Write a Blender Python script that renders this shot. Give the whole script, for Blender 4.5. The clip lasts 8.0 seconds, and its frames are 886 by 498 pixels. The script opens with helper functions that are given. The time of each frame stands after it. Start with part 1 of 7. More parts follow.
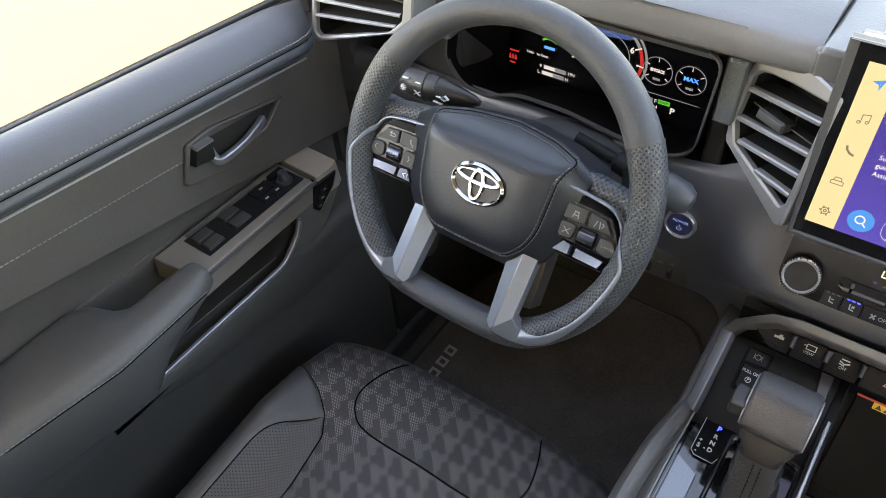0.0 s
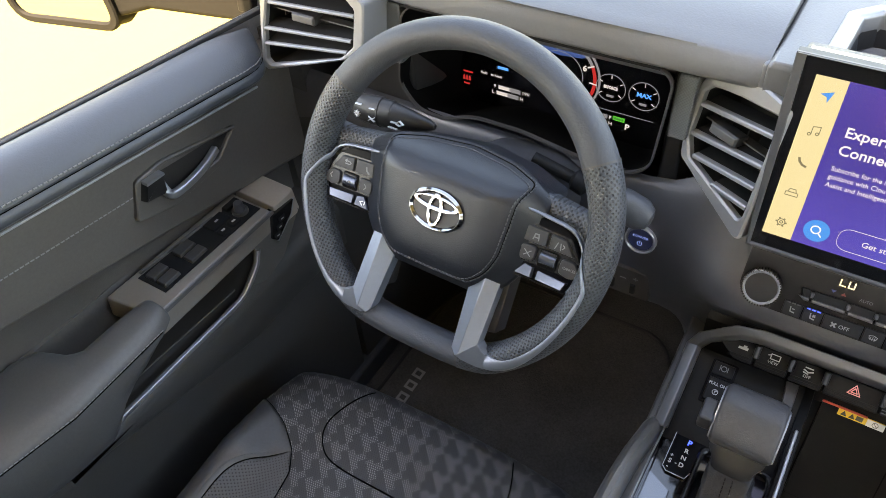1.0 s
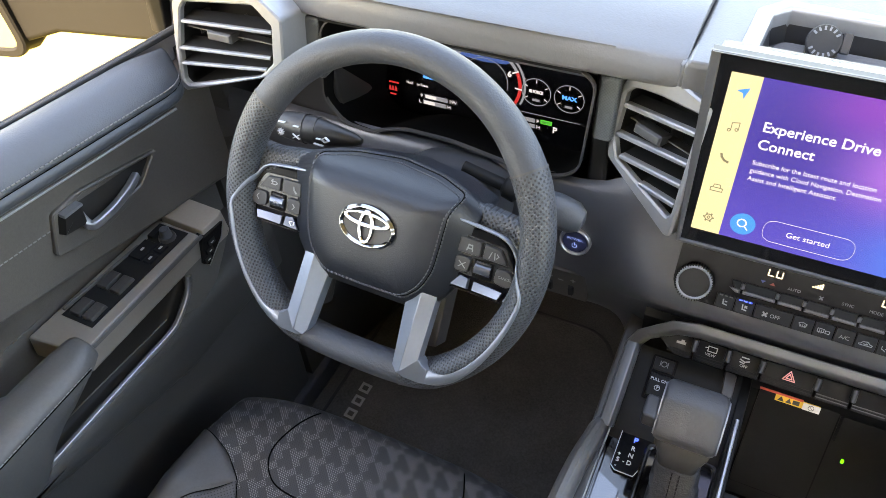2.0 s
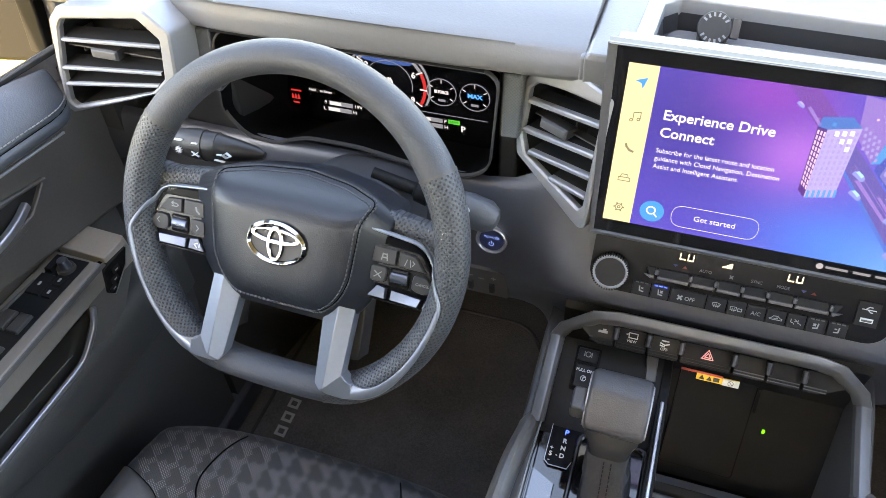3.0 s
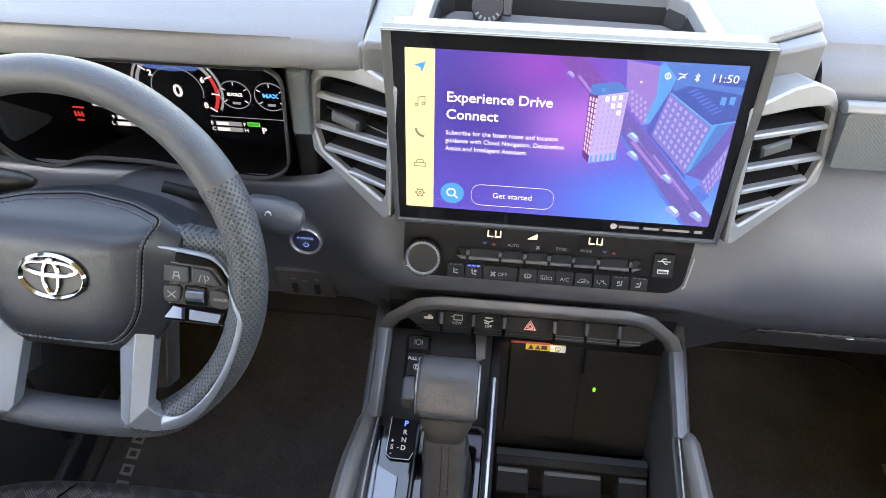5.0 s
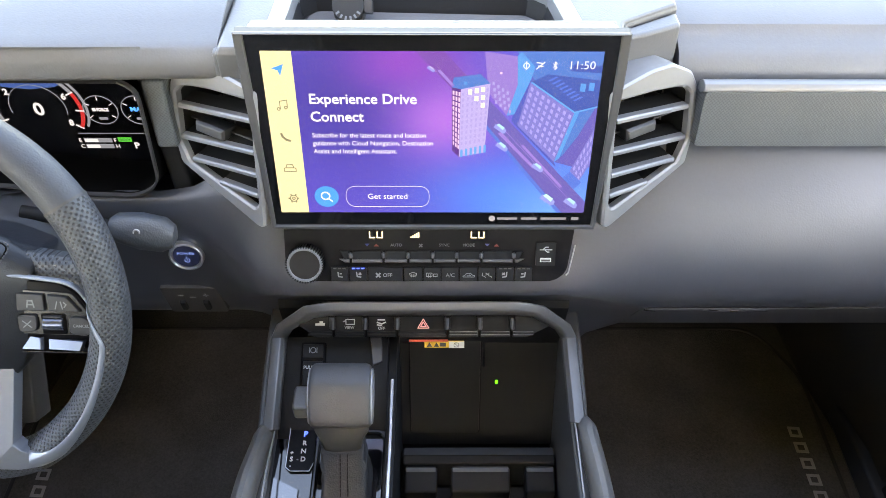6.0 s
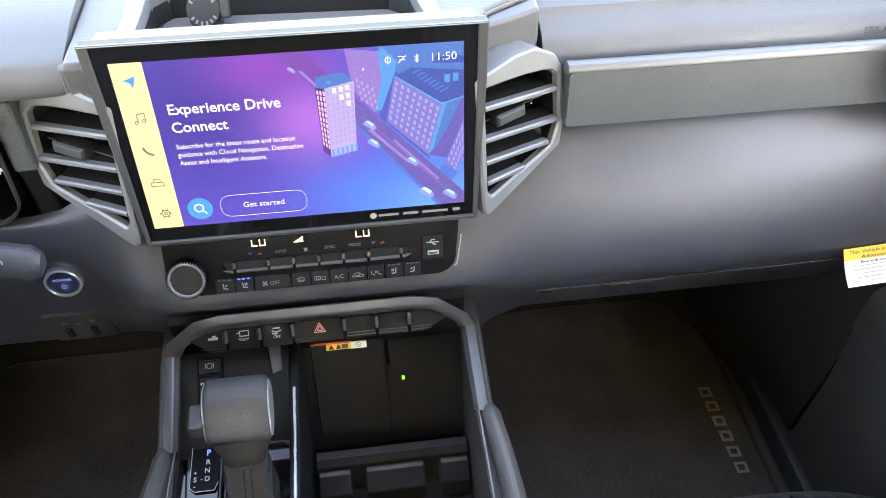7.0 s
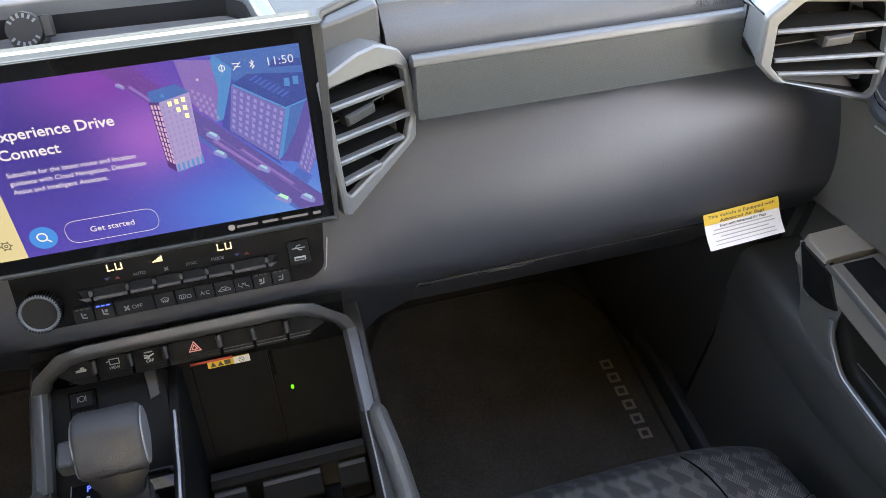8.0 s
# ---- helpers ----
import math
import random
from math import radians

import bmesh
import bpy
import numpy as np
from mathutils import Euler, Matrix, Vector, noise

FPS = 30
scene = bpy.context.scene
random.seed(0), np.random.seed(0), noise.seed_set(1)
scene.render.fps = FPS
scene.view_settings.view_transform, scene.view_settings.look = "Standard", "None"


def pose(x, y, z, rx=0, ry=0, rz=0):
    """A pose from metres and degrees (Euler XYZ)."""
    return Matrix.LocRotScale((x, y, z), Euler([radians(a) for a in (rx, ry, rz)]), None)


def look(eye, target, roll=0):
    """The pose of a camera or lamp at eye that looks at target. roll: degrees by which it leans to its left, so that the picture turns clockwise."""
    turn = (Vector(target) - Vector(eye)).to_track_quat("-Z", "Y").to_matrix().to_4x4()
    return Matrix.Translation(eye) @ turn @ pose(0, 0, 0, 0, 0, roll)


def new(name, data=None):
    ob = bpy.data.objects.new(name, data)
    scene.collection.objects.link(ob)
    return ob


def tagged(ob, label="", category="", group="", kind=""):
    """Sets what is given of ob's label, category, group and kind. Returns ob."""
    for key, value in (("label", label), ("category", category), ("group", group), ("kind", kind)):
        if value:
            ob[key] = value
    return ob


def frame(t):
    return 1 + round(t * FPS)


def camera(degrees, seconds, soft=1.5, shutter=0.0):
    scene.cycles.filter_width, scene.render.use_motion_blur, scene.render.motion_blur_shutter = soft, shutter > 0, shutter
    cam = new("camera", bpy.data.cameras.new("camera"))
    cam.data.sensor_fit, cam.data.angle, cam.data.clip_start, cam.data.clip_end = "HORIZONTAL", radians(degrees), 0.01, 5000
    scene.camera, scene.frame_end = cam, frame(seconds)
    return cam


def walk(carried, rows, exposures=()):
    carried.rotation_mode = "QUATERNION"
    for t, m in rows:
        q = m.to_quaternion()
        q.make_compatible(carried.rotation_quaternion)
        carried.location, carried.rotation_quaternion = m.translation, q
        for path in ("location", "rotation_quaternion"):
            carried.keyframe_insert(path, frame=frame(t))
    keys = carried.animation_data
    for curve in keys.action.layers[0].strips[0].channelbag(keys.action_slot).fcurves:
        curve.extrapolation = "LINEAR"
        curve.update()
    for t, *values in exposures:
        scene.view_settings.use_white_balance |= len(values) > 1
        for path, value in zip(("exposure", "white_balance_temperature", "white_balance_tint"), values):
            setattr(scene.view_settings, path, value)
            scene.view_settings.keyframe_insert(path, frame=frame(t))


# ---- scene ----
cam = camera(61.0, 8.0, soft=0.7)
PATH = [
    (0, (-0.109, -0.643, 1.32), (-0.984, 0.418, -0.133), -5.8),
    (0.5, (-0.112, -0.634, 1.32), (-0.964, 0.463, -0.119), -5.6),
    (1, (-0.114, -0.627, 1.319), (-0.927, 0.511, -0.11), -5.5),
    (2.5, (-0.111, -0.6, 1.315), (-0.71, 0.658, -0.12), -4.2),
    (3, (-0.11, -0.591, 1.312), (-0.611, 0.701, -0.13), -3.5),
    (3.5, (-0.106, -0.583, 1.31), (-0.522, 0.729, -0.141), -2.8),
    (4, (-0.092, -0.577, 1.306), (-0.418, 0.755, -0.149), -2.0),
    (4.5, (-0.073, -0.571, 1.304), (-0.32, 0.775, -0.155), -1.3),
    (4.7, (-0.066, -0.569, 1.303), (-0.276, 0.782, -0.158), -0.9),
    (6, (0.004, -0.555, 1.295), (0.019, 0.808, -0.169), 0.5),
    (6.5, (0.028, -0.552, 1.295), (0.137, 0.801, -0.174), 0.8),
    (7, (0.052, -0.551, 1.295), (0.249, 0.783, -0.182), 0.9),
    (7.5, (0.081, -0.554, 1.295), (0.365, 0.754, -0.191), 1.2),
    (8, (0.113, -0.56, 1.296), (0.504, 0.725, -0.186), 1.5),
]
walk(cam, [(t, look(eye, target, roll)) for t, eye, target, roll in PATH], [(0.0, 4.0, 9800, 14), (1.0, 3.95, 9600, 14), (2.5, 4.40, 9000, 14), (4.2, 4.38, 9000, 14), (7.2, 4.36, 9100, 14), (8.0, 3.7, 9200, 14)])

# ---- daylight ----
world = bpy.data.worlds.new("daylight")
scene.world = world
world.use_nodes = True
_wn = world.node_tree.nodes
_sky = _wn.new("ShaderNodeTexSky")
_sky.sky_type, _sky.sun_disc = "NISHITA", False
SUN_EL, SUN_AZ = 42.0, 180.0
_sky.sun_elevation, _sky.sun_rotation = radians(SUN_EL), radians(SUN_AZ)
world.node_tree.links.new(_sky.outputs[0], _wn["Background"].inputs[0])
_wn["Background"].inputs[1].default_value = 0.15
_sd = bpy.data.lights.new("sun", "SUN")
_sd.energy, _sd.angle, _sd.color = 4.6, radians(0.5), (1.0, 0.93, 0.82)
sun = new("sun", _sd)
_dir = Vector((math.sin(radians(SUN_AZ)) * math.cos(radians(SUN_EL)), math.cos(radians(SUN_AZ)) * math.cos(radians(SUN_EL)), math.sin(radians(SUN_EL))))
sun.matrix_world = look(_dir * 20, (0, 0, 0))



# ---- materials ----
def nodes_of(m):
    m.use_nodes = True
    t = m.node_tree
    return t, t.nodes, t.nodes["Principled BSDF"]


def surface(name, base, rough=0.5, metal=0.0, grain=0.0, grain_scale=900.0, vary=0.12, spec=0.5, coat=0.0, tint=None, dirt=0.0):
    """A plain surface with tone variation at two scales and a fine relief."""
    m = bpy.data.materials.new(name)
    t, n, b = nodes_of(m)
    co = n.new("ShaderNodeTexCoord")
    big, fine = n.new("ShaderNodeTexNoise"), n.new("ShaderNodeTexNoise")
    big.inputs["Scale"].default_value, big.inputs["Detail"].default_value = 9.0, 4.0
    fine.inputs["Scale"].default_value, fine.inputs["Detail"].default_value = 260.0, 3.0
    for x in (big, fine):
        t.links.new(co.outputs["Object"], x.inputs["Vector"])
    add = n.new("ShaderNodeMath")
    add.operation = "ADD"
    t.links.new(big.outputs["Fac"], add.inputs[0])
    t.links.new(fine.outputs["Fac"], add.inputs[1])
    mr = n.new("ShaderNodeMapRange")
    mr.inputs["From Min"].default_value, mr.inputs["From Max"].default_value = 0.6, 1.4
    mr.inputs["To Min"].default_value, mr.inputs["To Max"].default_value = 1 - vary, 1 + vary
    t.links.new(add.outputs[0], mr.inputs["Value"])
    mix = n.new("ShaderNodeVectorMath")
    mix.operation = "SCALE"
    mix.inputs[0].default_value = base
    t.links.new(mr.outputs[0], mix.inputs["Scale"])
    t.links.new(mix.outputs[0], b.inputs["Base Color"])
    rr = n.new("ShaderNodeMapRange")
    rr.inputs["From Min"].default_value, rr.inputs["From Max"].default_value = 0.3, 0.7
    rr.inputs["To Min"].default_value, rr.inputs["To Max"].default_value = max(rough - 0.012, 0.02), min(rough + 0.012, 1)
    t.links.new(big.outputs["Fac"], rr.inputs["Value"])
    t.links.new(rr.outputs[0], b.inputs["Roughness"])
    b.inputs["Metallic"].default_value = metal
    b.inputs["Specular IOR Level"].default_value = spec
    b.inputs["Coat Weight"].default_value = coat
    b.inputs["Coat Roughness"].default_value = 0.04
    if grain:
        vo = n.new("ShaderNodeTexVoronoi")
        vo.feature = "SMOOTH_F1"
        vo.inputs["Scale"].default_value = grain_scale
        t.links.new(co.outputs["Object"], vo.inputs["Vector"])
        bu = n.new("ShaderNodeBump")
        bu.inputs["Strength"].default_value, bu.inputs["Distance"].default_value = grain, 0.0006
        bu.invert = True
        t.links.new(vo.outputs["Distance"], bu.inputs["Height"])
        t.links.new(bu.outputs[0], b.inputs["Normal"])
    return m


def glow(name, colour, strength):
    m = bpy.data.materials.new(name)
    t, n, b = nodes_of(m)
    b.inputs["Base Color"].default_value = (0.01, 0.01, 0.01, 1)
    b.inputs["Roughness"].default_value = 0.25
    b.inputs["Emission Color"].default_value = (colour[0] * 0.92, colour[1], colour[2] * 1.20, 1)
    b.inputs["Emission Strength"].default_value = strength
    return m


def dotted(name, base, hole, pitch, rough=0.5, radius=0.32, uv=True, depth=0.5):
    """Perforated leather: rows of small round holes."""
    m = surface(name, base, rough, grain=0.2, grain_scale=1100)
    t, n, b = m.node_tree, m.node_tree.nodes, m.node_tree.nodes["Principled BSDF"]
    co = n.new("ShaderNodeTexCoord")
    mp = n.new("ShaderNodeMapping")
    mp.inputs["Rotation"].default_value = (0, 0, radians(45))
    t.links.new(co.outputs["UV" if uv else "Object"], mp.inputs["Vector"])
    vo = n.new("ShaderNodeTexVoronoi")
    vo.voronoi_dimensions = "2D"
    vo.inputs["Scale"].default_value, vo.inputs["Randomness"].default_value = 1 / pitch, 0.0
    t.links.new(mp.outputs[0], vo.inputs["Vector"])
    lt = n.new("ShaderNodeMapRange")
    lt.inputs["From Min"].default_value, lt.inputs["From Max"].default_value = radius - 0.08, radius + 0.08
    t.links.new(vo.outputs["Distance"], lt.inputs["Value"])
    mix = n.new("ShaderNodeMix")
    mix.data_type = "RGBA"
    t.links.new(lt.outputs[0], mix.inputs["Factor"])
    old = b.inputs["Base Color"].links[0].from_socket
    mix.inputs[6].default_value = (*hole, 1)
    t.links.new(old, mix.inputs[7])
    t.links.new(mix.outputs[2], b.inputs["Base Color"])
    bu = n.new("ShaderNodeBump")
    bu.inputs["Strength"].default_value, bu.inputs["Distance"].default_value = depth, 0.001
    t.links.new(lt.outputs[0], bu.inputs["Height"])
    t.links.new(b.inputs["Normal"].links[0].from_socket, bu.inputs["Normal"])
    t.links.new(bu.outputs[0], b.inputs["Normal"])
    return m


def mathn(t, op, a, b=None, c=None):
    x = t.nodes.new("ShaderNodeMath")
    x.operation = op
    for i, v in enumerate((a, b, c)):
        if v is None:
            continue
        if isinstance(v, (int, float)):
            x.inputs[i].default_value = v
        else:
            t.links.new(v, x.inputs[i])
    return x.outputs[0]


def seat_cloth():
    """Dark leather pressed with light perforations in interlocking chevron bands."""
    m = surface("seat_chevron", (0.031, 0.032, 0.036), 0.55, grain=0.25, grain_scale=900)
    t, n, b = m.node_tree, m.node_tree.nodes, m.node_tree.nodes["Principled BSDF"]
    co, sp = n.new("ShaderNodeTexCoord"), n.new("ShaderNodeSeparateXYZ")
    t.links.new(co.outputs["UV"], sp.inputs[0])
    P, wide = 0.0215, 0.50
    p = mathn(t, "MULTIPLY", mathn(t, "ADD", sp.outputs[0], sp.outputs[1]), 0.7071 / P)
    q = mathn(t, "MULTIPLY", mathn(t, "SUBTRACT", sp.outputs[1], sp.outputs[0]), 0.7071 / P)

    def band(across, along, step, gap):
        run = mathn(t, "FRACT", mathn(t, "ADD", mathn(t, "MULTIPLY", along, 0.5), mathn(t, "MULTIPLY", mathn(t, "FLOOR", across), step)))
        return mathn(t, "MULTIPLY", mathn(t, "LESS_THAN", mathn(t, "FRACT", across), wide), mathn(t, "GREATER_THAN", run, gap))

    mask = mathn(t, "MAXIMUM", band(q, p, 0.5, 0.30), band(p, mathn(t, "ADD", q, 0.6), 0.5, 0.50))
    turn = n.new("ShaderNodeMapping")
    turn.inputs["Rotation"].default_value = (0, 0, radians(45))
    t.links.new(co.outputs["UV"], turn.inputs["Vector"])
    vo = n.new("ShaderNodeTexVoronoi")
    vo.voronoi_dimensions = "2D"
    vo.inputs["Scale"].default_value, vo.inputs["Randomness"].default_value = 1 / 0.0025, 0.0
    t.links.new(turn.outputs[0], vo.inputs["Vector"])
    dot = mathn(t, "LESS_THAN", vo.outputs["Distance"], 0.24)
    tone = n.new("ShaderNodeMix")
    tone.data_type = "RGBA"
    t.links.new(mask, tone.inputs["Factor"])
    tone.inputs[6].default_value, tone.inputs[7].default_value = (0.010, 0.010, 0.011, 1), (0.24, 0.24, 0.24, 1)
    mix = n.new("ShaderNodeMix")
    mix.data_type = "RGBA"
    t.links.new(dot, mix.inputs["Factor"])
    t.links.new(b.inputs["Base Color"].links[0].from_socket, mix.inputs[6])
    t.links.new(tone.outputs[2], mix.inputs[7])
    t.links.new(mix.outputs[2], b.inputs["Base Color"])
    bu = n.new("ShaderNodeBump")
    bu.inputs["Strength"].default_value, bu.inputs["Distance"].default_value = 0.07, 0.0008
    t.links.new(mask, bu.inputs["Height"])
    t.links.new(b.inputs["Normal"].links[0].from_socket, bu.inputs["Normal"])
    t.links.new(bu.outputs[0], b.inputs["Normal"])
    return m


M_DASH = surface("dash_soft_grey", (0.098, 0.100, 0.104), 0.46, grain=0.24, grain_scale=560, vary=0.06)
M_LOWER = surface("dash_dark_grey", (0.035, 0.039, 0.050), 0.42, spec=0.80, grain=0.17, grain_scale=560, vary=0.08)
M_DRIVER = surface("driver_dash_black", (0.052, 0.054, 0.060), 0.42, spec=0.4, grain=0.2, grain_scale=700, vary=0.08)
M_CENTRE = surface("centre_dash_dark", (0.018, 0.0185, 0.020), 0.40, spec=0.45, grain=0.2, grain_scale=800, vary=0.08)
M_LEDGED = surface("ledge_dark_satin", (0.205, 0.186, 0.166), 0.38, metal=0.2, vary=0.06)
M_LEDGE = surface("ledge_satin_brown", (0.38, 0.335, 0.29), 0.38, metal=0.3, vary=0.06)
M_DOORL = surface("lower_door_black", (0.092, 0.088, 0.083), 0.5, grain=0.2, grain_scale=800)
M_SHELF = surface("door_shelf_black", (0.050, 0.049, 0.048), 0.5, grain=0.2, grain_scale=800)
M_BLACK = surface("black_plastic", (0.036, 0.035, 0.035), 0.5, grain=0.2, grain_scale=800)
M_GLOSS = surface("piano_black", (0.006, 0.006, 0.007), 0.07, vary=0.05, coat=0.6)
M_SATIN = surface("satin_silver", (0.36, 0.37, 0.39), 0.36, metal=0.75, vary=0.05)
M_FRAME = surface("screen_frame_silver", (0.048, 0.050, 0.055), 0.50, metal=0.2, vary=0.04)
M_SILVER = surface("silver_paint", (0.22, 0.227, 0.24), 0.38, metal=0.35, vary=0.04)
M_GUN = surface("dark_satin_metal", (0.19, 0.175, 0.155), 0.36, metal=0.3, vary=0.08)
M_CHROME = surface("chrome", (0.26, 0.27, 0.285), 0.09, metal=1.0, vary=0.02)
M_LEATHER = surface("black_leather", (0.011, 0.012, 0.0145), 0.42, spec=0.32, grain=0.5, grain_scale=650, vary=0.10)
M_HUB = surface("cover_leather", (0.0115, 0.0138, 0.0185), 0.38, spec=0.38, grain=0.28, grain_scale=900, vary=0.08)
M_KEY = surface("wheel_key_grey", (0.015, 0.0155, 0.018), 0.45, spec=0.35, vary=0.06)
M_POD = surface("pod_satin_black", (0.010, 0.0095, 0.0095), 0.26, spec=0.45, vary=0.05)
M_TRIM = surface("wheel_trim_silver", (0.13, 0.14, 0.16), 0.34, metal=0.5, vary=0.04)
M_KEYLIP = surface("key_lip_grey", (0.048, 0.049, 0.052), 0.42, vary=0.05)
M_BLUEMARK = surface("blue_print", (0.03, 0.05, 0.20), 0.6)
M_REDMARK = surface("red_print", (0.22, 0.03, 0.02), 0.6)
M_KNOB = surface("knob_black", (0.011, 0.011, 0.012), 0.55, spec=0.25, vary=0.05)
M_STALK = surface("stalk_black", (0.014, 0.0135, 0.0135), 0.40, spec=0.35, vary=0.06)
M_GRIP = surface("rim_leather", (0.037, 0.042, 0.051), 0.56, spec=0.38, grain=0.38, grain_scale=620, vary=0.10)
M_PERF = dotted("rim_perforated", (0.035, 0.041, 0.049), (0.009, 0.010, 0.011), 0.0038, radius=0.28, depth=1.0)
M_PERF_SEAT = dotted("seat_perforated", (0.062, 0.063, 0.066), (0.008, 0.008, 0.008), 0.0042, radius=0.2)
M_CHEV = seat_cloth()
M_EDGE = surface("band_top_satin", (0.150, 0.152, 0.156), 0.36, metal=0.2, vary=0.03)
M_THREAD = surface("grey_thread", (0.22, 0.22, 0.22), 0.8)
M_THREAD_K = surface("black_thread", (0.060, 0.062, 0.068), 0.8)
M_THREAD_D = surface("dark_thread", (0.15, 0.15, 0.155), 0.8)
M_BELT = surface("door_top_pad", (0.046, 0.052, 0.061), 0.48, grain=0.35, grain_scale=600, vary=0.06)
M_ARM = surface("armrest_leather", (0.072, 0.072, 0.072), 0.44, grain=0.2, grain_scale=900)
M_DOOR = surface("door_vinyl", (0.090, 0.083, 0.076), 0.46, grain=0.22, grain_scale=900)
# near-black colours that carry the shade of the door's recesses
M_HOLLOW = surface("handle_hollow_shade", (0.020, 0.019, 0.018), 0.5, spec=0.3)
M_POCKET = surface("pocket_shade", (0.014, 0.0125, 0.011), 0.30, spec=0.4)
M_WOVEN = dotted("woven_trim", (0.074, 0.083, 0.089), (0.056, 0.063, 0.068), 0.0026, rough=0.42, radius=0.36, depth=0.25)
M_CARPET = surface("black_carpet", (0.080, 0.078, 0.076), 0.95, grain=0.9, grain_scale=500, vary=0.4, spec=0.1)
M_BADGE = surface("badge_grey", (0.30, 0.30, 0.30), 0.6)
M_RUBBER = surface("rubber", (0.018, 0.018, 0.018), 0.7, grain=0.2)
M_HEAD = surface("headliner", (0.45, 0.44, 0.42), 0.95, grain=0.3)
M_WHITE = surface("label_white", (0.72, 0.73, 0.74), 0.5, vary=0.03)
M_YELLOW = surface("label_yellow", (0.75, 0.50, 0.06), 0.5, vary=0.03)
M_INK = surface("label_ink", (0.05, 0.05, 0.05), 0.6)
M_RED = surface("red_strip", (0.55, 0.07, 0.05), 0.4)
M_ICON = surface("printed_white", (0.38, 0.39, 0.40), 0.6, vary=0.02)
M_BOOT = surface("boot_leather", (0.012, 0.0125, 0.014), 0.5, spec=0.2, grain=0.5, grain_scale=650)
M_PANEL = surface("climate_gloss_black", (0.006, 0.006, 0.007), 0.18, spec=0.12, vary=0.05)
M_HEADL = surface("shifter_leather", (0.035, 0.036, 0.039), 0.52, grain=0.35, grain_scale=800, vary=0.06)
M_NECK = surface("shifter_collar", (0.016, 0.016, 0.017), 0.38, spec=0.45, vary=0.05)
M_MIRH = surface("mirror_shell_brown", (0.0050, 0.0045, 0.0036), 0.7, spec=0.1)
M_BOLST = surface("bolster_leather", (0.058, 0.059, 0.062), 0.40, grain=0.2, grain_scale=1000)
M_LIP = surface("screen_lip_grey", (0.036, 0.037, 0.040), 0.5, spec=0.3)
M_LET = surface("gate_print_white", (0.52, 0.53, 0.55), 0.5, vary=0.02)
M_ICON_C = surface("climate_print", (0.16, 0.165, 0.17), 0.6, vary=0.02)
M_ICON_D = surface("printed_grey", (0.16, 0.17, 0.18), 0.6, vary=0.02)
# the blue of reflected sky is mixed into this base colour
M_SKYBTN = surface("sky_tinted_button", (0.075, 0.088, 0.115), 0.18, metal=0.6, vary=0.04)
M_BTN = surface("button_grey", (0.013, 0.0135, 0.0145), 0.48, spec=0.05, vary=0.06)
M_CONCRETE = surface("sunlit_concrete", (0.255, 0.195, 0.034), 0.9, grain=0.3, grain_scale=60, vary=0.08)
M_PAINT = surface("truck_paint", (0.30, 0.30, 0.31), 0.3, coat=0.5)
M_RAIL = surface("rail_leather", (0.075, 0.074, 0.073), 0.42, grain=0.2, grain_scale=900)
# metallic tone that stands in for window light reflected by the piano black
M_REFLECT = surface("reflection_patch", (0.13, 0.132, 0.138), 0.10, metal=0.9, vary=0.02)
M_DARK = surface("deep_black_plastic", (0.0085, 0.0088, 0.0095), 0.55, spec=0.12, grain=0.15, grain_scale=800)
M_PODB = surface("satin_black", (0.004, 0.004, 0.005), 0.22, spec=0.05)
M_PIN = surface("switch_pin_black", (0.010, 0.010, 0.011), 0.42, spec=0.5)
M_GAP = surface("gap_black", (0.004, 0.004, 0.004), 0.9, spec=0.03)
M_CLOTH = surface("dark_cloth", (0.03, 0.03, 0.03), 0.95, grain=0.3)
M_ARCH = surface("console_silver", (0.085, 0.086, 0.090), 0.34, metal=0.35, vary=0.06)
M_GLASS = surface("tinted_glass", (0.48, 0.50, 0.50), 0.02, vary=0.0)
M_GLASS.node_tree.nodes["Principled BSDF"].inputs["Transmission Weight"].default_value = 1.0
M_MIRROR = surface("mirror_glass", (0.6, 0.6, 0.6), 0.02, metal=1.0, vary=0.0)
G_TEXT = glow("lit_text", (1, 1, 1), 0.048)
G_BLUE = glow("lit_blue", (0.03, 0.10, 1.0), 0.22)
G_SKY = glow("lit_sky_blue", (0.04, 0.30, 0.85), 0.101)
G_RED = glow("lit_red", (0.8, 0.05, 0.05), 0.042)
G_GREEN = glow("lit_green", (0.05, 0.6, 0.06), 0.064)
G_LED = glow("lit_led", (0.07, 1.0, 0.03), 0.13)
G_AMBER = glow("lit_amber", (0.9, 0.78, 0.45), 0.121)
G_DIM = glow("lit_dim", (0.25, 0.27, 0.30), 0.060)
G_NAVY = glow("lit_navy", (0.02, 0.05, 0.16), 0.121)


# ---- shapes ----
def axes(o, u, v):
    """A frame at o: x along u, y along v, z towards the viewer."""
    u = Vector(u).normalized()
    v = Vector(v)
    v = (v - v.dot(u) * u).normalized()
    n = u.cross(v)
    return Matrix(((u.x, v.x, n.x, o[0]), (u.y, v.y, n.y, o[1]), (u.z, v.z, n.z, o[2]), (0, 0, 0, 1)))


def thing(name, loc, label, category, group="", kind=""):
    ob = new(name)
    ob.location = loc
    ob.empty_display_size = 0.05
    return tagged(ob, label, category, group, kind)


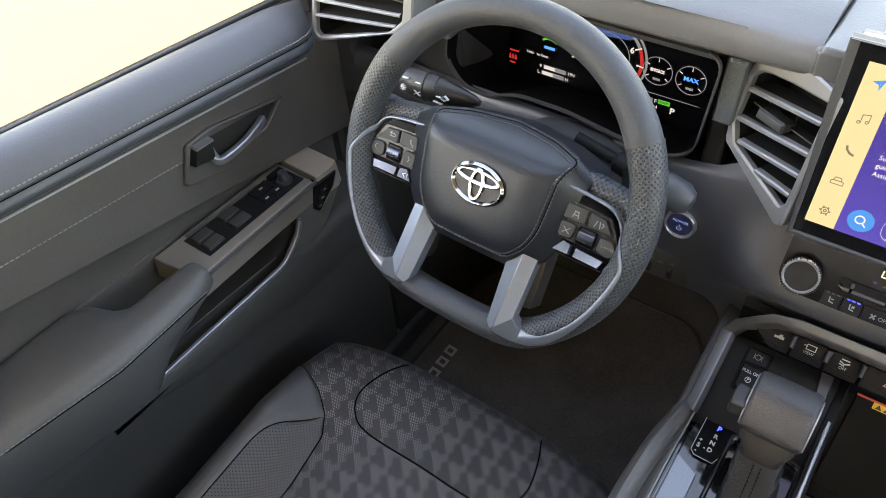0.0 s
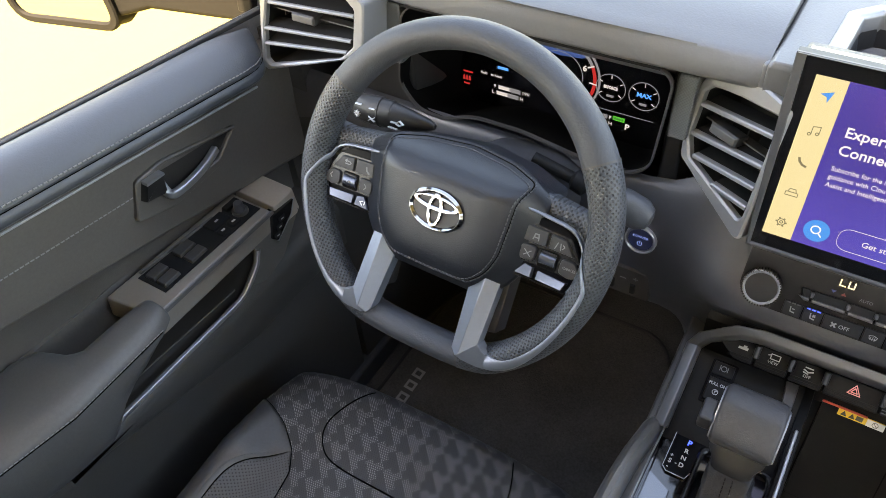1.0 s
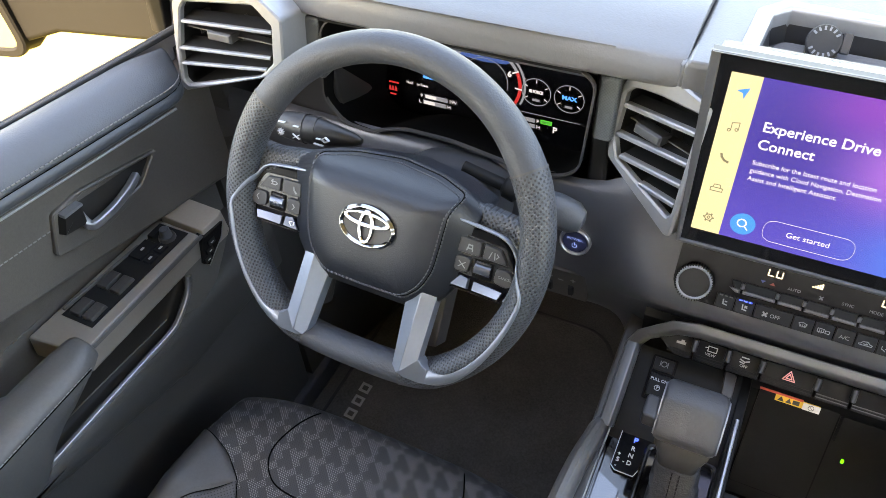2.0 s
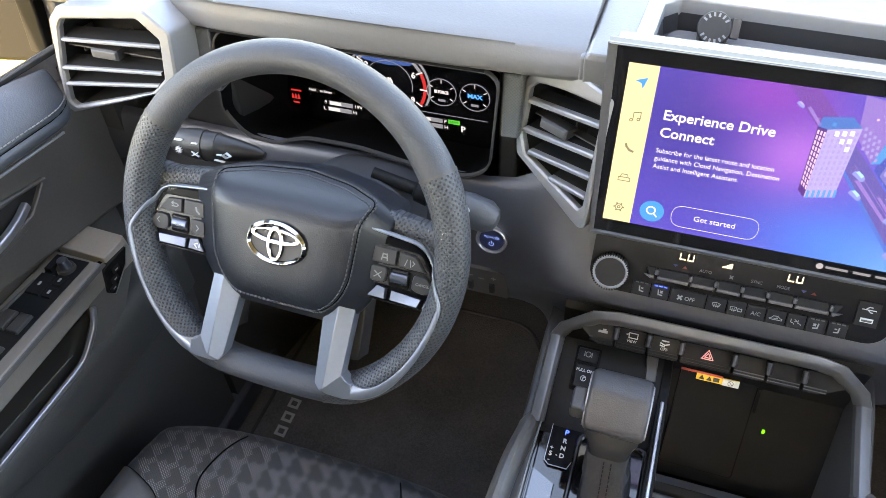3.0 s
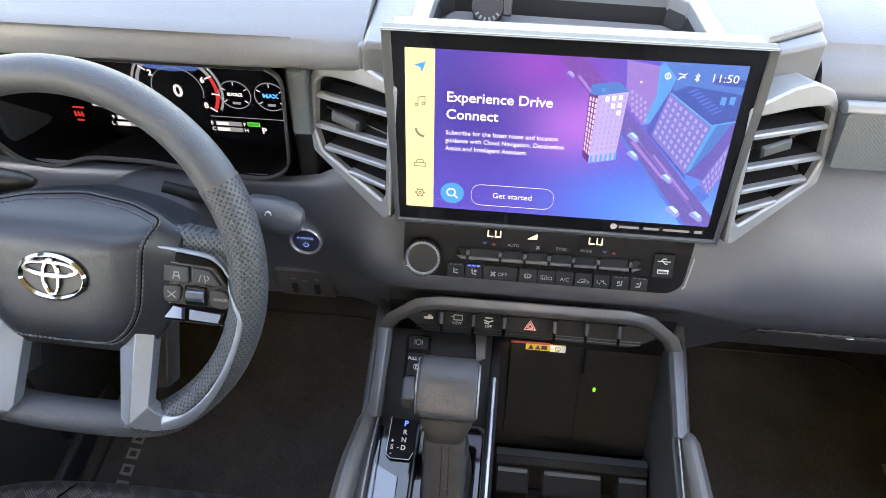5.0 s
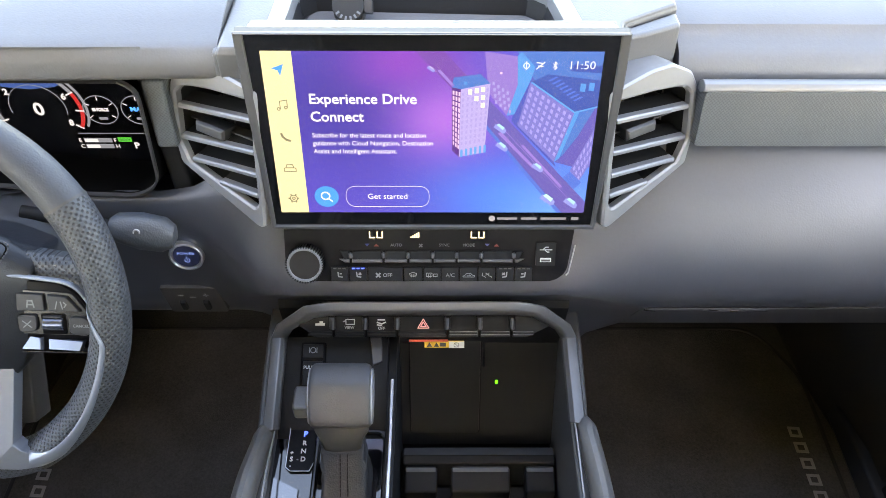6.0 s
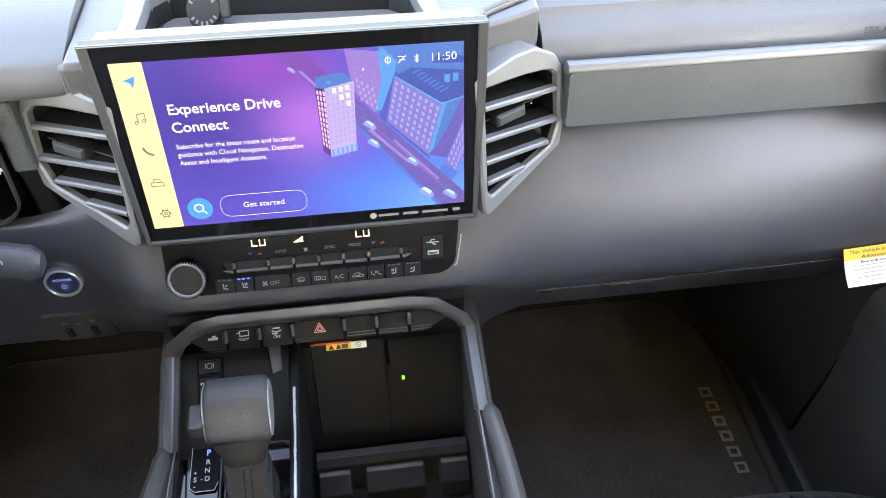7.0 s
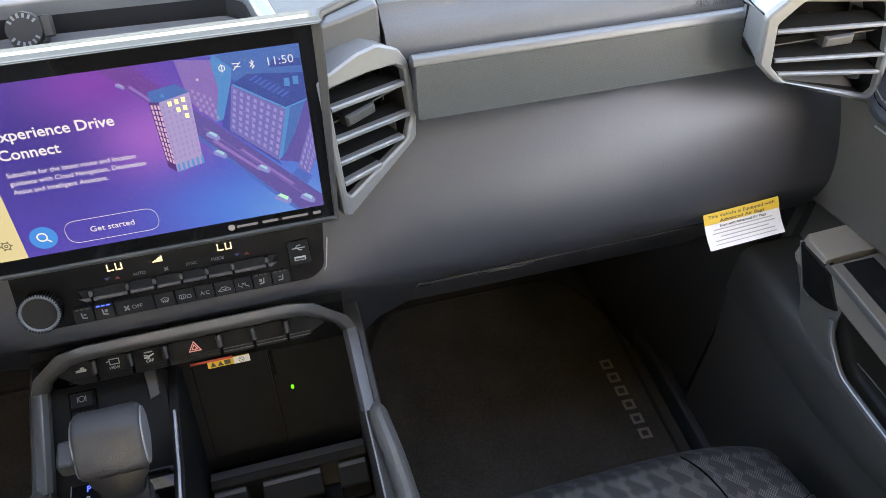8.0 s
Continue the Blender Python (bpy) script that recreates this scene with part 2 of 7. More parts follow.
def part(name, bm, mat, parent=None, label="", sharp=32, bevel=0.0, seg=2):
    bmesh.ops.recalc_face_normals(bm, faces=bm.faces)
    lim = radians(sharp)
    for f in bm.faces:
        f.smooth = True
    for e in bm.edges:
        e.smooth = len(e.link_faces) == 2 and e.calc_face_angle(0) < lim
    me = bpy.data.meshes.new(name)
    bm.to_mesh(me)
    bm.free()
    me.materials.append(mat)
    ob = new(name, me)
    if parent:
        ob.parent = parent
        ob.matrix_parent_inverse = Matrix.Translation(-parent.location)
    if bevel:
        b = ob.modifiers.new("bevel", "BEVEL")
        b.width, b.segments, b.limit_method, b.angle_limit = bevel, seg, "ANGLE", radians(38)
        b.harden_normals = True
    if label:
        ob["label"] = label
    return ob


def offset(poly, d):
    """The polygon moved inwards by d (outwards: minus), corner by corner."""
    n = len(poly)
    area = sum(poly[i][0] * poly[(i + 1) % n][1] - poly[(i + 1) % n][0] * poly[i][1] for i in range(n))
    s = 1 if area > 0 else -1
    out = []
    for i in range(n):
        p, a, c = Vector(poly[i]), Vector(poly[i - 1]), Vector(poly[(i + 1) % n])
        d1, d2 = (p - a).normalized(), (c - p).normalized()
        n1, n2 = Vector((-d1.y, d1.x)) * s, Vector((-d2.y, d2.x)) * s
        k = 1 + n1.dot(n2)
        out.append(tuple(p + (n1 + n2) * (d / max(k, 0.3))))
    return out


def rounded(poly, r, seg=4):
    n, out = len(poly), []
    for i in range(n):
        p, a, c = Vector(poly[i]), Vector(poly[i - 1]), Vector(poly[(i + 1) % n])
        k = min(r, (a - p).length * 0.48, (c - p).length * 0.48)
        s, e = p + (a - p).normalized() * k, p + (c - p).normalized() * k
        for j in range(seg + 1):
            t = j / seg
            out.append(tuple(s * (1 - t) ** 2 + p * 2 * t * (1 - t) + e * t * t))
    return out


def rect(w, h, cx=0.0, cy=0.0):
    return [(cx - w / 2, cy - h / 2), (cx + w / 2, cy - h / 2), (cx + w / 2, cy + h / 2), (cx - w / 2, cy + h / 2)]


def box2(x0, y0, x1, y1):
    return [(x0, y0), (x1, y0), (x1, y1), (x0, y1)]


def oval(rx, ry, cx=0.0, cy=0.0, n=32, a0=0.0):
    return [(cx + rx * math.cos(a0 + math.tau * i / n), cy + ry * math.sin(a0 + math.tau * i / n)) for i in range(n)]


def slab(bm, poly, m, d0, d1, taper=0.0):
    """The polygon, raised in the frame m from depth d0 to d1; taper pulls its front face in."""
    front = offset(poly, taper) if taper else poly
    lo = [bm.verts.new(m @ Vector((x, y, d0))) for x, y in poly]
    hi = [bm.verts.new(m @ Vector((x, y, d1))) for x, y in front]
    n = len(poly)
    for i in range(n):
        bm.faces.new((lo[i], lo[(i + 1) % n], hi[(i + 1) % n], hi[i]))
    bm.faces.new(hi)
    bm.faces.new(lo[::-1])
    return bm


def ring(bm, outer, inner, m, d0, d1, chamfer=0.0):
    """A frame between two polygons of as many corners."""
    n = len(outer)
    rows = [(outer, d0), (outer, d1 - chamfer)]
    if chamfer:
        rows += [(offset(outer, chamfer), d1), (offset(inner, -chamfer), d1)]
    else:
        rows += [(inner, d1)]
    rows += [(inner, d1 - chamfer), (inner, d0)] if chamfer else [(inner, d0)]
    vs = [[bm.verts.new(m @ Vector((x, y, d))) for x, y in p] for p, d in rows]
    for a, b in zip(vs, vs[1:] + vs[:1]):
        for i in range(n):
            bm.faces.new((a[i], a[(i + 1) % n], b[(i + 1) % n], b[i]))
    return bm


def loft(bm, rows, closed=True, caps=True, wrap=False, uv=False):
    """Faces between rows of as many points; closed: each row is a loop; wrap: the last row meets the first."""
    lay = bm.loops.layers.uv.verify() if uv else None
    vs = [[bm.verts.new(p) for p in r] for r in rows]
    n = len(rows[0])
    pairs = list(zip(range(len(vs)), range(1, len(vs)))) + ([(len(vs) - 1, 0)] if wrap else [])
    for a, b in pairs:
        for i in range(n if closed else n - 1):
            f = bm.faces.new((vs[a][i], vs[a][(i + 1) % n], vs[b][(i + 1) % n], vs[b][i]))
    if closed and caps and not wrap:
        bm.faces.new(vs[0][::-1])
        bm.faces.new(vs[-1])
    return bm


def brick(bm, lo, hi):
    m = Matrix.Identity(4)
    return slab(bm, box2(lo[0], lo[1], hi[0], hi[1]), m, lo[2], hi[2])


def B():
    return bmesh.new()


def block(name, lo, hi, mat, parent=None, label="", bevel=0.003):
    return part(name, brick(B(), lo, hi), mat, parent, label, bevel=bevel)


def planar_uv(ob, m):
    """Lays a flat pattern over ob in the plane of the frame m."""
    layer, inv = ob.data.uv_layers.new(name="uv"), m.inverted()
    for lp in ob.data.loops:
        c = inv @ ob.data.vertices[lp.vertex_index].co
        layer.data[lp.index].uv = (c.x, c.y)
    return ob


def smooth_line(pts, k=6):
    """Catmull-Rom through points."""
    p = [Vector(x) for x in pts]
    out = []
    for i in range(len(p) - 1):
        a, b, c, d = p[max(i - 1, 0)], p[i], p[i + 1], p[min(i + 2, len(p) - 1)]
        for j in range(k):
            t = j / k
            out.append(0.5 * ((2 * b) + (c - a) * t + (2 * a - 5 * b + 4 * c - d) * t * t + (3 * b - a - 3 * c + d) * t ** 3))
    return out + [p[-1]]


def sweep(bm, path, prof, up=(0, 0, 1), wrap=False):
    """The profile (2D) carried along a 3D path."""
    path = [Vector(p) for p in path]
    n, rows = len(path), []
    for i, p in enumerate(path):
        a = path[i - 1] if (i or wrap) else p
        b = path[(i + 1) % n] if (i < n - 1 or wrap) else p
        d = (b - a).normalized()
        s = d.cross(Vector(up)).normalized()
        w = s.cross(d)
        k = 1.0
        if a is not p and b is not p:
            k = 1 / max(((p - a).normalized() + (b - p).normalized()).length / 2, 0.6)
        rows.append([p + s * x * k + w * y for x, y in prof])
    return loft(bm, rows, wrap=wrap)


def strokes(bm, lines, w, m, d0, d1):
    for ln in lines:
        for (ax, ay), (bx, by) in zip(ln, ln[1:]):
            d = Vector((bx - ax, by - ay))
            if d.length < 1e-6:
                continue
            d.normalize()
            s, e = Vector((-d.y, d.x)) * w / 2, d * w * 0.3
            a, b = Vector((ax, ay)) - e, Vector((bx, by)) + e
            slab(bm, [tuple(a - s), tuple(b - s), tuple(b + s), tuple(a + s)], m, d0, d1)
    return bm


def text(name, body, height, m, mat, parent, depth=0.0004, align="LEFT", width=None, bold=0.0, lift=0.0):
    """Raised letters: capitals of that height, on the frame m."""
    cu = bpy.data.curves.new(name, "FONT")
    cu.body, cu.size, cu.align_x, cu.extrude, cu.resolution_u = body, height / 0.70, align, depth / 2, 3
    cu.offset = bold
    ob = bpy.data.objects.new(name, cu)
    me = bpy.data.meshes.new_from_object(ob)
    bpy.data.objects.remove(ob)
    bpy.data.curves.remove(cu)
    xs = [v.co.x for v in me.vertices]
    k = width / (max(xs) - min(xs)) if width else 1.0
    me.transform(m @ Matrix.Translation((0, 0, depth / 2 + lift)) @ Matrix.Diagonal((k, 1, 1, 1)))
    me.materials.clear()
    me.materials.append(mat)
    o = new(name, me)
    o.parent = parent
    o.matrix_parent_inverse = Matrix.Translation(-parent.location)
    return o


def stitches(bm, path, step=0.005, size=0.0011, length=0.0034, up=(0, 0, 1)):
    """Short thread bars along a path."""
    path = [Vector(p) for p in path]
    run, nxt = 0.0, 0.0
    for a, b in zip(path, path[1:]):
        l = (b - a).length
        d = (b - a).normalized()
        s = d.cross(Vector(up)).normalized() * size / 2
        w = s.cross(d).normalized() * size / 2
        while nxt < run + l:
            c = a + d * (nxt - run)
            r0 = [c - s, c - w, c + s, c + w]
            r1 = [p + d * length for p in r0]
            loft(bm, [r0, r1])
            nxt += step
        run += l
    return bm


XC = -0.012  # the cab's middle
GROUND = -0.72


# ---- ground and cab shell ----
bm = B()
slab(bm, box2(-400, -400, 400, 400), Matrix.Identity(4), GROUND - 0.2, GROUND)
tagged(part("ground", bm, M_CONCRETE), "pale sunlit concrete ground outside the truck", "ground", kind="structure")

tagged(block("floor", (-0.90, -1.6, -0.05), (0.876, 0.75, -0.008), M_CARPET), "black carpeted cab floor", "floor", kind="structure")
bm = B()
for x0, x1, z0, z1 in ((-0.92, 0.896, -0.3, 1.20), (-0.92, -0.64, 1.20, 1.43), (0.616, 0.896, 1.20, 1.43), (-0.92, 0.896, 1.43, 1.52)):
    brick(bm, (x0, -1.66, z0), (x1, -1.6, z1))
tagged(part("wall_rear", bm, M_CLOTH), "plain rear wall of the cab below its back window", "wall", kind="structure")
tagged(block("window_rear", (-0.645, -1.634, 1.195), (0.621, -1.628, 1.435), M_GLASS, bevel=0), "tinted rear window pane", "window", kind="structure")
tagged(block("wall_front", (-0.90, 0.75, -0.3), (0.876, 0.80, 0.88), M_BLACK), "dark firewall behind the dashboard", "wall", kind="structure")
tagged(block("ceiling", (-0.91, -1.66, 1.50), (0.886, -0.24, 1.55), M_HEAD), "plain grey cab headliner", "ceiling", kind="structure")
for s, nm in ((-1, "wall_left"), (1, "wall_right")):
    bm = B()
    x0 = XC + s * 0.93
    for y0, y1, z0, z1 in ((-1.66, -0.84, -0.3, 0.86), (-1.66, -1.52, 0.86, 1.50), (-1.52, -0.84, 1.40, 1.50)):
        brick(bm, (min(x0, x0 - s * 0.05), y0, z0), (max(x0, x0 - s * 0.05), y1, z1))
    tagged(part(nm, bm, M_CLOTH), "dark rear side of the cab round its window opening", "wall", kind="structure")
for s, nm in ((-1, "wall_kick_left"), (1, "wall_kick_right")):
    bm = B()
    loft(bm, [[(XC + s * d, y, -0.3), (XC + s * d, y, 0.79), (XC + s * 0.87, y, 0.79), (XC + s * 0.87, y, -0.3)] for d, y in ((0.80, 0.045), (0.80, 0.10), (0.76, 0.30), (0.72, 0.78))])
    tagged(part(nm, bm, M_BLACK), "dark footwell side wall", "wall", kind="structure")
# roof pillars
for s in (-1, 1):
    a = thing("pillar", (XC + s * 0.88, 0.1, 0.8), "dark grey trimmed windscreen pillar beside the dashboard", "pillar", "roof pillars", "structure")
    path = smooth_line([(XC + s * 0.885, 0.10, 0.74), (XC + s * 0.875, 0.12, 0.90), (XC + s * 0.87, 0.02, 1.15), (XC + s * 0.86, -0.28, 1.5)])
    part("pillar_trim", sweep(B(), path, rounded(rect(0.055, 0.10), 0.02), up=(0, 1, 0)), M_LOWER, a)
    bm = B()
    x0 = XC + s * 0.80
    loft(bm, [[(XC + s * d, -0.84, z), (XC + s * d, -0.72, z), (XC + s * (d + 0.05), -0.72, z), (XC + s * (d + 0.05), -0.84, z)] for d, z in ((0.86, 0.8), (0.85, 1.5))])
    tagged(part("pillar", bm, M_HEAD, bevel=0.01), "pale grey cloth centre pillar", "pillar", "roof pillars", "structure")


# ---- dashboard ----
dash = thing("dashboard", (XC, 0.3, 0.4), "dark grey soft-touch truck dashboard spanning the cab", "dashboard")
BACK = 0.74


def dash_loft(name, stations, mat, label="", k=5):
    rows = []
    for x, prof in stations:
        line = smooth_line([(x, y, z) for y, z in prof], k)
        y1, z1 = prof[-1]
        y0, z0 = prof[0]
        low = 0.62 if x < -0.25 else z0 - 0.03
        rows.append(line + [Vector((x, BACK - 0.02, z1)), Vector((x, BACK - 0.02, low)), Vector((x, y0 + 0.02, low))])
    return part(name, loft(B(), rows), mat, dash, label)


# lower skin: driver side, centre and passenger side
DRV = [(0.062, 0.727), (0.051, 0.721), (0.046, 0.70), (0.047, 0.67), (0.050, 0.64), (0.054, 0.60), (0.060, 0.56), (0.070, 0.52), (0.10, 0.47), (0.20, 0.42)]
CEN = [(0.065, 0.78), (0.044, 0.745), (0.017, 0.70), (-0.004, 0.668), (-0.011, 0.656), (-0.015, 0.645), (-0.013, 0.634), (0.000, 0.618), (0.030, 0.55), (0.06, 0.40)]
PAS = [(0.082, 0.790), (0.062, 0.772), (0.034, 0.740), (0.012, 0.705), (-0.004, 0.670), (-0.011, 0.638), (-0.003, 0.605), (0.020, 0.572), (0.048, 0.53), (0.09, 0.45)]


def mixp(a, b, t):
    return [(p[0] * (1 - t) + q[0] * t, p[1] * (1 - t) + q[1] * t) for p, q in zip(a, b)]


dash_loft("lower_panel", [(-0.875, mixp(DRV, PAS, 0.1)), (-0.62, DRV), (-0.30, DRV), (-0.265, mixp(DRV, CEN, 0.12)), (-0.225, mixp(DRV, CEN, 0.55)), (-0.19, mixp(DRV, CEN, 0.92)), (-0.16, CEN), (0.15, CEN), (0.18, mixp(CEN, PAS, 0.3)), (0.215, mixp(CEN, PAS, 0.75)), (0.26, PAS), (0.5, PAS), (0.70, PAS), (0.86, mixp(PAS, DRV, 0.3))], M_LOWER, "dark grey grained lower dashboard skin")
block("filler", (-0.290, 0.064, 0.690), (-0.266, 0.16, 0.875), M_CENTRE, dash, bevel=0.006)
block("filler", (-0.72, 0.066, 0.690), (-0.630, 0.16, 0.88), M_CENTRE, dash, bevel=0.006)
# upper pad over the instruments
HOOD = [(0.10, 0.880), (0.050, 0.884), (0.0400, 0.8865), (0.0375, 0.893), (0.0410, 0.9165), (0.056, 0.925), (0.20, 0.932), (0.72, 0.905)]
HOODL = [(0.12, 0.872), (0.070, 0.878), (0.0570, 0.881), (0.0535, 0.889), (0.0570, 0.9095), (0.075, 0.918), (0.21, 0.926), (0.72, 0.90)]
HOODR = [(0.10, 0.866), (0.070, 0.872), (0.052, 0.880), (0.046, 0.890), (0.052, 0.906), (0.078, 0.916), (0.20, 0.925), (0.72, 0.905)]


def pad(name, stations, label, back=True):
    rows = []
    for x, prof in stations:
        line = smooth_line([(x, y, z) for y, z in prof], 4)
        yb = prof[-1][0]
        rows.append(line + [Vector((x, yb, 0.80)), Vector((x, 0.16, 0.80))])
    return part(name, loft(B(), rows), M_DASH, dash, label)


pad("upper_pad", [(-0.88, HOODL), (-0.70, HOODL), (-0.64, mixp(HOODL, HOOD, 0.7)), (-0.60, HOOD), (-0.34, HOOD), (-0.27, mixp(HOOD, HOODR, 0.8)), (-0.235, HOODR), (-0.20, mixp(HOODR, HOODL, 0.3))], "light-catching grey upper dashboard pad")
PASU = [(0.118, 0.845), (0.094, 0.8465), (0.0868, 0.8502), (0.0866, 0.8560), (0.0940, 0.8720), (0.118, 0.886), (0.20, 0.902), (0.72, 0.895)]
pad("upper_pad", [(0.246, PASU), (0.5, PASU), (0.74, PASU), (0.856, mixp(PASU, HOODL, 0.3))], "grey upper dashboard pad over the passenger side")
# centre top with the open tray
TOPZ = 0.917
TRAY = [(-0.122, 0.070), (0.110, 0.072), (0.126, 0.092), (0.116, 0.150), (0.098, 0.166), (-0.124, 0.174), (-0.139, 0.158), (-0.142, 0.088)]
OUT = [(-0.20, 0.045), (0.172, 0.045), (0.186, 0.094), (0.243, 0.128), (0.243, 0.72), (-0.20, 0.72), (-0.20, 0.45), (-0.20, 0.12)]
flat = axes((0, 0, TOPZ), (1, 0, 0), (0, 1, 0))
part("centre_pad", ring(B(), OUT, TRAY, flat, -0.045, 0.0, 0.004), M_DASH, dash, "grey centre dashboard top", bevel=0.004, seg=3)
bm = B()
ring(bm, offset(TRAY, -0.017), offset(TRAY, 0.0005), flat, -0.02, 0.0045, 0.0035)
part("tray_rim", bm, M_SILVER, dash, "silver-grey raised tray rim", bevel=0.002)
bm = B()
rows = [[flat @ Vector((x, y, d)) for x, y in offset(TRAY, k)] for k, d in ((-0.001, -0.002), (0.001, -0.018), (0.004, -0.0325))]
loft(bm, rows, caps=False)
bm.faces.new([v for v in bm.verts][-8:])
part("tray_bowl", bm, M_CENTRE, dash, "dark open storage tray in the dashboard top")
bm = B()
slab(bm, rounded(offset(TRAY, 0.008), 0.006), flat, -0.0322, -0.0295, 0.001)
part("tray_mat", bm, M_DASH, dash, "ribbed grey rubber tray mat")
for i in range(9):
    x = -0.1065 + 0.0279 * i
    if x > 0.10:
        continue
    block("mat_rib", (x - 0.0008, 0.100, 0.8865), (x + 0.0008, 0.142, 0.8888), M_LOWER, dash, bevel=0)
# front lip between the tray and the screen
part("centre_lip", loft(B(), [[(x, y, z) for y, z in ((0.10, 0.85), (0.056, 0.862), (0.046, 0.89), (0.05, 0.9115), (0.075, 0.9125), (0.10, 0.90))] for x in (-0.205, 0.174)]), M_DASH, dash, bevel=0.004)
part("vent_shoulder", slab(B(), [(0.172, 0.070), (0.205, 0.082), (0.2432, 0.100), (0.2432, 0.1285), (0.186, 0.096)], flat, -0.06, -0.006, 0.002), M_DASH, dash, bevel=0.004)
# windscreen-side speaker grille
bm = B()
slab(bm, rounded(rect(0.34, 0.07, 0.03, 0.40), 0.02), flat, 0.0, 0.004, 0.002)
for i in range(40):
    for j in range(7):
        slab(bm, oval(0.0025, 0.0025, -0.125 + i * 0.008, 0.373 + j * 0.009, 6), flat, 0.0035, 0.0055)
part("speaker_grille", bm, M_DASH, dash, "round-holed grey speaker grille")

# woven trim band on the passenger side
SU = axes((0.46, 0.058, 0.831), (1, 0, 0), (0, 0.19, 0.98))
bm = B()
slab(bm, rounded(box2(-0.194, -0.0316, 0.215, 0.0316), 0.006), SU, -0.02, 0.004, 0.002)
band = part("trim_band", bm, M_WOVEN, dash, "silver-grey woven-texture dashboard band")
uvl = band.data.uv_layers.new(name="uv")
for lp in band.data.loops:
    co = SU.inverted() @ band.data.vertices[lp.vertex_index].co
    uvl.data[lp.index].uv = (co.x, co.y)
bm = B()
loft(bm, [[(x, y, z) for y, z in ((0.0605, 0.8605), (0.0613, 0.8645), (0.0640, 0.8675), (0.0690, 0.8680), (0.0750, 0.8660), (0.0800, 0.8610), (0.0800, 0.853), (0.07, 0.853))] for x in (0.266, 0.675)])
part("trim_edge", bm, M_EDGE, dash, "bright satin upper edge of the band", bevel=0.001)
SR = axes((0.625, 0.0896, 0.8640), (1, 0, 0), (0, 0.42, 0.91))
text("raised_word", "SRS AIRBAG", 0.0070, SR, M_LOWER, dash, 0.0016, align="CENTER", width=0.060, lift=-0.0006)
block("band_recess", (0.24, 0.102, 0.775), (0.70, 0.3, 0.853), M_BLACK, dash, bevel=0)
# glove box lid, its seam rising towards the door, and the latch
SKIN = smooth_line([(0, y, z) for y, z in PAS], 5)


def on_bulge(x, z, d=0.0):
    for a, b in zip(SKIN, SKIN[1:]):
        if a.z >= z >= b.z:
            t = (a.z - z) / (a.z - b.z)
            run = (b - a).normalized()
            return Vector((x, a.y + (b.y - a.y) * t + run.z * d, z - run.y * d))
    return Vector((x, SKIN[-1].y, z))


def seam_z(x):
    return 0.572 + 0.084 * (x - 0.262)


def bulge_patch(name, x0, x1, top, bottom, d, mat, label="", n=8, bevel=0.0):
    rows = []
    for i in range(n + 1):
        x = x0 + (x1 - x0) * i / n
        zs = [top(x) + (bottom(x) - top(x)) * j / 6 for j in range(7)]
        rows.append([on_bulge(x, z, d) for z in zs] + [on_bulge(x, z, -0.004) for z in zs[::-1]])
    return part(name, loft(B(), rows), mat, dash, label, bevel=bevel)


lid = bulge_patch("glove_box_lid", 0.2625, 0.705, lambda x: seam_z(x), lambda x: 0.500, 0.0012, M_LOWER, "dark grey glove box lid", 16)
# paler strip paints the light caught along the lid's edge
part("lid_edge_light", sweep(B(), [on_bulge(x, seam_z(x), 0.0010) for x in [0.2635 + 0.0441 * i for i in range(11)]], rounded(rect(0.0012, 0.0012), 0.0004)), M_DASH, lid, "thin lid edge, caught light put in its paler grey")
part("lid_gap", sweep(B(), [on_bulge(x, seam_z(x) + 0.0014, 0.0002) for x in [0.2625 + 0.0442 * i for i in range(11)]], rect(0.0012, 0.0010)), M_GAP, lid)
latch = bulge_patch("glove_box_latch", 0.2600, 0.4170, lambda x: seam_z(x) - 0.003, lambda x: 0.5500 + 0.04 * (x - 0.26), 0.0024, M_LOWER, "dark grey glove box latch", 8, 0.0006)
part("latch_lip", sweep(B(), [on_bulge(x, 0.5525 + 0.04 * (x - 0.26), 0.0030) for x in (0.338, 0.36, 0.39, 0.4160)], rounded(rect(0.0014, 0.0014), 0.0004)), M_LOWER, latch)
for x in (0.2590, 0.3360):
    part("latch_gap", sweep(B(), [on_bulge(x + 0.02 * k, seam_z(x) - 0.004 - 0.018 * k, 0.0026) for k in (0.0, 0.5, 1.0)], rect(0.0012, 0.0012)), M_GAP, latch)
part("lock_cylinder", sweep(B(), [on_bulge(x, 0.5590, 0.0030) for x in (0.370, 0.3745, 0.379)], oval(0.0016, 0.0016, n=10)), M_CHROME, latch, "small chrome lock cylinder")

# ---- power outlet with cap in the tray ----
cap = thing("power_outlet", (-0.086, 0.15, 0.8875), "black round power outlet cap standing in the tray", "power outlet")
PC = axes((-0.086, 0.143, 0.9065), (1, 0, 0), (0, 0.55, 0.83)) @ Matrix.Diagonal((0.93, 0.93, 0.93, 1))
part("socket", slab(B(), rounded(rect(0.034, 0.028, 0, -0.002), 0.006), PC, -0.02, -0.002, 0.001), M_BLACK, cap)
bm = B()
slab(bm, oval(0.0185, 0.0185, n=28), PC, -0.004, 0.005, 0.0015)
cp = part("cap", bm, M_RUBBER, cap, "black rubber cap with raised marks")
part("hinge_tab", slab(B(), rounded(rect(0.010, 0.022, 0.0215, 0.002), 0.002), PC, -0.006, 0.003, 0.001), M_BLACK, cap)
bm = B()
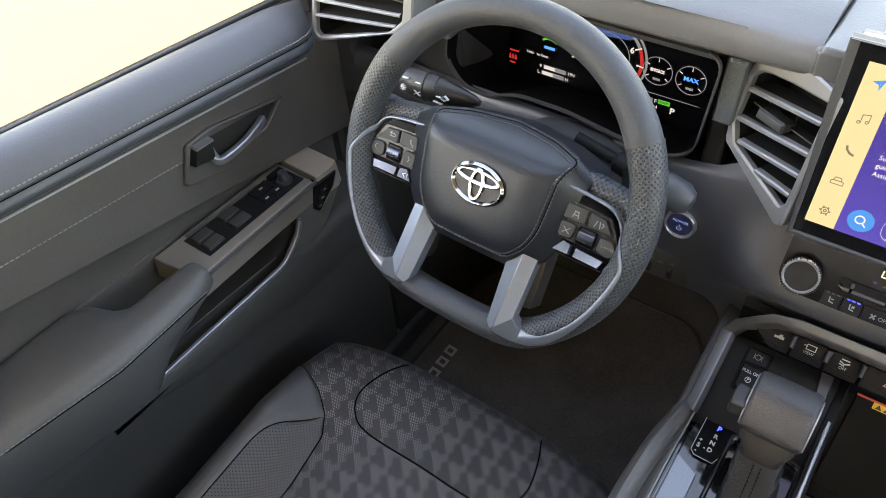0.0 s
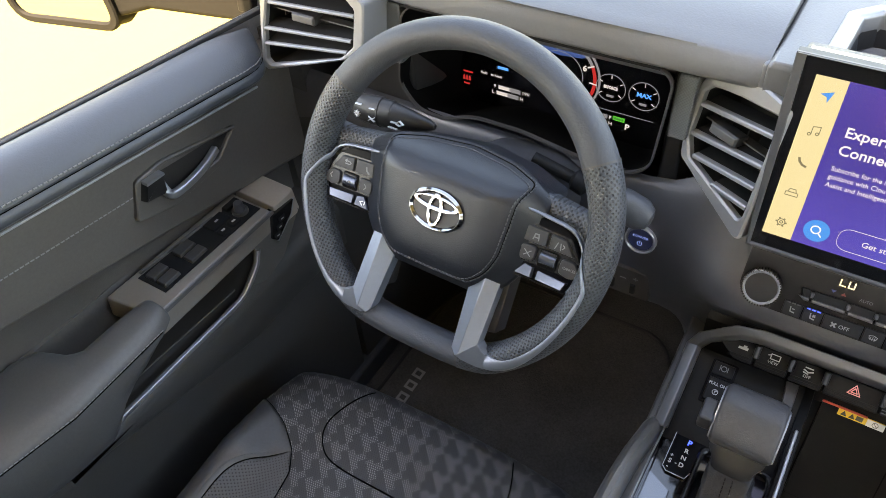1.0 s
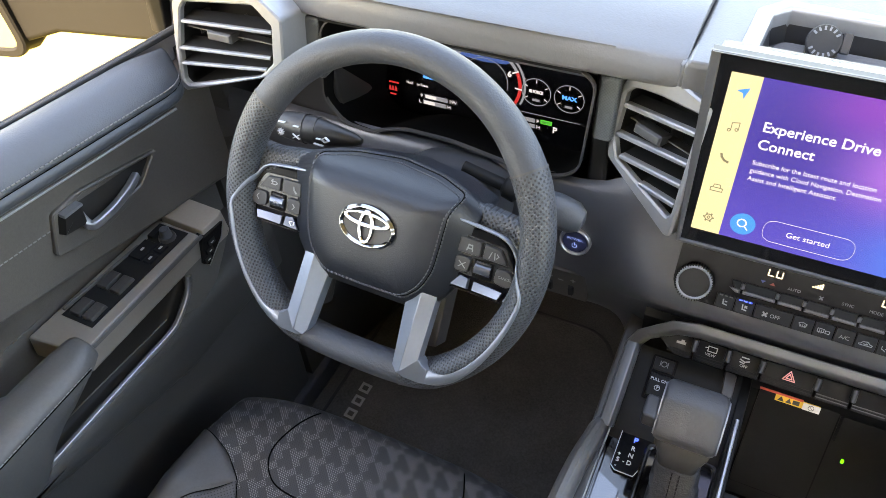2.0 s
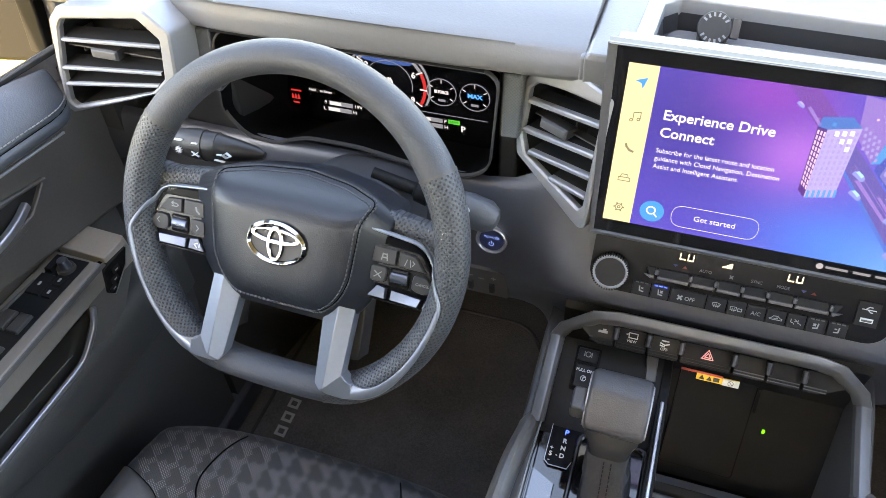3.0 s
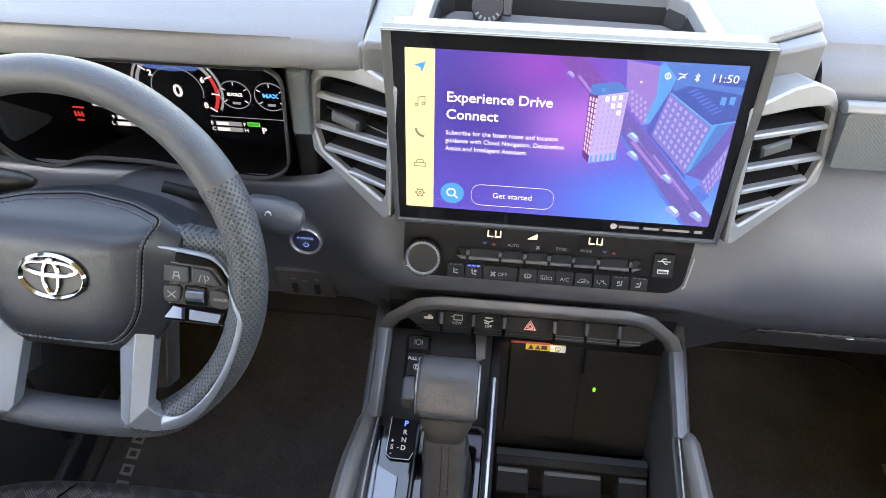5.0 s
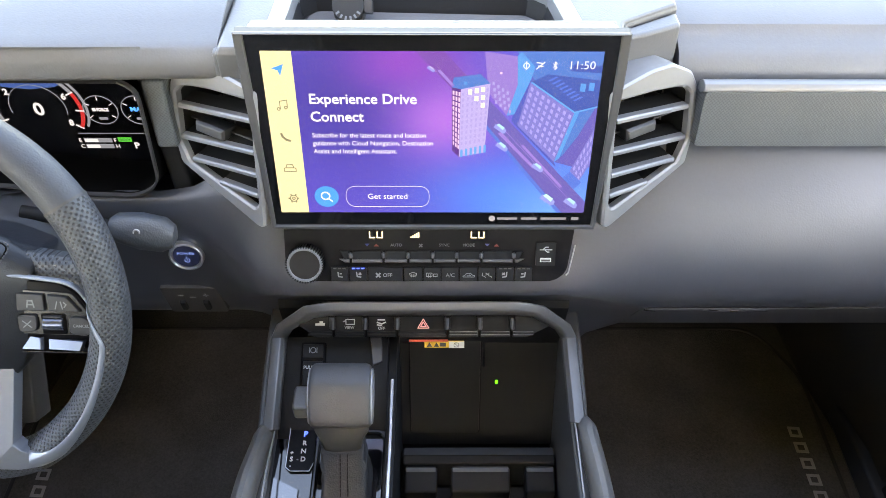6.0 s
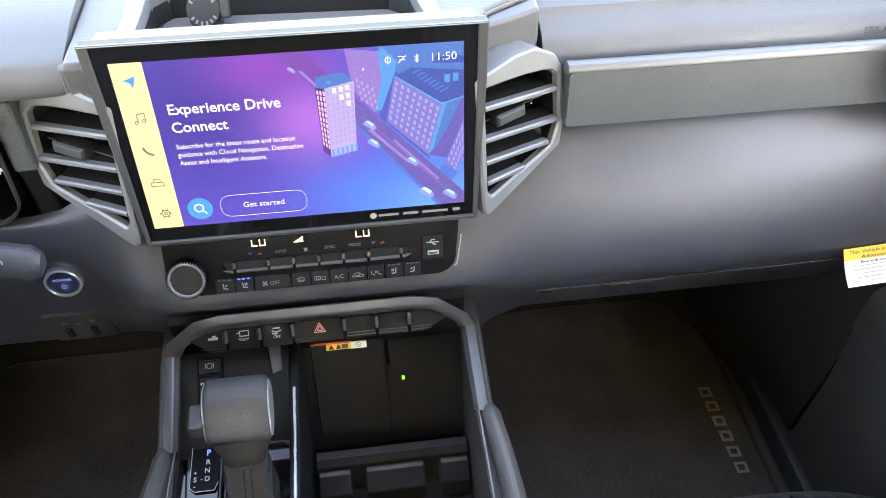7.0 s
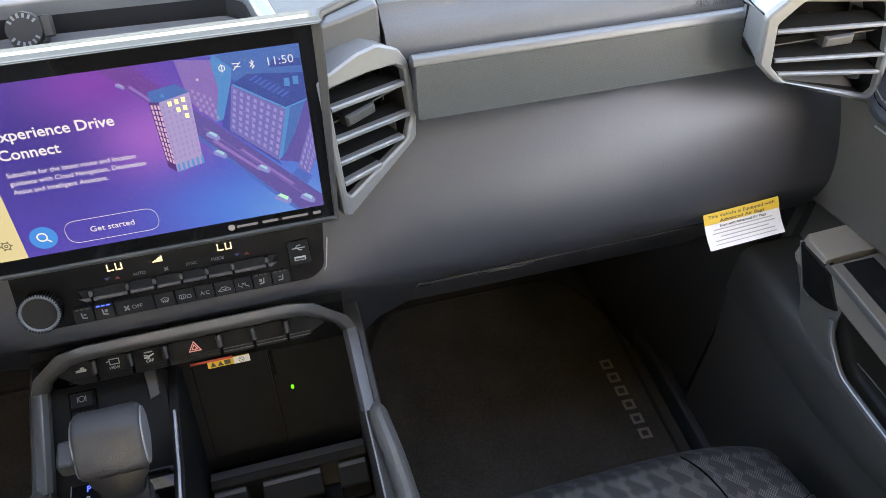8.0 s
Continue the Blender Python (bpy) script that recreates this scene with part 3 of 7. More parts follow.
for a0, a1 in ((25, 155), (205, 335)):
    for i in range(6):
        a = radians(a0 + (a1 - a0) * (i + 0.5) / 6)
        c, sn = math.cos(a), math.sin(a)
        strokes(bm, [[(0.0125 * c, 0.0125 * sn), (0.0155 * c, 0.0155 * sn)]], 0.0022, PC, 0.0045, 0.0056)
part("raised_marks", bm, M_ICON_D, cp)

# ---- instrument cluster ----
clu = thing("instrument_cluster", (-0.46, 0.18, 0.66), "black digital instrument cluster with lit gauges under the hood", "instrument cluster")
MOUTH = [(-0.640, 0.765), (-0.615, 0.732), (-0.575, 0.729), (-0.5615, 0.735), (-0.53, 0.747), (-0.46, 0.747), (-0.385, 0.735), (-0.321, 0.732), (-0.296, 0.750), (-0.289, 0.830), (-0.2855, 0.872), (-0.32, 0.886), (-0.60, 0.886), (-0.6235, 0.870)]
part("binnacle", loft(B(), [[(x, 0.048, z) for x, z in rounded(MOUTH, 0.015)], [(-0.475 + (x + 0.475) * 0.93, 0.185, 0.70 + (z - 0.735) * 0.82 - 0.03) for x, z in rounded(MOUTH, 0.015)]], caps=False), M_GAP, clu, "black hooded recess")
part("hood_line", loft(B(), [[(x, 0.046, 0.879), (x, 0.046, 0.8835), (x, 0.07, 0.8835), (x, 0.07, 0.879)] for x in (-0.625, -0.30)]), M_DARK, clu, "thin dark line under the hood")
part("binnacle_lip", ring(B(), offset(rounded(MOUTH, 0.015), -0.0022), rounded(MOUTH, 0.015), axes((0, 0.048, 0), (1, 0, 0), (0, 0, 1)), -0.004, 0.0015), M_BLACK, clu, "thin dark lip round the recess")
CP = axes((-0.475, 0.178, 0.745), (1, 0, 0), (0, 0.03, 1))
part("display", slab(B(), box2(-0.19, -0.095, 0.19, 0.085), CP, -0.006, 0.0), M_GLOSS, clu, "glossy black display panel")


def cx(x, z):
    return (x + 0.475, z - 0.745)


def arc(cx0, cy0, r, a0, a1, n=24):
    return [(cx0 + r * math.cos(radians(a0 + (a1 - a0) * i / n)), cy0 + r * math.sin(radians(a0 + (a1 - a0) * i / n))) for i in range(n + 1)]


def lit(name, lines, w, mat, parent, m=CP, d=0.0006, base=0.0):
    return part(name, strokes(B(), lines, w, m, base, base + d), mat, parent)


tx, ty = cx(-0.470, 0.752)
tach = part("rev_counter", strokes(B(), [arc(tx, ty, 0.0505, 200, -32, 40)], 0.0042, CP, 0.0002, 0.0008), G_DIM, clu, "lit rev counter ring")
lit("red_zone", [arc(tx, ty, 0.0505, 25, -30, 12)], 0.0045, G_RED, tach, base=0.0004)
lit("dial_rim", [arc(tx, ty, 0.057, 62, -26, 18)], 0.003, G_DIM, tach)
lit("dial_rim", [arc(tx, ty, 0.057, 175, 118, 12)], 0.003, G_DIM, tach)
lit("inner_ring", [arc(tx, ty, 0.033, 190, -15, 28)], 0.0007, G_DIM, tach)
bm = B()
for i in range(9):
    a = radians(200 - 29 * i)
    strokes(bm, [[(tx + 0.044 * math.cos(a), ty + 0.044 * math.sin(a)), (tx + 0.053 * math.cos(a), ty + 0.053 * math.sin(a))]], 0.0018, CP, 0.0006, 0.0011)
part("dial_marks", bm, G_TEXT, tach)
for s, a, r in (("2", 142, 0.038), ("4", 84, 0.040), ("6", 26, 0.039), ("8", -32, 0.038)):
    text("numeral", s, 0.0080, CP @ Matrix.Translation((tx + r * math.cos(radians(a)), ty + r * math.sin(radians(a)) - 0.004, 0)), G_TEXT, tach, align="CENTER", bold=0.0004)
text("numeral", "0", 0.017, CP @ Matrix.Translation((tx, ty - 0.009, 0)), G_TEXT, tach, align="CENTER", bold=0.0006)
for gx, gz, m_in, word in ((-0.397, 0.750, G_TEXT, "FORCE"), (-0.352, 0.750, G_SKY, "MAX")):
    x, y = cx(gx, gz)
    g = lit("small_gauge", [arc(x, y, 0.020, 0, 360, 40)], 0.0008, G_DIM, clu)
    bm = B()
    for a in (215, 150, 90, 30, -35):
        a = radians(a)
        strokes(bm, [[(x + 0.014 * math.cos(a), y + 0.014 * math.sin(a)), (x + 0.0185 * math.cos(a), y + 0.0185 * math.sin(a))]], 0.0009, CP, 0, 0.0006)
    part("gauge_marks", bm, G_TEXT, g)
    wide = word == "MAX"
    text("word", word, 0.0058 if wide else 0.0042, CP @ Matrix.Translation((x + (0.0 if wide else 0.0022), y - 0.0015, 0)), m_in, g, align="CENTER", width=0.0200 if wide else 0.0140, bold=0.0003)
    if not wide:
        part("word_box", slab(B(), rect(0.0040, 0.0044, x - 0.0078, y + 0.0006), CP, 0.0, 0.0005), G_TEXT, g)
    lit("small_bar", [[(x - 0.004, y - 0.012), (x + 0.004, y - 0.012)]], 0.0032, G_DIM, g)
text("gear_letter", "P", 0.0085, CP @ Matrix.Translation((*cx(-0.3715, 0.6935), 0)), G_TEXT, clu, bold=0.0004)
rd = part("ready_lamp", slab(B(), rect(0.0165, 0.0062, *cx(-0.381, 0.7065)), CP, 0.0, 0.0006), G_GREEN, clu, "green lit ready lamp")
text("word", "READY", 0.0038, CP @ Matrix.Translation((*cx(-0.381, 0.7047), 0.0006)), M_INK, rd, align="CENTER", width=0.0145)
for i, z in enumerate((0.7075, 0.6985)):
    x, y = cx(-0.414, z - 0.002)
    f = part("bar_gauge", slab(B(), rect(0.034, 0.0062, x, y), CP, 0.0, 0.0004), G_DIM, clu, "small lit bar gauge")
    part("filled_bar", slab(B(), rect(0.016, 0.0046, x - 0.008, y), CP, 0.0004, 0.0008), G_TEXT, f)
    text("letter", "EC"[i], 0.0055, CP @ Matrix.Translation((x - 0.024, y - 0.0028, 0)), G_TEXT, f)
    text("letter", "FH"[i], 0.0055, CP @ Matrix.Translation((x + 0.019, y - 0.0028, 0)), G_TEXT, f)
for i, z in enumerate((0.7045, 0.6945)):
    x, y = cx(-0.546 - 0.003 * i, z)
    f = part("bar_gauge", slab(B(), rect(0.036, 0.0066, x, y), CP, 0.0, 0.0004), G_DIM, clu, "small lit bar gauge")
    part("filled_bar", slab(B(), rect(0.017, 0.005, x - 0.008, y), CP, 0.0004, 0.0008), G_TEXT, f)
    text("letter", "9L"[i], 0.0055, CP @ Matrix.Translation((x - 0.025, y - 0.0028, 0)), G_TEXT, f)
    text("letter", ("19V", "H")[i], 0.0055, CP @ Matrix.Translation((x + 0.020, y - 0.0028, 0)), G_TEXT, f)
text("reading", "Hold    to Reset", 0.0042, CP @ Matrix.Translation((*cx(-0.592, 0.7195), 0)), G_TEXT, clu, width=0.034)
lit("warning_bar", [[cx(-0.620, 0.716), cx(-0.606, 0.716)], [cx(-0.620, 0.696), cx(-0.612, 0.696)]], 0.0024, G_RED, clu)
bm = B()
for i in range(3):
    x, y = cx(-0.620 + 0.0046 * i, 0.7060)
    slab(bm, [(x - 0.0018, y - 0.004), (x + 0.0018, y - 0.004), (x + 0.0014, y + 0.0015), (x, y + 0.0045), (x - 0.0014, y + 0.0015)], CP, 0, 0.0006)
part("seat_belt_lamps", bm, G_RED, clu, "three red lit seat belt lamps")
lit("green_arc", [arc(*cx(-0.557, 0.733), 0.017, 125, 50, 10)], 0.003, G_GREEN, clu)
lit("blue_bar", [[cx(-0.563, 0.736), cx(-0.549, 0.736)]], 0.004, G_SKY, clu)
part("sky_field", slab(B(), [cx(-0.56, 0.822), cx(-0.535, 0.792), cx(-0.50, 0.782), cx(-0.47, 0.779), cx(-0.44, 0.782), cx(-0.415, 0.795), cx(-0.375, 0.822)], CP, 0.0, 0.0004), G_NAVY, clu, "dark blue lit field")
text("temperature", "68°F", 0.007, CP @ Matrix.Translation((*cx(-0.527, 0.7995), 0.0004)), G_TEXT, clu, width=0.019)
text("clock", "11:50", 0.007, CP @ Matrix.Translation((*cx(-0.419, 0.796), 0.0002)), G_TEXT, clu, width=0.025)
lit("divider_line", [[cx(-0.435, 0.716), cx(-0.335, 0.716)]], 0.0005, G_DIM, clu)
# textured blocks beside the cluster
for x0, w0, z0, z1, fwd in ((-0.650, 0.0230, 0.800, 0.880, 0.012), (-0.2740, 0.0115, 0.795, 0.872, 0.0)):
    bm = B()
    loft(bm, [[(x0 - w0, y, z), (x0 + w0, y, z), (x0 + w0, y + 0.03, z), (x0 - w0, y + 0.03, z)] for y, z in ((0.052 - fwd, z0), (0.060 - fwd, z1))])
    o = part("side_block", bm, M_WOVEN, dash, "silver-grey textured block beside the cluster", bevel=0.004)
    uvl = o.data.uv_layers.new(name="uv")
    for lp in o.data.loops:
        co = o.data.vertices[lp.vertex_index].co
        uvl.data[lp.index].uv = (co.x, co.z)


# ---- touchscreen ----
SC = axes((0, 0, 0.75), (1, 0, 0), (0, math.sin(radians(12)), math.cos(radians(12))))
tv = thing("touchscreen", (0, 0.03, 0.73), "wide lit touchscreen in a silver frame above the climate panel", "touchscreen")
HOUSE = [(-0.168, -0.0172), (0.168, -0.0172), (0.1765, 0.135), (0.1775, 0.1915), (-0.1785, 0.1915), (-0.1765, 0.135)]
GLASS = [(-0.1638, -0.0122), (0.1638, -0.0122), (0.1675, 0.135), (0.1685, 0.1895), (-0.1695, 0.1895), (-0.1675, 0.135)]
part("housing", ring(B(), HOUSE, GLASS, SC, -0.016, 0.0015, 0.0012), M_FRAME, tv, "satin silver screen frame", bevel=0.0015)
part("housing_back", slab(B(), offset(HOUSE, 0.004), SC, -0.05, -0.015), M_BLACK, tv, bevel=0.003)
part("glass", slab(B(), GLASS, SC, -0.03, -0.0012), M_GLOSS, tv, "glossy black glass border")
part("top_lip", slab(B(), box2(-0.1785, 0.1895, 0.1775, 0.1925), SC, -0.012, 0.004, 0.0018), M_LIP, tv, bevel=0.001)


def shaded_screen():
    """The lit picture's backdrop: violet at the left and top, magenta in the middle, blue at the lower right."""
    m = bpy.data.materials.new("lit_backdrop")
    t, n, b = nodes_of(m)
    b.inputs["Base Color"].default_value = (0.01, 0.01, 0.01, 1)
    b.inputs["Roughness"].default_value = 0.2
    co, sp = n.new("ShaderNodeTexCoord"), n.new("ShaderNodeSeparateXYZ")
    t.links.new(co.outputs["UV"], sp.inputs[0])
    x, y = sp.outputs[0], sp.outputs[1]

    def spot(px, py, rx, ry):
        dx = mathn(t, "DIVIDE", mathn(t, "SUBTRACT", x, px), rx)
        dy = mathn(t, "DIVIDE", mathn(t, "SUBTRACT", y, py), ry)
        d = mathn(t, "ADD", mathn(t, "MULTIPLY", dx, dx), mathn(t, "MULTIPLY", dy, dy))
        return mathn(t, "POWER", 2.718, mathn(t, "MULTIPLY", d, -1.0))

    last = None
    for col, f in (((0.095, 0.07, 0.46), None), ((0.055, 0.035, 0.27), spot(-0.09, 0.13, 0.11, 0.10)), ((0.34, 0.12, 0.54), spot(0.012, 0.108, 0.045, 0.040)),
                   ((0.22, 0.05, 0.40), spot(-0.025, 0.165, 0.05, 0.028)), ((0.045, 0.17, 0.66), spot(0.07, 0.02, 0.075, 0.045)), ((0.06, 0.20, 0.66), spot(0.15, 0.11, 0.055, 0.09)), ((0.10, 0.30, 0.72), spot(0.135, 0.0, 0.06, 0.04))):
        if f is None:
            rgb = n.new("ShaderNodeRGB")
            rgb.outputs[0].default_value = (*col, 1)
            last = rgb.outputs[0]
            continue
        mx = n.new("ShaderNodeMix")
        mx.data_type = "RGBA"
        t.links.new(f, mx.inputs["Factor"])
        t.links.new(last, mx.inputs[6])
        mx.inputs[7].default_value = (*col, 1)
        last = mx.outputs[2]
    tone = n.new("ShaderNodeVectorMath")
    tone.operation = "MULTIPLY"
    tone.inputs[1].default_value = (0.87, 1.0, 1.24)
    t.links.new(last, tone.inputs[0])
    t.links.new(tone.outputs[0], b.inputs["Emission Color"])
    b.inputs["Emission Strength"].default_value = SCREEN
    return m


SCREEN = 0.080
EPS = 0.00012


def flatpoly(name, polys, mat, parent, level, label="", m=SC, uv=False):
    bm = B()
    for p in polys:
        slab(bm, p, m, -0.0012, -0.0010 + EPS * level)
    o = part(name, bm, mat, parent, label)
    if uv:
        l, inv = o.data.uv_layers.new(name="uv"), m.inverted()
        for lp in o.data.loops:
            c = inv @ o.data.vertices[lp.vertex_index].co
            l.data[lp.index].uv = (c.x, c.y)
    return o


def lum(name, col, k=1.0):
    return glow(name, col, SCREEN * k)


ui = flatpoly("lit_picture", [box2(-0.128, 0.0030, 0.155, 0.1744)], shaded_screen(), tv, 1, "violet and blue lit picture of a city", uv=True)
side = flatpoly("side_bar", [box2(-0.1565, 0.0030, -0.128, 0.1744)], lum("ui_cream", (0.90, 0.82, 0.46), 0.80), tv, 1, "pale yellow lit side bar")
U_TEXT, U_GREY = lum("ui_white", (0.95, 0.95, 1.0), 0.88), lum("ui_grey", (0.36, 0.33, 0.20), 0.55)
U_BLUE = lum("ui_blue", (0.03, 0.28, 0.78), 1.0)


def at(x, y, level=3):
    return SC @ Matrix.Translation((x, y, -0.0010 + EPS * level))


text("heading", "Experience Drive", 0.0100, at(-0.1168, 0.1235), U_TEXT, ui, 0.0002, width=0.1005, bold=0.00022)
text("heading", "Connect", 0.0100, at(-0.1168, 0.1055), U_TEXT, ui, 0.0002, width=0.0505, bold=0.00022)
for s, y, w in (("Subscribe for the latest route and location", 0.0885, 0.1095), ("guidance with Cloud Navigation, Destination", 0.0800, 0.1165), ("Assist and Intelligent Assistant.", 0.0713, 0.0810)):
    text("small_text", s, 0.0049, at(-0.1168, y), U_TEXT, ui, 0.0002, width=w)
btn = part("start_button", ring(B(), rounded(rect(0.0848, 0.0246, -0.0465, 0.0220), 0.0122, 8), offset(rounded(rect(0.0848, 0.0246, -0.0465, 0.0220), 0.0122, 8), 0.00035), SC, -0.0012, -0.0006), U_TEXT, ui, "outlined lit button")
text("word", "Get started", 0.0060, at(-0.0465, 0.0195), U_TEXT, btn, 0.0002, align="CENTER", width=0.0400)
sr = flatpoly("search_button", [oval(0.0122, 0.0122, -0.1085, 0.0218, 36)], U_BLUE, ui, 2, "round blue search button")
part("magnifier", strokes(B(), [arc(-0.1095, 0.0228, 0.0042, 0, 360, 20), [(-0.1065, 0.0198), (-0.1030, 0.0163)]], 0.0013, SC, -0.0009, -0.0005), U_TEXT, sr)
# side bar symbols
flatpoly("arrow_symbol", [[(-0.1478, 0.1580), (-0.1366, 0.1620), (-0.1404, 0.1508), (-0.1420, 0.1560)]], U_BLUE, side, 2)
part("note_symbol", strokes(B(), [[(-0.1440, 0.1180), (-0.1440, 0.1258), (-0.1372, 0.1270), (-0.1372, 0.1195)], arc(-0.1456, 0.1180, 0.0014, 0, 360, 8), arc(-0.1388, 0.1194, 0.0014, 0, 360, 8)], 0.0008, SC, -0.0010, -0.0006), U_GREY, side)
part("phone_symbol", strokes(B(), [[(-0.1462, 0.0922), (-0.1452, 0.0890), (-0.1420, 0.0858), (-0.1384, 0.0846)]], 0.0022, SC, -0.0010, -0.0006), U_GREY, side)
part("car_symbol", strokes(B(), [[(-0.1478, 0.0510), (-0.1478, 0.0545), (-0.1460, 0.0550), (-0.1448, 0.0585), (-0.1392, 0.0585), (-0.1380, 0.0550), (-0.1362, 0.0545), (-0.1362, 0.0510), (-0.1478, 0.0510)], [(-0.146, 0.055), (-0.138, 0.055)]], 0.0008, SC, -0.0010, -0.0006), U_GREY, side)
bm = strokes(B(), [arc(-0.142, 0.0198, 0.0036, 0, 360, 16), arc(-0.142, 0.0198, 0.0014, 0, 360, 10)], 0.0009, SC, -0.0010, -0.0006)
for i in range(6):
    a = radians(60 * i)
    strokes(bm, [[(-0.142 + 0.0036 * math.cos(a), 0.0198 + 0.0036 * math.sin(a)), (-0.142 + 0.005 * math.cos(a), 0.0198 + 0.005 * math.sin(a))]], 0.0016, SC, -0.0010, -0.0006)
part("gear_symbol", bm, U_GREY, side)
# the city in the picture
U = {k: lum("ui_" + k, c, s) for k, c, s in (("road", (0.11, 0.09, 0.35), 1.0), ("road_far", (0.15, 0.055, 0.32), 1.0), ("lane", (0.24, 0.16, 0.50), 1.0), ("tower", (0.36, 0.32, 0.62), 1.0), ("tower_dark", (0.09, 0.03, 0.20), 1.0),
                                             ("pane", (0.66, 0.46, 0.64), 1.0), ("pane_warm", (0.95, 0.85, 0.42), 1.4), ("block_blue", (0.05, 0.15, 0.46), 1.0), ("block_lilac", (0.15, 0.15, 0.46), 1.0), ("dusk", (0.10, 0.085, 0.36), 1.0), ("block_dark", (0.035, 0.075, 0.32), 1.0), ("block_cyan", (0.055, 0.25, 0.60), 1.0), ("shade", (0.06, 0.08, 0.38), 1.0), ("tower_pane", (0.30, 0.27, 0.58), 1.0),
                                             ("block_pane", (0.28, 0.26, 0.66), 1.0), ("car", (0.30, 0.58, 0.78), 1.0), ("car_green", (0.36, 0.78, 0.60), 1.1), ("haze", (0.22, 0.15, 0.48), 1.0), ("car_shade", (0.22, 0.26, 0.62), 1.0), ("edge", (0.06, 0.28, 0.66), 1.0), ("kerb", (0.06, 0.14, 0.52), 1.0))}
flatpoly("road_far", [[(-0.016, 0.1744), (0.010, 0.1744), (0.052, 0.128), (0.042, 0.113)]], U["road_far"], ui, 2)
flatpoly("road", [[(0.042, 0.113), (0.052, 0.128), (0.155, 0.016), (0.155, 0.003), (0.132, 0.003)]], U["road"], ui, 2)
part("lane_mark", strokes(B(), [[(0.058, 0.108), (0.146, 0.010)]], 0.0005, SC, -0.0010, -0.00065), U["lane"], ui)
for trail in ([(0.0620, 0.0930), (0.0655, 0.0945), (0.1010, 0.0560), (0.0985, 0.0545)], [(0.0850, 0.0800), (0.0875, 0.0810), (0.1300, 0.0340), (0.1275, 0.0325)], [(0.0040, 0.1560), (0.0065, 0.1575), (0.0200, 0.1420), (0.0180, 0.1400)]):
    flatpoly("light_trail", [trail], U["lane"], ui, 3)
flatpoly("pavement_edge", [[(0.0420, 0.1130), (0.0420, 0.1085), (0.1270, 0.0030), (0.1320, 0.0030)]], U["kerb"], ui, 2)
flatpoly("far_quarter", [[(0.0767, 0.1744), (0.1550, 0.1744), (0.1550, 0.1190), (0.1060, 0.1400), (0.0909, 0.1380)]], U["block_blue"], ui, 2.2)
flatpoly("street_shade", [[(0.0768, 0.1200), (0.0909, 0.1511), (0.0950, 0.1460), (0.1189, 0.0621), (0.1215, 0.0560), (0.0745, 0.1060)]], U["shade"], ui, 2.35)
flatpoly("side_street", [[(0.1550, 0.1250), (0.1550, 0.0560), (0.1400, 0.0560), (0.1189, 0.0621), (0.1337, 0.1142)]], U["dusk"], ui, 2.35)
flatpoly("far_block", [[(0.0469, 0.1744), (0.0767, 0.1700), (0.0783, 0.1425), (0.0697, 0.1115), (0.0515, 0.1350)]], U["haze"], ui, 2.5)
flatpoly("far_block_side", [[(0.0767, 0.1700), (0.0800, 0.1744), (0.0935, 0.1600), (0.0905, 0.1480), (0.0768, 0.1130), (0.0697, 0.1115), (0.0783, 0.1425)]], U["block_cyan"], ui, 2.5)
flatpoly("far_lit_panes", [rect(0.0022, 0.0034, 0.0560 + 0.0045 * i + 0.0010 * j, 0.1440 - 0.0062 * j - 0.0032 * i) for i in range(4) for j in range(4)], U["tower_pane"], ui, 2.7)
flatpoly("far_lamp", [oval(0.0013, 0.0013, 0.0625, 0.1540, 12)], U["pane"], ui, 2.7)
flatpoly("far_wing", [[(0.1260, 0.1560), (0.1550, 0.1540), (0.1550, 0.1610), (0.1290, 0.1625)]], U["block_dark"], ui, 2.4)
flatpoly("block_roof", [[(0.0901, 0.1449), (0.1059, 0.1529), (0.1550, 0.1470), (0.1550, 0.1200), (0.1337, 0.1142)]], U["block_dark"], ui, 3)
flatpoly("block_front", [[(0.0901, 0.1449), (0.1337, 0.1142), (0.1189, 0.0621), (0.0805, 0.1014)]], U["block_lilac"], ui, 3)
flatpoly("block_side", [[(0.1337, 0.1142), (0.1530, 0.1196), (0.1395, 0.0900), (0.1265, 0.0690), (0.1189, 0.0621)]], U["block_blue"], ui, 3)
flatpoly("block_edge", [[(0.1337, 0.1142), (0.1385, 0.1155), (0.1235, 0.0660), (0.1189, 0.0621)]], U["block_cyan"], ui, 3.5)


def quad_at(c, u, v):
    low = Vector(c[0]).lerp(Vector(c[1]), u)
    return tuple(low.lerp(Vector(c[3]).lerp(Vector(c[2]), u), v))


def pane_rows(c, cols, rows_, wide, high, rise=0.06):
    out = []
    for i in range(cols):
        for j in range(rows_):
            u0, v0 = (i + 0.30) / cols, rise + (j + 0.2) * (0.96 - rise) / rows_
            out.append([quad_at(c, u0 + du, v0 + dv) for du, dv in ((0, 0), (wide / cols, 0), (wide / cols, high / rows_), (0, high / rows_))])
    return out


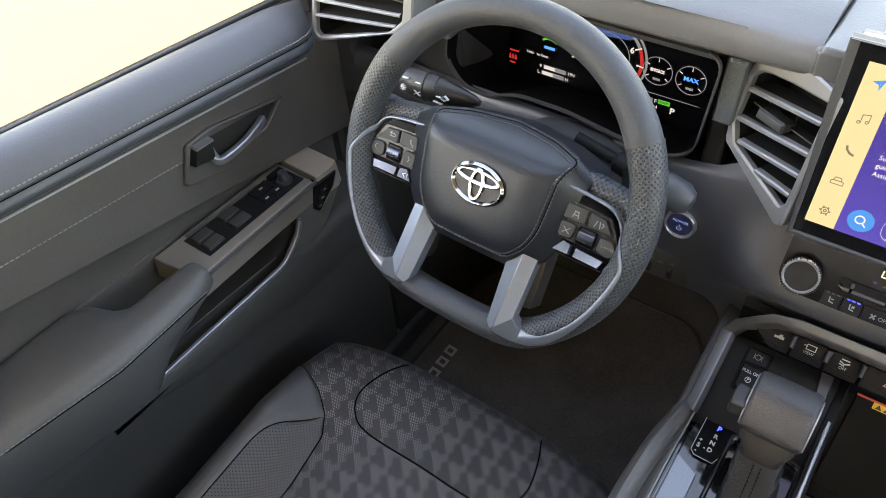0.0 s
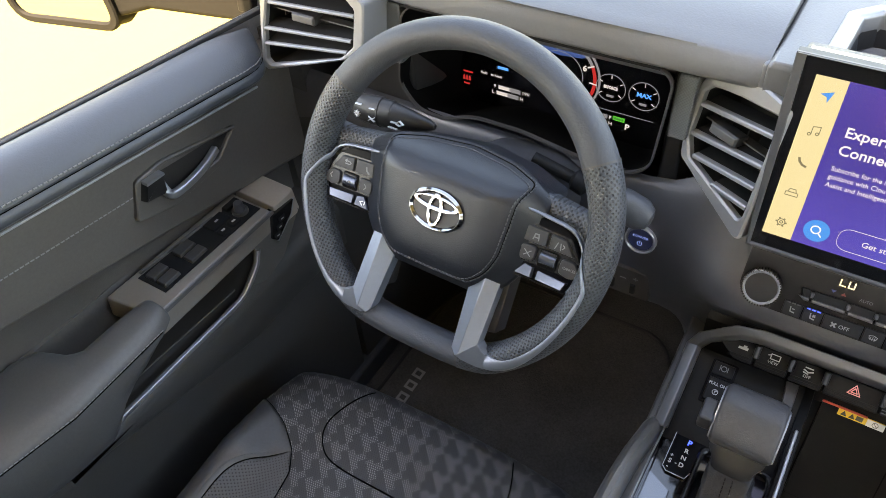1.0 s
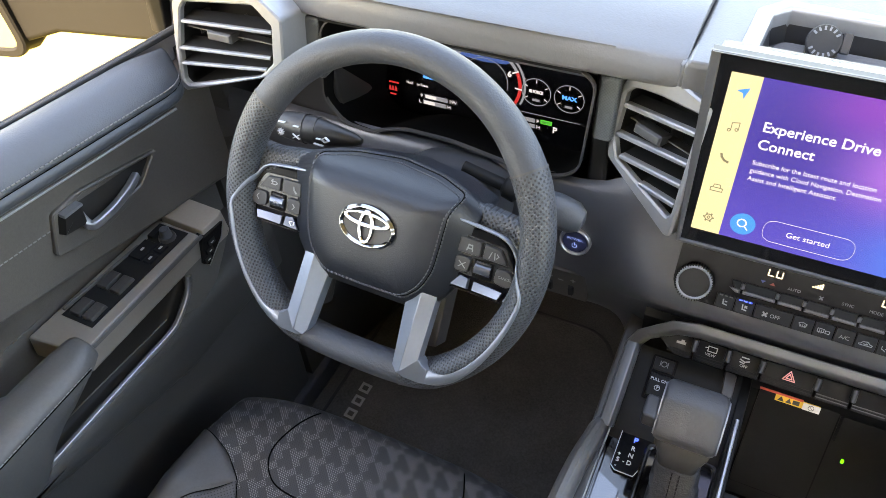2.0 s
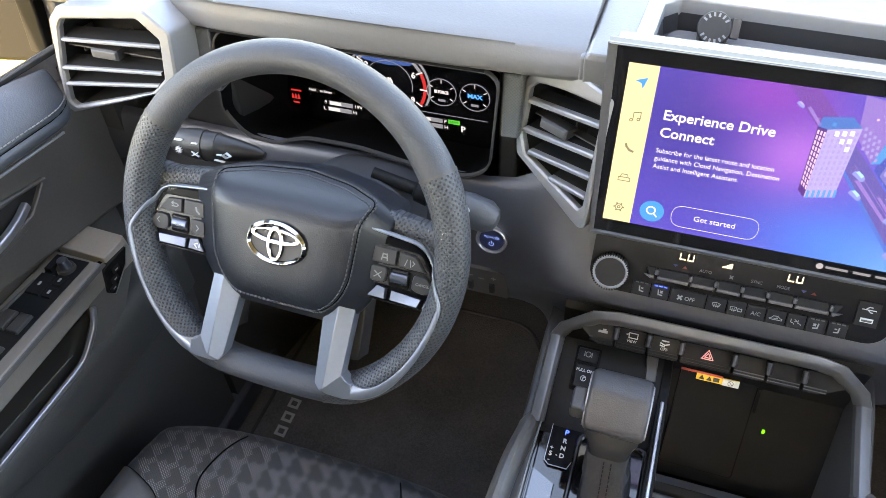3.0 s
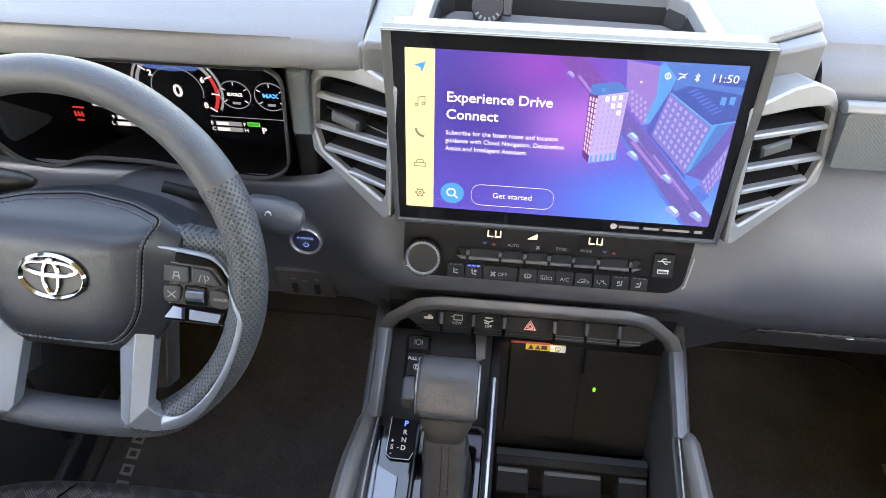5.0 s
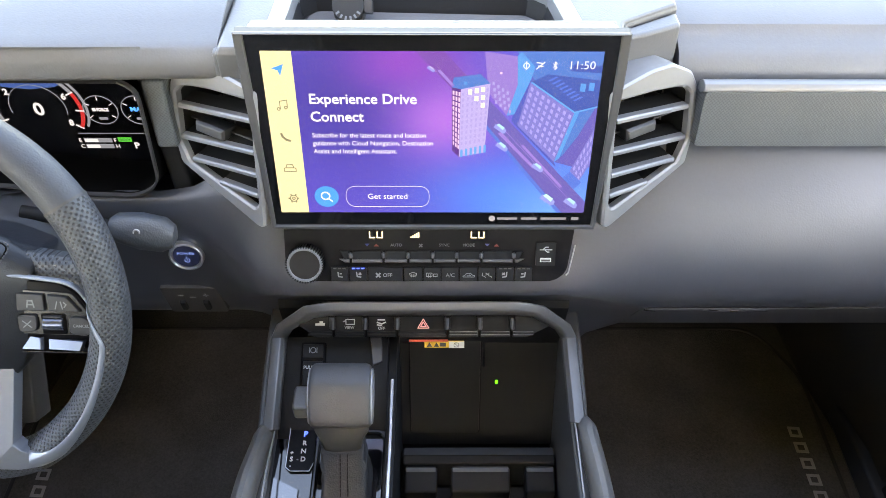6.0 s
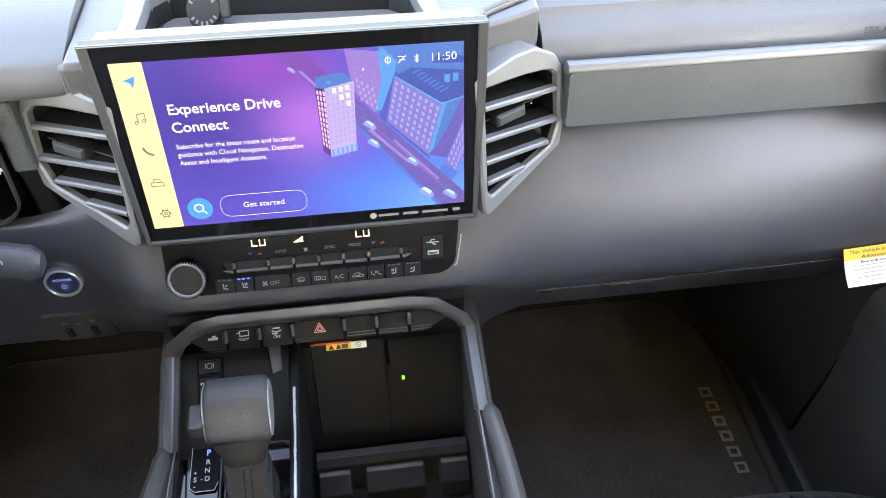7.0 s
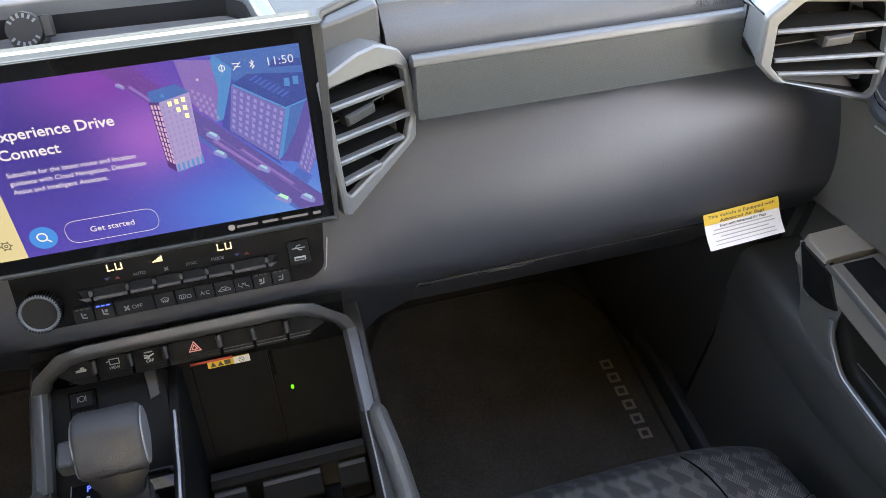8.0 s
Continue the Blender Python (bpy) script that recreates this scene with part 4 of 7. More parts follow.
flatpoly("block_panes", pane_rows([(0.0805, 0.1014), (0.1189, 0.0621), (0.1337, 0.1142), (0.0901, 0.1449)], 8, 7, 0.46, 0.52), U["block_pane"], ui, 4)
for i in range(8):
    x, y = 0.1060 + 0.0036 * i, 0.1470 - 0.0028 * i
    flatpoly("roof_bar", [[(x, y), (x + 0.0075, y + 0.0040), (x + 0.0090, y + 0.0030), (x + 0.0018, y - 0.0012)]], U["kerb"], ui, 4)
for x, y in ((0.1392, 0.1400), (0.1472, 0.1408)):
    flatpoly("roof_plant", [[(x - 0.0028, y - 0.0036), (x + 0.0022, y - 0.0042), (x + 0.0026, y + 0.0038), (x - 0.0024, y + 0.0042)]], U["block_cyan"], ui, 4)
flatpoly("roof_rim", [[(0.0901, 0.1449), (0.0922, 0.1452), (0.1340, 0.1158), (0.1550, 0.1215), (0.1550, 0.1200), (0.1337, 0.1142)]], U["edge"], ui, 4)
flatpoly("corner_block", [[(0.1550, 0.0985), (0.1550, 0.0600), (0.1451, 0.0386), (0.1357, 0.0520)]], U["block_lilac"], ui, 3)
flatpoly("corner_panes", pane_rows([(0.1357, 0.0520), (0.1451, 0.0386), (0.1550, 0.0640), (0.1550, 0.0985)], 3, 6, 0.5, 0.5), U["block_pane"], ui, 4)
flatpoly("canopy", [[(0.1290, 0.0440), (0.1357, 0.0510), (0.1486, 0.0390), (0.1420, 0.0310)]], U["kerb"], ui, 3.5)
flatpoly("tower_side", [[(0.0172, 0.1400), (0.0257, 0.1382), (0.0250, 0.0675), (0.0183, 0.0744)]], U["tower_dark"], ui, 3)
flatpoly("tower_front", [[(0.0257, 0.1382), (0.0531, 0.1440), (0.0500, 0.0725), (0.0250, 0.0675)]], U["tower"], ui, 3)
flatpoly("tower_roof", [[(0.0172, 0.1400), (0.0190, 0.1496), (0.0434, 0.1530), (0.0531, 0.1440), (0.0257, 0.1382)]], U["block_blue"], ui, 3)
flatpoly("tower_panes", pane_rows([(0.0183, 0.0744), (0.0250, 0.0675), (0.0257, 0.1382), (0.0172, 0.1400)], 3, 11, 0.62, 0.66, 0.10), U["pane"], ui, 4)
flatpoly("front_panes", pane_rows([(0.0250, 0.0675), (0.0500, 0.0725), (0.0531, 0.1440), (0.0257, 0.1382)], 6, 10, 0.42, 0.46, 0.16), U["tower_pane"], ui, 3.6)
flatpoly("tower_vent", [rect(0.0030, 0.0034, 0.0300, 0.1440)], U["block_cyan"], ui, 4)
flatpoly("lit_panes", [rect(0.0034, 0.0046, 0.0345 + 0.0060 * i, 0.1355 - 0.0078 * j + 0.0012 * i) for i in range(3) for j in range(3) if (i, j) not in ((0, 1), (0, 2), (1, 2))], U["pane_warm"], ui, 4)
flatpoly("tower_base", [rect(0.0022, 0.0080, 0.0275 + 0.0045 * i, 0.0715 + 0.0010 * i) for i in range(6)], U["edge"], ui, 4)
for x, y, k, c in ((0.0640, 0.0985, 1.0, "car"), (0.0665, 0.0790, 1.0, "car"), (0.1030, 0.0560, 1.0, "car"), (0.1160, 0.0190, 1.3, "car_green"), (0.140, 0.015, 1.2, "car"), (-0.002, 0.158, 0.6, "tower")):
    flatpoly("picture_car", [[(x - 0.0062 * k, y + 0.0010 * k), (x - 0.0042 * k, y + 0.0044 * k), (x + 0.0040 * k, y + 0.0006 * k), (x + 0.0062 * k, y - 0.0022 * k), (x + 0.0052 * k, y - 0.0052 * k), (x + 0.0030 * k, y - 0.0056 * k)]], U["car_shade"], ui, 4)
    flatpoly("car_roof", [[(x - 0.0034 * k, y + 0.0036 * k), (x - 0.0010 * k, y + 0.0048 * k), (x + 0.0044 * k, y + 0.0006 * k), (x + 0.0028 * k, y - 0.0020 * k)]], U[c], ui, 5)
# status line and marks under the picture
text("clock", "11:50", 0.0076, at(0.1232, 0.1580), lum("ui_clock", (0.70, 0.75, 0.95), 0.9), ui, 0.0002, width=0.0228)
part("charge_symbol", strokes(B(), [arc(0.0852, 0.1612, 0.0026, 0, 360, 12), [(0.0852, 0.1575), (0.0852, 0.1650)]], 0.0007, SC, -0.0010, -0.0005), U_TEXT, ui)
part("signal_symbol", strokes(B(), [[(0.0945, 0.1580), (0.1018, 0.1645)], [(0.0945, 0.1640), (0.1005, 0.1635)], [(0.0960, 0.1610), (0.1010, 0.1605)]], 0.0007, SC, -0.0010, -0.0005), U_TEXT, ui)
part("link_symbol", strokes(B(), [[(0.1095, 0.1590), (0.1133, 0.1632), (0.1114, 0.1650), (0.1114, 0.1574), (0.1133, 0.1594), (0.1095, 0.1634)]], 0.0006, SC, -0.0010, -0.0005), U_TEXT, ui)
flatpoly("mark_disc", [oval(0.0034, 0.0034, 0.0605, -0.0046, 20)], lum("ui_disc", (0.7, 0.7, 0.72), 0.5), tv, 1)
U_BAR = lum("ui_bar", (0.40, 0.41, 0.44), 0.55)
for x0, x1, h in ((0.066, 0.0865, 0.0026), (0.0912, 0.1070, 0.0028), (0.1112, 0.1375, 0.0026), (0.1428, 0.1505, 0.0034)):
    flatpoly("mark_bar", [box2(x0, -0.0046 - h / 2, x1, -0.0046 + h / 2)], U_BAR, tv, 1)


# ---- air vents ----
def vent(name, m, flip, outline, opening, slats, tab, label, depth=0.075, taper=-0.004, edge=1.0):
    """A vent in the frame m: a silver surround, a dark throat, slats and a tab. flip mirrors it."""
    f = (lambda p: [(-x, y) for x, y in p][::-1]) if flip else (lambda p: list(p))
    root = thing(name, tuple(m.translation), label, "air vent", "dashboard vents")
    o, i = rounded(f(outline), 0.0045, 3), rounded(f(opening), 0.003, 3)
    part("surround", ring(B(), o, i, m, -0.006, 0.003, 0.0022), M_SILVER, root, "silver-grey painted vent surround")
    bm = B()
    loft(bm, [[m @ Vector((x, y, d)) for x, y in p] for p, d in ((offset(o, 0.0012), -0.004), (offset(o, taper), -depth))], caps=False)
    part("shell", bm, M_SILVER, root)
    bm = B()
    loft(bm, [[m @ Vector((x, y, d)) for x, y in p] for p, d in ((offset(i, -0.0006), 0.0), (i, -depth + 0.01))], caps=False)
    vs = list(bm.verts)[-len(i):]
    bm.faces.new(vs)
    part("throat", bm, M_BTN, root, "black vent throat")
    for (x0, y0), (x1, y1) in slats:
        a, b = sorted(((-x0, y0), (x1 * 0 - x1, y1)) if flip else ((x0, y0), (x1, y1)))
        bm = B()
        rows = []
        for (x, y) in (a, b):
            rows.append([m @ Vector((x, y + dy, d)) for dy, d in ((-0.0018, 0.0008), (0.0010, 0.0008), (0.0020, -0.001), (0.0075, -0.024), (0.0040, -0.024))])
        loft(bm, rows)
        sl = part("slat", bm, M_BTN, root, "dark slat with a silver front edge")
        rows = [[m @ Vector((x, y + dy * edge, d if d > -0.002 else d * edge * edge)) for dy, d in ((-0.0018, 0.0005), (-0.0015, 0.0020), (0.0008, 0.0024), (0.0020, 0.0010), (0.0024, -0.003), (0.0008, -0.003))] for (x, y) in (a, b)]
        part("slat_edge", loft(B(), rows), M_SILVER, sl)
    x, y = tab
    x = -x if flip else x
    bm = B()
    loft(bm, [[m @ Vector((x + sx * w, y + sy * h, d)) for sx, sy in ((-1, -1), (1, -1), (1, 1), (-1, 1))] for d, w, h in ((0.001, 0.0165, 0.0042), (-0.002, 0.0185, 0.0062), (-0.020, 0.0175, 0.0050))])
    part("tab", bm, M_FRAME, root, "satin vent slider tab", bevel=0.0012)
    a0, a1 = min(p[0] for p in i), max(p[0] for p in i)
    bm = B()
    slab(bm, box2(a0 + 0.004, y - 0.0008, a1 - 0.004, y + 0.0008), m, -0.026, -0.012)
    for k in range(3):
        xx = a0 + (a1 - a0) * (0.12 + 0.38 * k)
        slab(bm, box2(xx - 0.0008, y - 0.014, xx + 0.0008, y + 0.014), m, -0.05, -0.026)
    part("vane", bm, M_BLACK, root)
    return root


CV_OUT = [(-0.112, 0.0600), (-0.103, 0.0770), (-0.078, 0.0915), (-0.052, 0.0925), (-0.003, 0.0840), (0.0035, -0.0660), (-0.0045, -0.0700), (-0.106, -0.0275), (-0.1135, 0.0060)]
CV_IN = [(-0.1050, 0.0530), (-0.0965, 0.0620), (-0.0850, 0.0650), (-0.060, 0.0690), (-0.0125, 0.0725), (-0.0050, -0.0420), (-0.0090, -0.0480), (-0.0930, -0.0225), (-0.1045, 0.0000)]
CV_SL = [((-0.1030, 0.0385), (-0.0115, 0.0510)), ((-0.1030, 0.0035), (-0.0085, 0.0170)), ((-0.0900, -0.0185), (-0.0070, -0.0080)), ((-0.055, -0.0345), (-0.006, -0.0320))]
VL = axes((-0.17, 0.012, 0.80), (0.874, -0.485, 0), (0, 0.24, 0.97))
VR = axes((0.171, 0.012, 0.80), (0.874, 0.485, 0), (0, 0.24, 0.97))
vent("air_vent", VL, False, CV_OUT, CV_IN, CV_SL, (-0.066, 0.0215), "silver-framed centre air vent beside the touchscreen", edge=1.4)
vent("air_vent", VR, True, CV_OUT, CV_IN, CV_SL, (-0.045, 0.0300), "silver-framed centre air vent next to the passenger dashboard band", edge=1.4)
OV_OUT = [(-0.060, 0.0500), (-0.042, 0.0690), (0.074, 0.0790), (0.104, 0.0560), (0.100, 0.0030), (0.074, -0.0210), (-0.068, -0.0700), (-0.0755, -0.0620), (-0.070, -0.0100)]
OV_IN = [(-0.048, 0.0440), (-0.040, 0.0540), (0.064, 0.0670), (0.0885, 0.0460), (0.083, -0.0020), (0.060, -0.0230), (-0.060, -0.0600), (-0.0670, -0.0540), (-0.062, -0.0100)]
OV_SL = [((-0.050, 0.0275), (0.0870, 0.0370)), ((-0.0630, -0.0095), (0.0800, 0.0040)), ((-0.0650, -0.0310), (0.0720, -0.0125))]
OL = axes((-0.75, 0.0, 0.84), (1, 0, 0), (0, 0.14, 0.99))
OR = axes((0.726, 0.0, 0.84), (1, 0, 0), (0, 0.14, 0.99))
vent("air_vent", OL, False, OV_OUT, OV_IN, OV_SL, (0.004, 0.0160), "silver-framed end air vent beside the driver door", depth=0.065, taper=-0.004)
vent("air_vent", OR, True, OV_OUT, OV_IN, OV_SL, (0.004, 0.0160), "silver-framed end air vent beside the passenger door", depth=0.065, taper=0.019)

# ---- climate panel ----
CL = axes((-0.004, 0.0, 0.69), (1, 0, 0), (0, 0.5, 0.866))
cli = thing("climate_panel", (-0.004, 0.0, 0.66), "glossy black climate control panel with rows of buttons", "climate panel")
CPOLY = [(-0.140, -0.0305), (0.136, -0.0305), (0.150, -0.020), (0.158, 0.040), (-0.158, 0.040), (-0.158, -0.018)]
part("panel", slab(B(), rounded(CPOLY, 0.012), CL, -0.02, 0.004, 0.001), M_PANEL, cli, "glossy black panel face")
part("panel_edge", strokes(B(), [[(0.1490, -0.0225), (0.1515, -0.0195), (0.1575, 0.012)]], 0.0010, CL, 0.002, 0.0046), M_SATIN, cli, "thin silver edge")
kn = part("volume_knob", slab(B(), oval(0.0195, 0.0195, -0.134, -0.006, 40), CL, 0.003, 0.018, 0.001), M_KNOB, cli, "black knob with a knurled chrome ring")
bm = B()
ring(bm, oval(0.0192, 0.0192, -0.134, -0.006, 40), oval(0.0163, 0.0163, -0.134, -0.006, 40), CL, 0.0165, 0.0195, 0.0006)
part("chrome_ring", bm, M_TRIM, kn)
bm = B()
for i in range(44):
    a = math.tau * i / 44
    c, sn = math.cos(a), math.sin(a)
    strokes(bm, [[(-0.134 + 0.0190 * c, -0.006 + 0.0190 * sn), (-0.134 + 0.0204 * c, -0.006 + 0.0204 * sn)]], 0.0013, CL, 0.005, 0.0195)
part("knurling", bm, M_CHROME, kn)
# upper row: raised flap keys between metal pins
QX = [-0.100, -0.0855, -0.0500, -0.0235, 0.003, 0.029, 0.0555, 0.0905, 0.104]
for i, (a, b) in enumerate(zip(QX, QX[1:])):
    lo = box2(a + 0.0006, -0.0085, b - 0.0006, 0.0055)
    if i == 0:
        lo[0] = (a + 0.008, -0.0085)
    if i == 7:
        lo[1] = (b - 0.009, -0.0085)
    bm = B()
    m2 = CL @ Matrix.Rotation(radians(-14), 4, "X")
    slab(bm, lo, m2, -0.004, 0.0085, 0.0012)
    part("flap_key", bm, M_BTN, cli, "dark grey flap key", bevel=0.0008)
    bm = B()
    slab(bm, [(lo[0][0] + 0.0004, -0.0084), (lo[1][0] - 0.0004, -0.0084), (b - 0.0010, -0.0040), (a + 0.0010, -0.0040)], m2, 0.007, 0.0094, 0.0008)
    part("key_lip", bm, M_KEYLIP, cli, "grey lip of the flap key", bevel=0.0004)
for x in QX[1:-1]:
    rows = [[CL @ Vector((x + r * math.cos(t), y, 0.0098 + r * math.sin(t))) for t in [math.tau * k / 12 for k in range(12)]] for y, r in ((-0.0010, 0.0012), (-0.0002, 0.0021), (0.0042, 0.0021), (0.0052, 0.0012))]
    part("pin", loft(B(), rows), M_FRAME, cli, "small satin metal pin")
# lower row: flat keys
SX = [-0.1085, -0.0883, -0.0680, -0.0290, -0.0078, 0.0122, 0.0320, 0.0525, 0.0718, 0.0922, 0.1120]
for i, (a, b) in enumerate(zip(SX, SX[1:])):
    k = part("key", slab(B(), box2(a + 0.0004, -0.0288, b - 0.0004, -0.0125), CL, 0.0, 0.0068, 0.0004), M_BTN, cli, "flat dark climate key", bevel=0.0006)
    c, y = (a + b) / 2, -0.0215
    im = CL @ Matrix.Translation((0, 0, 0.0068))
    sketch = {3: [[(-4, 2), (-3, -1), (3, -1), (4, 2), (0, 3.2), (-4, 2)], [(-2, -2), (-2, 1)], [(0, -2), (0, 1.5)], [(2, -2), (2, 1)]],
              4: [[(-6, 2.4), (-6, -1.4), (0, -1.4), (0, 2.4), (-6, 2.4)], [(-4, -2.4), (-4, 1)], [(-2, -2.4), (-2, 1)], [(1.6, 1.4), (5.6, 1.4), (5.6, -1.6), (1.6, -1.6), (1.6, 1.4)]],
              6: [[(-6.4, -1), (-4.4, -0.4), (-2.6, 2), (1.8, 2.2), (4, 0.2), (6.4, -0.4), (6, -2), (-6, -2), (-6.4, -1)], [(-2, -0.6), (2, -0.6), (1, 0.6)]],
              7: [[(-5, 2.6), (-5, -0.6), (-2.4, -1.4), (-1.6, -2.6)], [(-1.4, 2.6), (1.2, 1.2), (-1.4, 0.2)], [(2, 2.6), (2, -0.6), (4.6, -1.4), (5.4, -2.6)]],
              0: [[(-1.8, 3.4), (-1.2, -1.6), (2.8, -2.2)], [(0.4, 1.6), (2.2, 1.6)]], 1: [[(-1.8, 3.4), (-1.2, -1.6), (2.8, -2.2)], [(0.8, 2.6), (2.8, 0.6)], [(2.8, 2.6), (0.8, 0.6)]],
              8: [[(1.8, 3.4), (1.2, -1.6), (-2.8, -2.2)], [(-0.8, 2.6), (-2.8, 0.6)], [(-2.8, 2.6), (-0.8, 0.6)]], 9: [[(1.8, 3.4), (1.2, -1.6), (-2.8, -2.2)], [(-0.4, 1.6), (-2.2, 1.6)]]}
    if i in sketch:
        lines = [[(c + x * 0.001, y + z * 0.001) for x, z in ln] for ln in sketch[i]]
        part("seat_symbol" if i in (0, 1, 8, 9) else "symbol", strokes(B(), lines, 0.0013 if i in (0, 1, 8, 9) else 0.00065, im, -0.0002, 0.0003), M_ICON_C, k)
    elif i == 2:
        text("word", "OFF", 0.0042, im @ Matrix.Translation((c - 0.003, y - 0.002, 0)), M_ICON_C, k, 0.0003)
        part("fan_symbol", strokes(B(), [[(c - 0.010, y + 0.002), (c - 0.006, y - 0.002)], [(c - 0.010, y - 0.002), (c - 0.006, y + 0.002)]], 0.0018, im, -0.0002, 0.0003), M_ICON_C, k)
    elif i == 5:
        text("word", "A/C", 0.0042, im @ Matrix.Translation((c, y - 0.002, 0)), M_ICON_C, k, 0.0003, align="CENTER")
    if i in (0, 1, 8, 9):
        for j in range(3):
            part("level_lamp", slab(B(), rect(0.0034, 0.0013, c - 0.005 + 0.005 * j, -0.0138), im, -0.0001, 0.0004), G_BLUE if i == 1 else M_BLACK, k)
for x in (-0.058, 0.0515):
    seg = [[(x - 0.0070, 0.0268), (x - 0.0070, 0.0204), (x - 0.0016, 0.0204)], [(x + 0.0012, 0.0268), (x + 0.0012, 0.0204), (x + 0.0066, 0.0204), (x + 0.0066, 0.0268)]]
    part("lit_reading", strokes(B(), seg, 0.0013, CL, 0.0040, 0.0044), G_AMBER, cli, "warm lit segment reading")
bm = B()
for j in range(5):
    slab(bm, box2(-0.0215 + 0.0021 * j, 0.0203, -0.0198 + 0.0021 * j, 0.0216 + 0.0012 * j), CL, 0.003, 0.0044)
part("fan_level", bm, G_AMBER, cli, "stepped warm lit fan bars")
part("fan_symbol", strokes(B(), [[(-0.0115, 0.0100), (-0.0085, 0.0130)], [(-0.0115, 0.0130), (-0.0085, 0.0100)]], 0.0012, CL, 0.003, 0.0043), M_ICON_D, cli)
for x, s in ((-0.0365, "AUTO"), (0.0155, "SYNC"), (0.042, "MODE")):
    text("printed_word", s, 0.0032, CL @ Matrix.Translation((x, 0.0105, 0.004)), M_ICON_D, cli, 0.0003, align="CENTER")
for x in (-0.068, 0.062):
    for j, mt in ((0, M_BLUEMARK), (1, M_REDMARK)):
        xx = x + 0.010 * j
        t3 = [(xx - 0.0028, 0.0135), (xx, 0.0105), (xx + 0.0028, 0.0135)] if j == 0 else [(xx - 0.0028, 0.0105), (xx + 0.0028, 0.0105), (xx, 0.0135)]
        part("arrow_mark", slab(B(), t3, CL, 0.003, 0.0042), mt, cli)
us = part("usb_socket", slab(B(), rounded(rect(0.0225, 0.0275, 0.1255, 0.0025), 0.0015), CL, 0.002, 0.0065, 0.0006), M_BTN, cli, "grey usb socket plate")
part("port", slab(B(), rect(0.012, 0.0045, 0.1255, -0.0040), CL, 0.0050, 0.0070), M_ICON, us, "pale usb port")
part("port_mouth", slab(B(), rect(0.0098, 0.0022, 0.1255, -0.0045), CL, 0.0066, 0.0073), M_BLACK, us)
part("port_symbol", strokes(B(), [[(0.119, 0.0075), (0.132, 0.0075)], [(0.122, 0.0075), (0.125, 0.0105), (0.128, 0.0105)], [(0.124, 0.0075), (0.127, 0.005), (0.129, 0.005)]], 0.0009, CL, 0.006, 0.0069), M_ICON, us)


# ---- centre console ----
con = thing("centre_console", (-0.01, -0.3, 0.0), "black centre console with a silver arch and padded rails", "centre console")
CLX, CRX = -0.190, 0.166
bm = B()
for x0, x1 in ((CLX - 0.016, CLX + 0.006), (CRX - 0.006, CRX + 0.016)):
    loft(bm, [[(x0, y, 0.0), (x1, y, 0.0), (x1, y, z), (x0, y, z)] for y, z in ((0.05, 0.545), (-0.01, 0.540), (-0.11, 0.510), (-0.30, 0.498), (-0.80, 0.498))])
part("side_panel", bm, M_BLACK, con, "black console side panels", bevel=0.004)
ARCH = [(CLX, -0.118, 0.520), (CLX, -0.014, 0.556), (-0.180, -0.013, 0.578), (-0.145, -0.020, 0.617), (-0.118, -0.022, 0.626), (0.095, -0.022, 0.627), (0.122, -0.020, 0.618), (0.156, -0.013, 0.578), (CRX, -0.014, 0.556), (CRX, -0.118, 0.536)]
INW = [(1, 0, 0.05), (1, 0, 0.0), (0.85, -0.1, -0.35), (0.5, -0.25, -0.75), (0.1, -0.35, -0.95), (-0.1, -0.35, -0.95), (-0.5, -0.25, -0.75), (-0.85, -0.1, -0.35), (-1, 0, 0.0), (-1, 0, 0.05)]
rows = []
for p, w in zip(ARCH, INW):
    p, w = Vector(p), Vector(w).normalized()
    up = Vector((0, -0.55, 0.83))
    rows.append([p - w * 0.0075 - up * 0.012, p - w * 0.0075 - up * 0.0030, p - w * 0.0060 + up * 0.0005, p + w * 0.0040 + up * 0.0050, p + w * 0.0062 + up * 0.0048, p + w * 0.0105 - up * 0.0010, p + w * 0.0108 - up * 0.012])
part("arch_trim", loft(B(), rows), M_ARCH, con, "satin dark silver console arch", bevel=0.0008, seg=2)
for s, x, z0, nm in ((-1, CLX - 0.004, 0.520, "rail_pad"), (1, CRX + 0.006, 0.536, "rail_pad")):
    line = smooth_line([(x, -0.105, z0 - 0.012), (x + s * 0.002, -0.13, z0 - 0.008), (x + s * 0.010, -0.20, 0.522), (x + s * 0.014, -0.32, 0.512), (x + s * 0.014, -0.75, 0.512)])
    rows = []
    for i, p in enumerate(line):
        k = min(1, 0.45 + i * 0.11)
        rows.append([p + Vector((0.0125 * k * math.cos(t), 0, 0.017 * k * math.sin(t))) for t in [math.tau * j / 14 for j in range(14)]])
    part(nm, loft(B(), rows), M_RAIL, con, "padded grey leather console rail")
    part("rail_edge", sweep(B(), [Vector((x - s * 0.012, p.y, p.z + 0.010)) for p in line], rect(0.0016, 0.003)), M_EDGE, con, "thin satin rail edge")
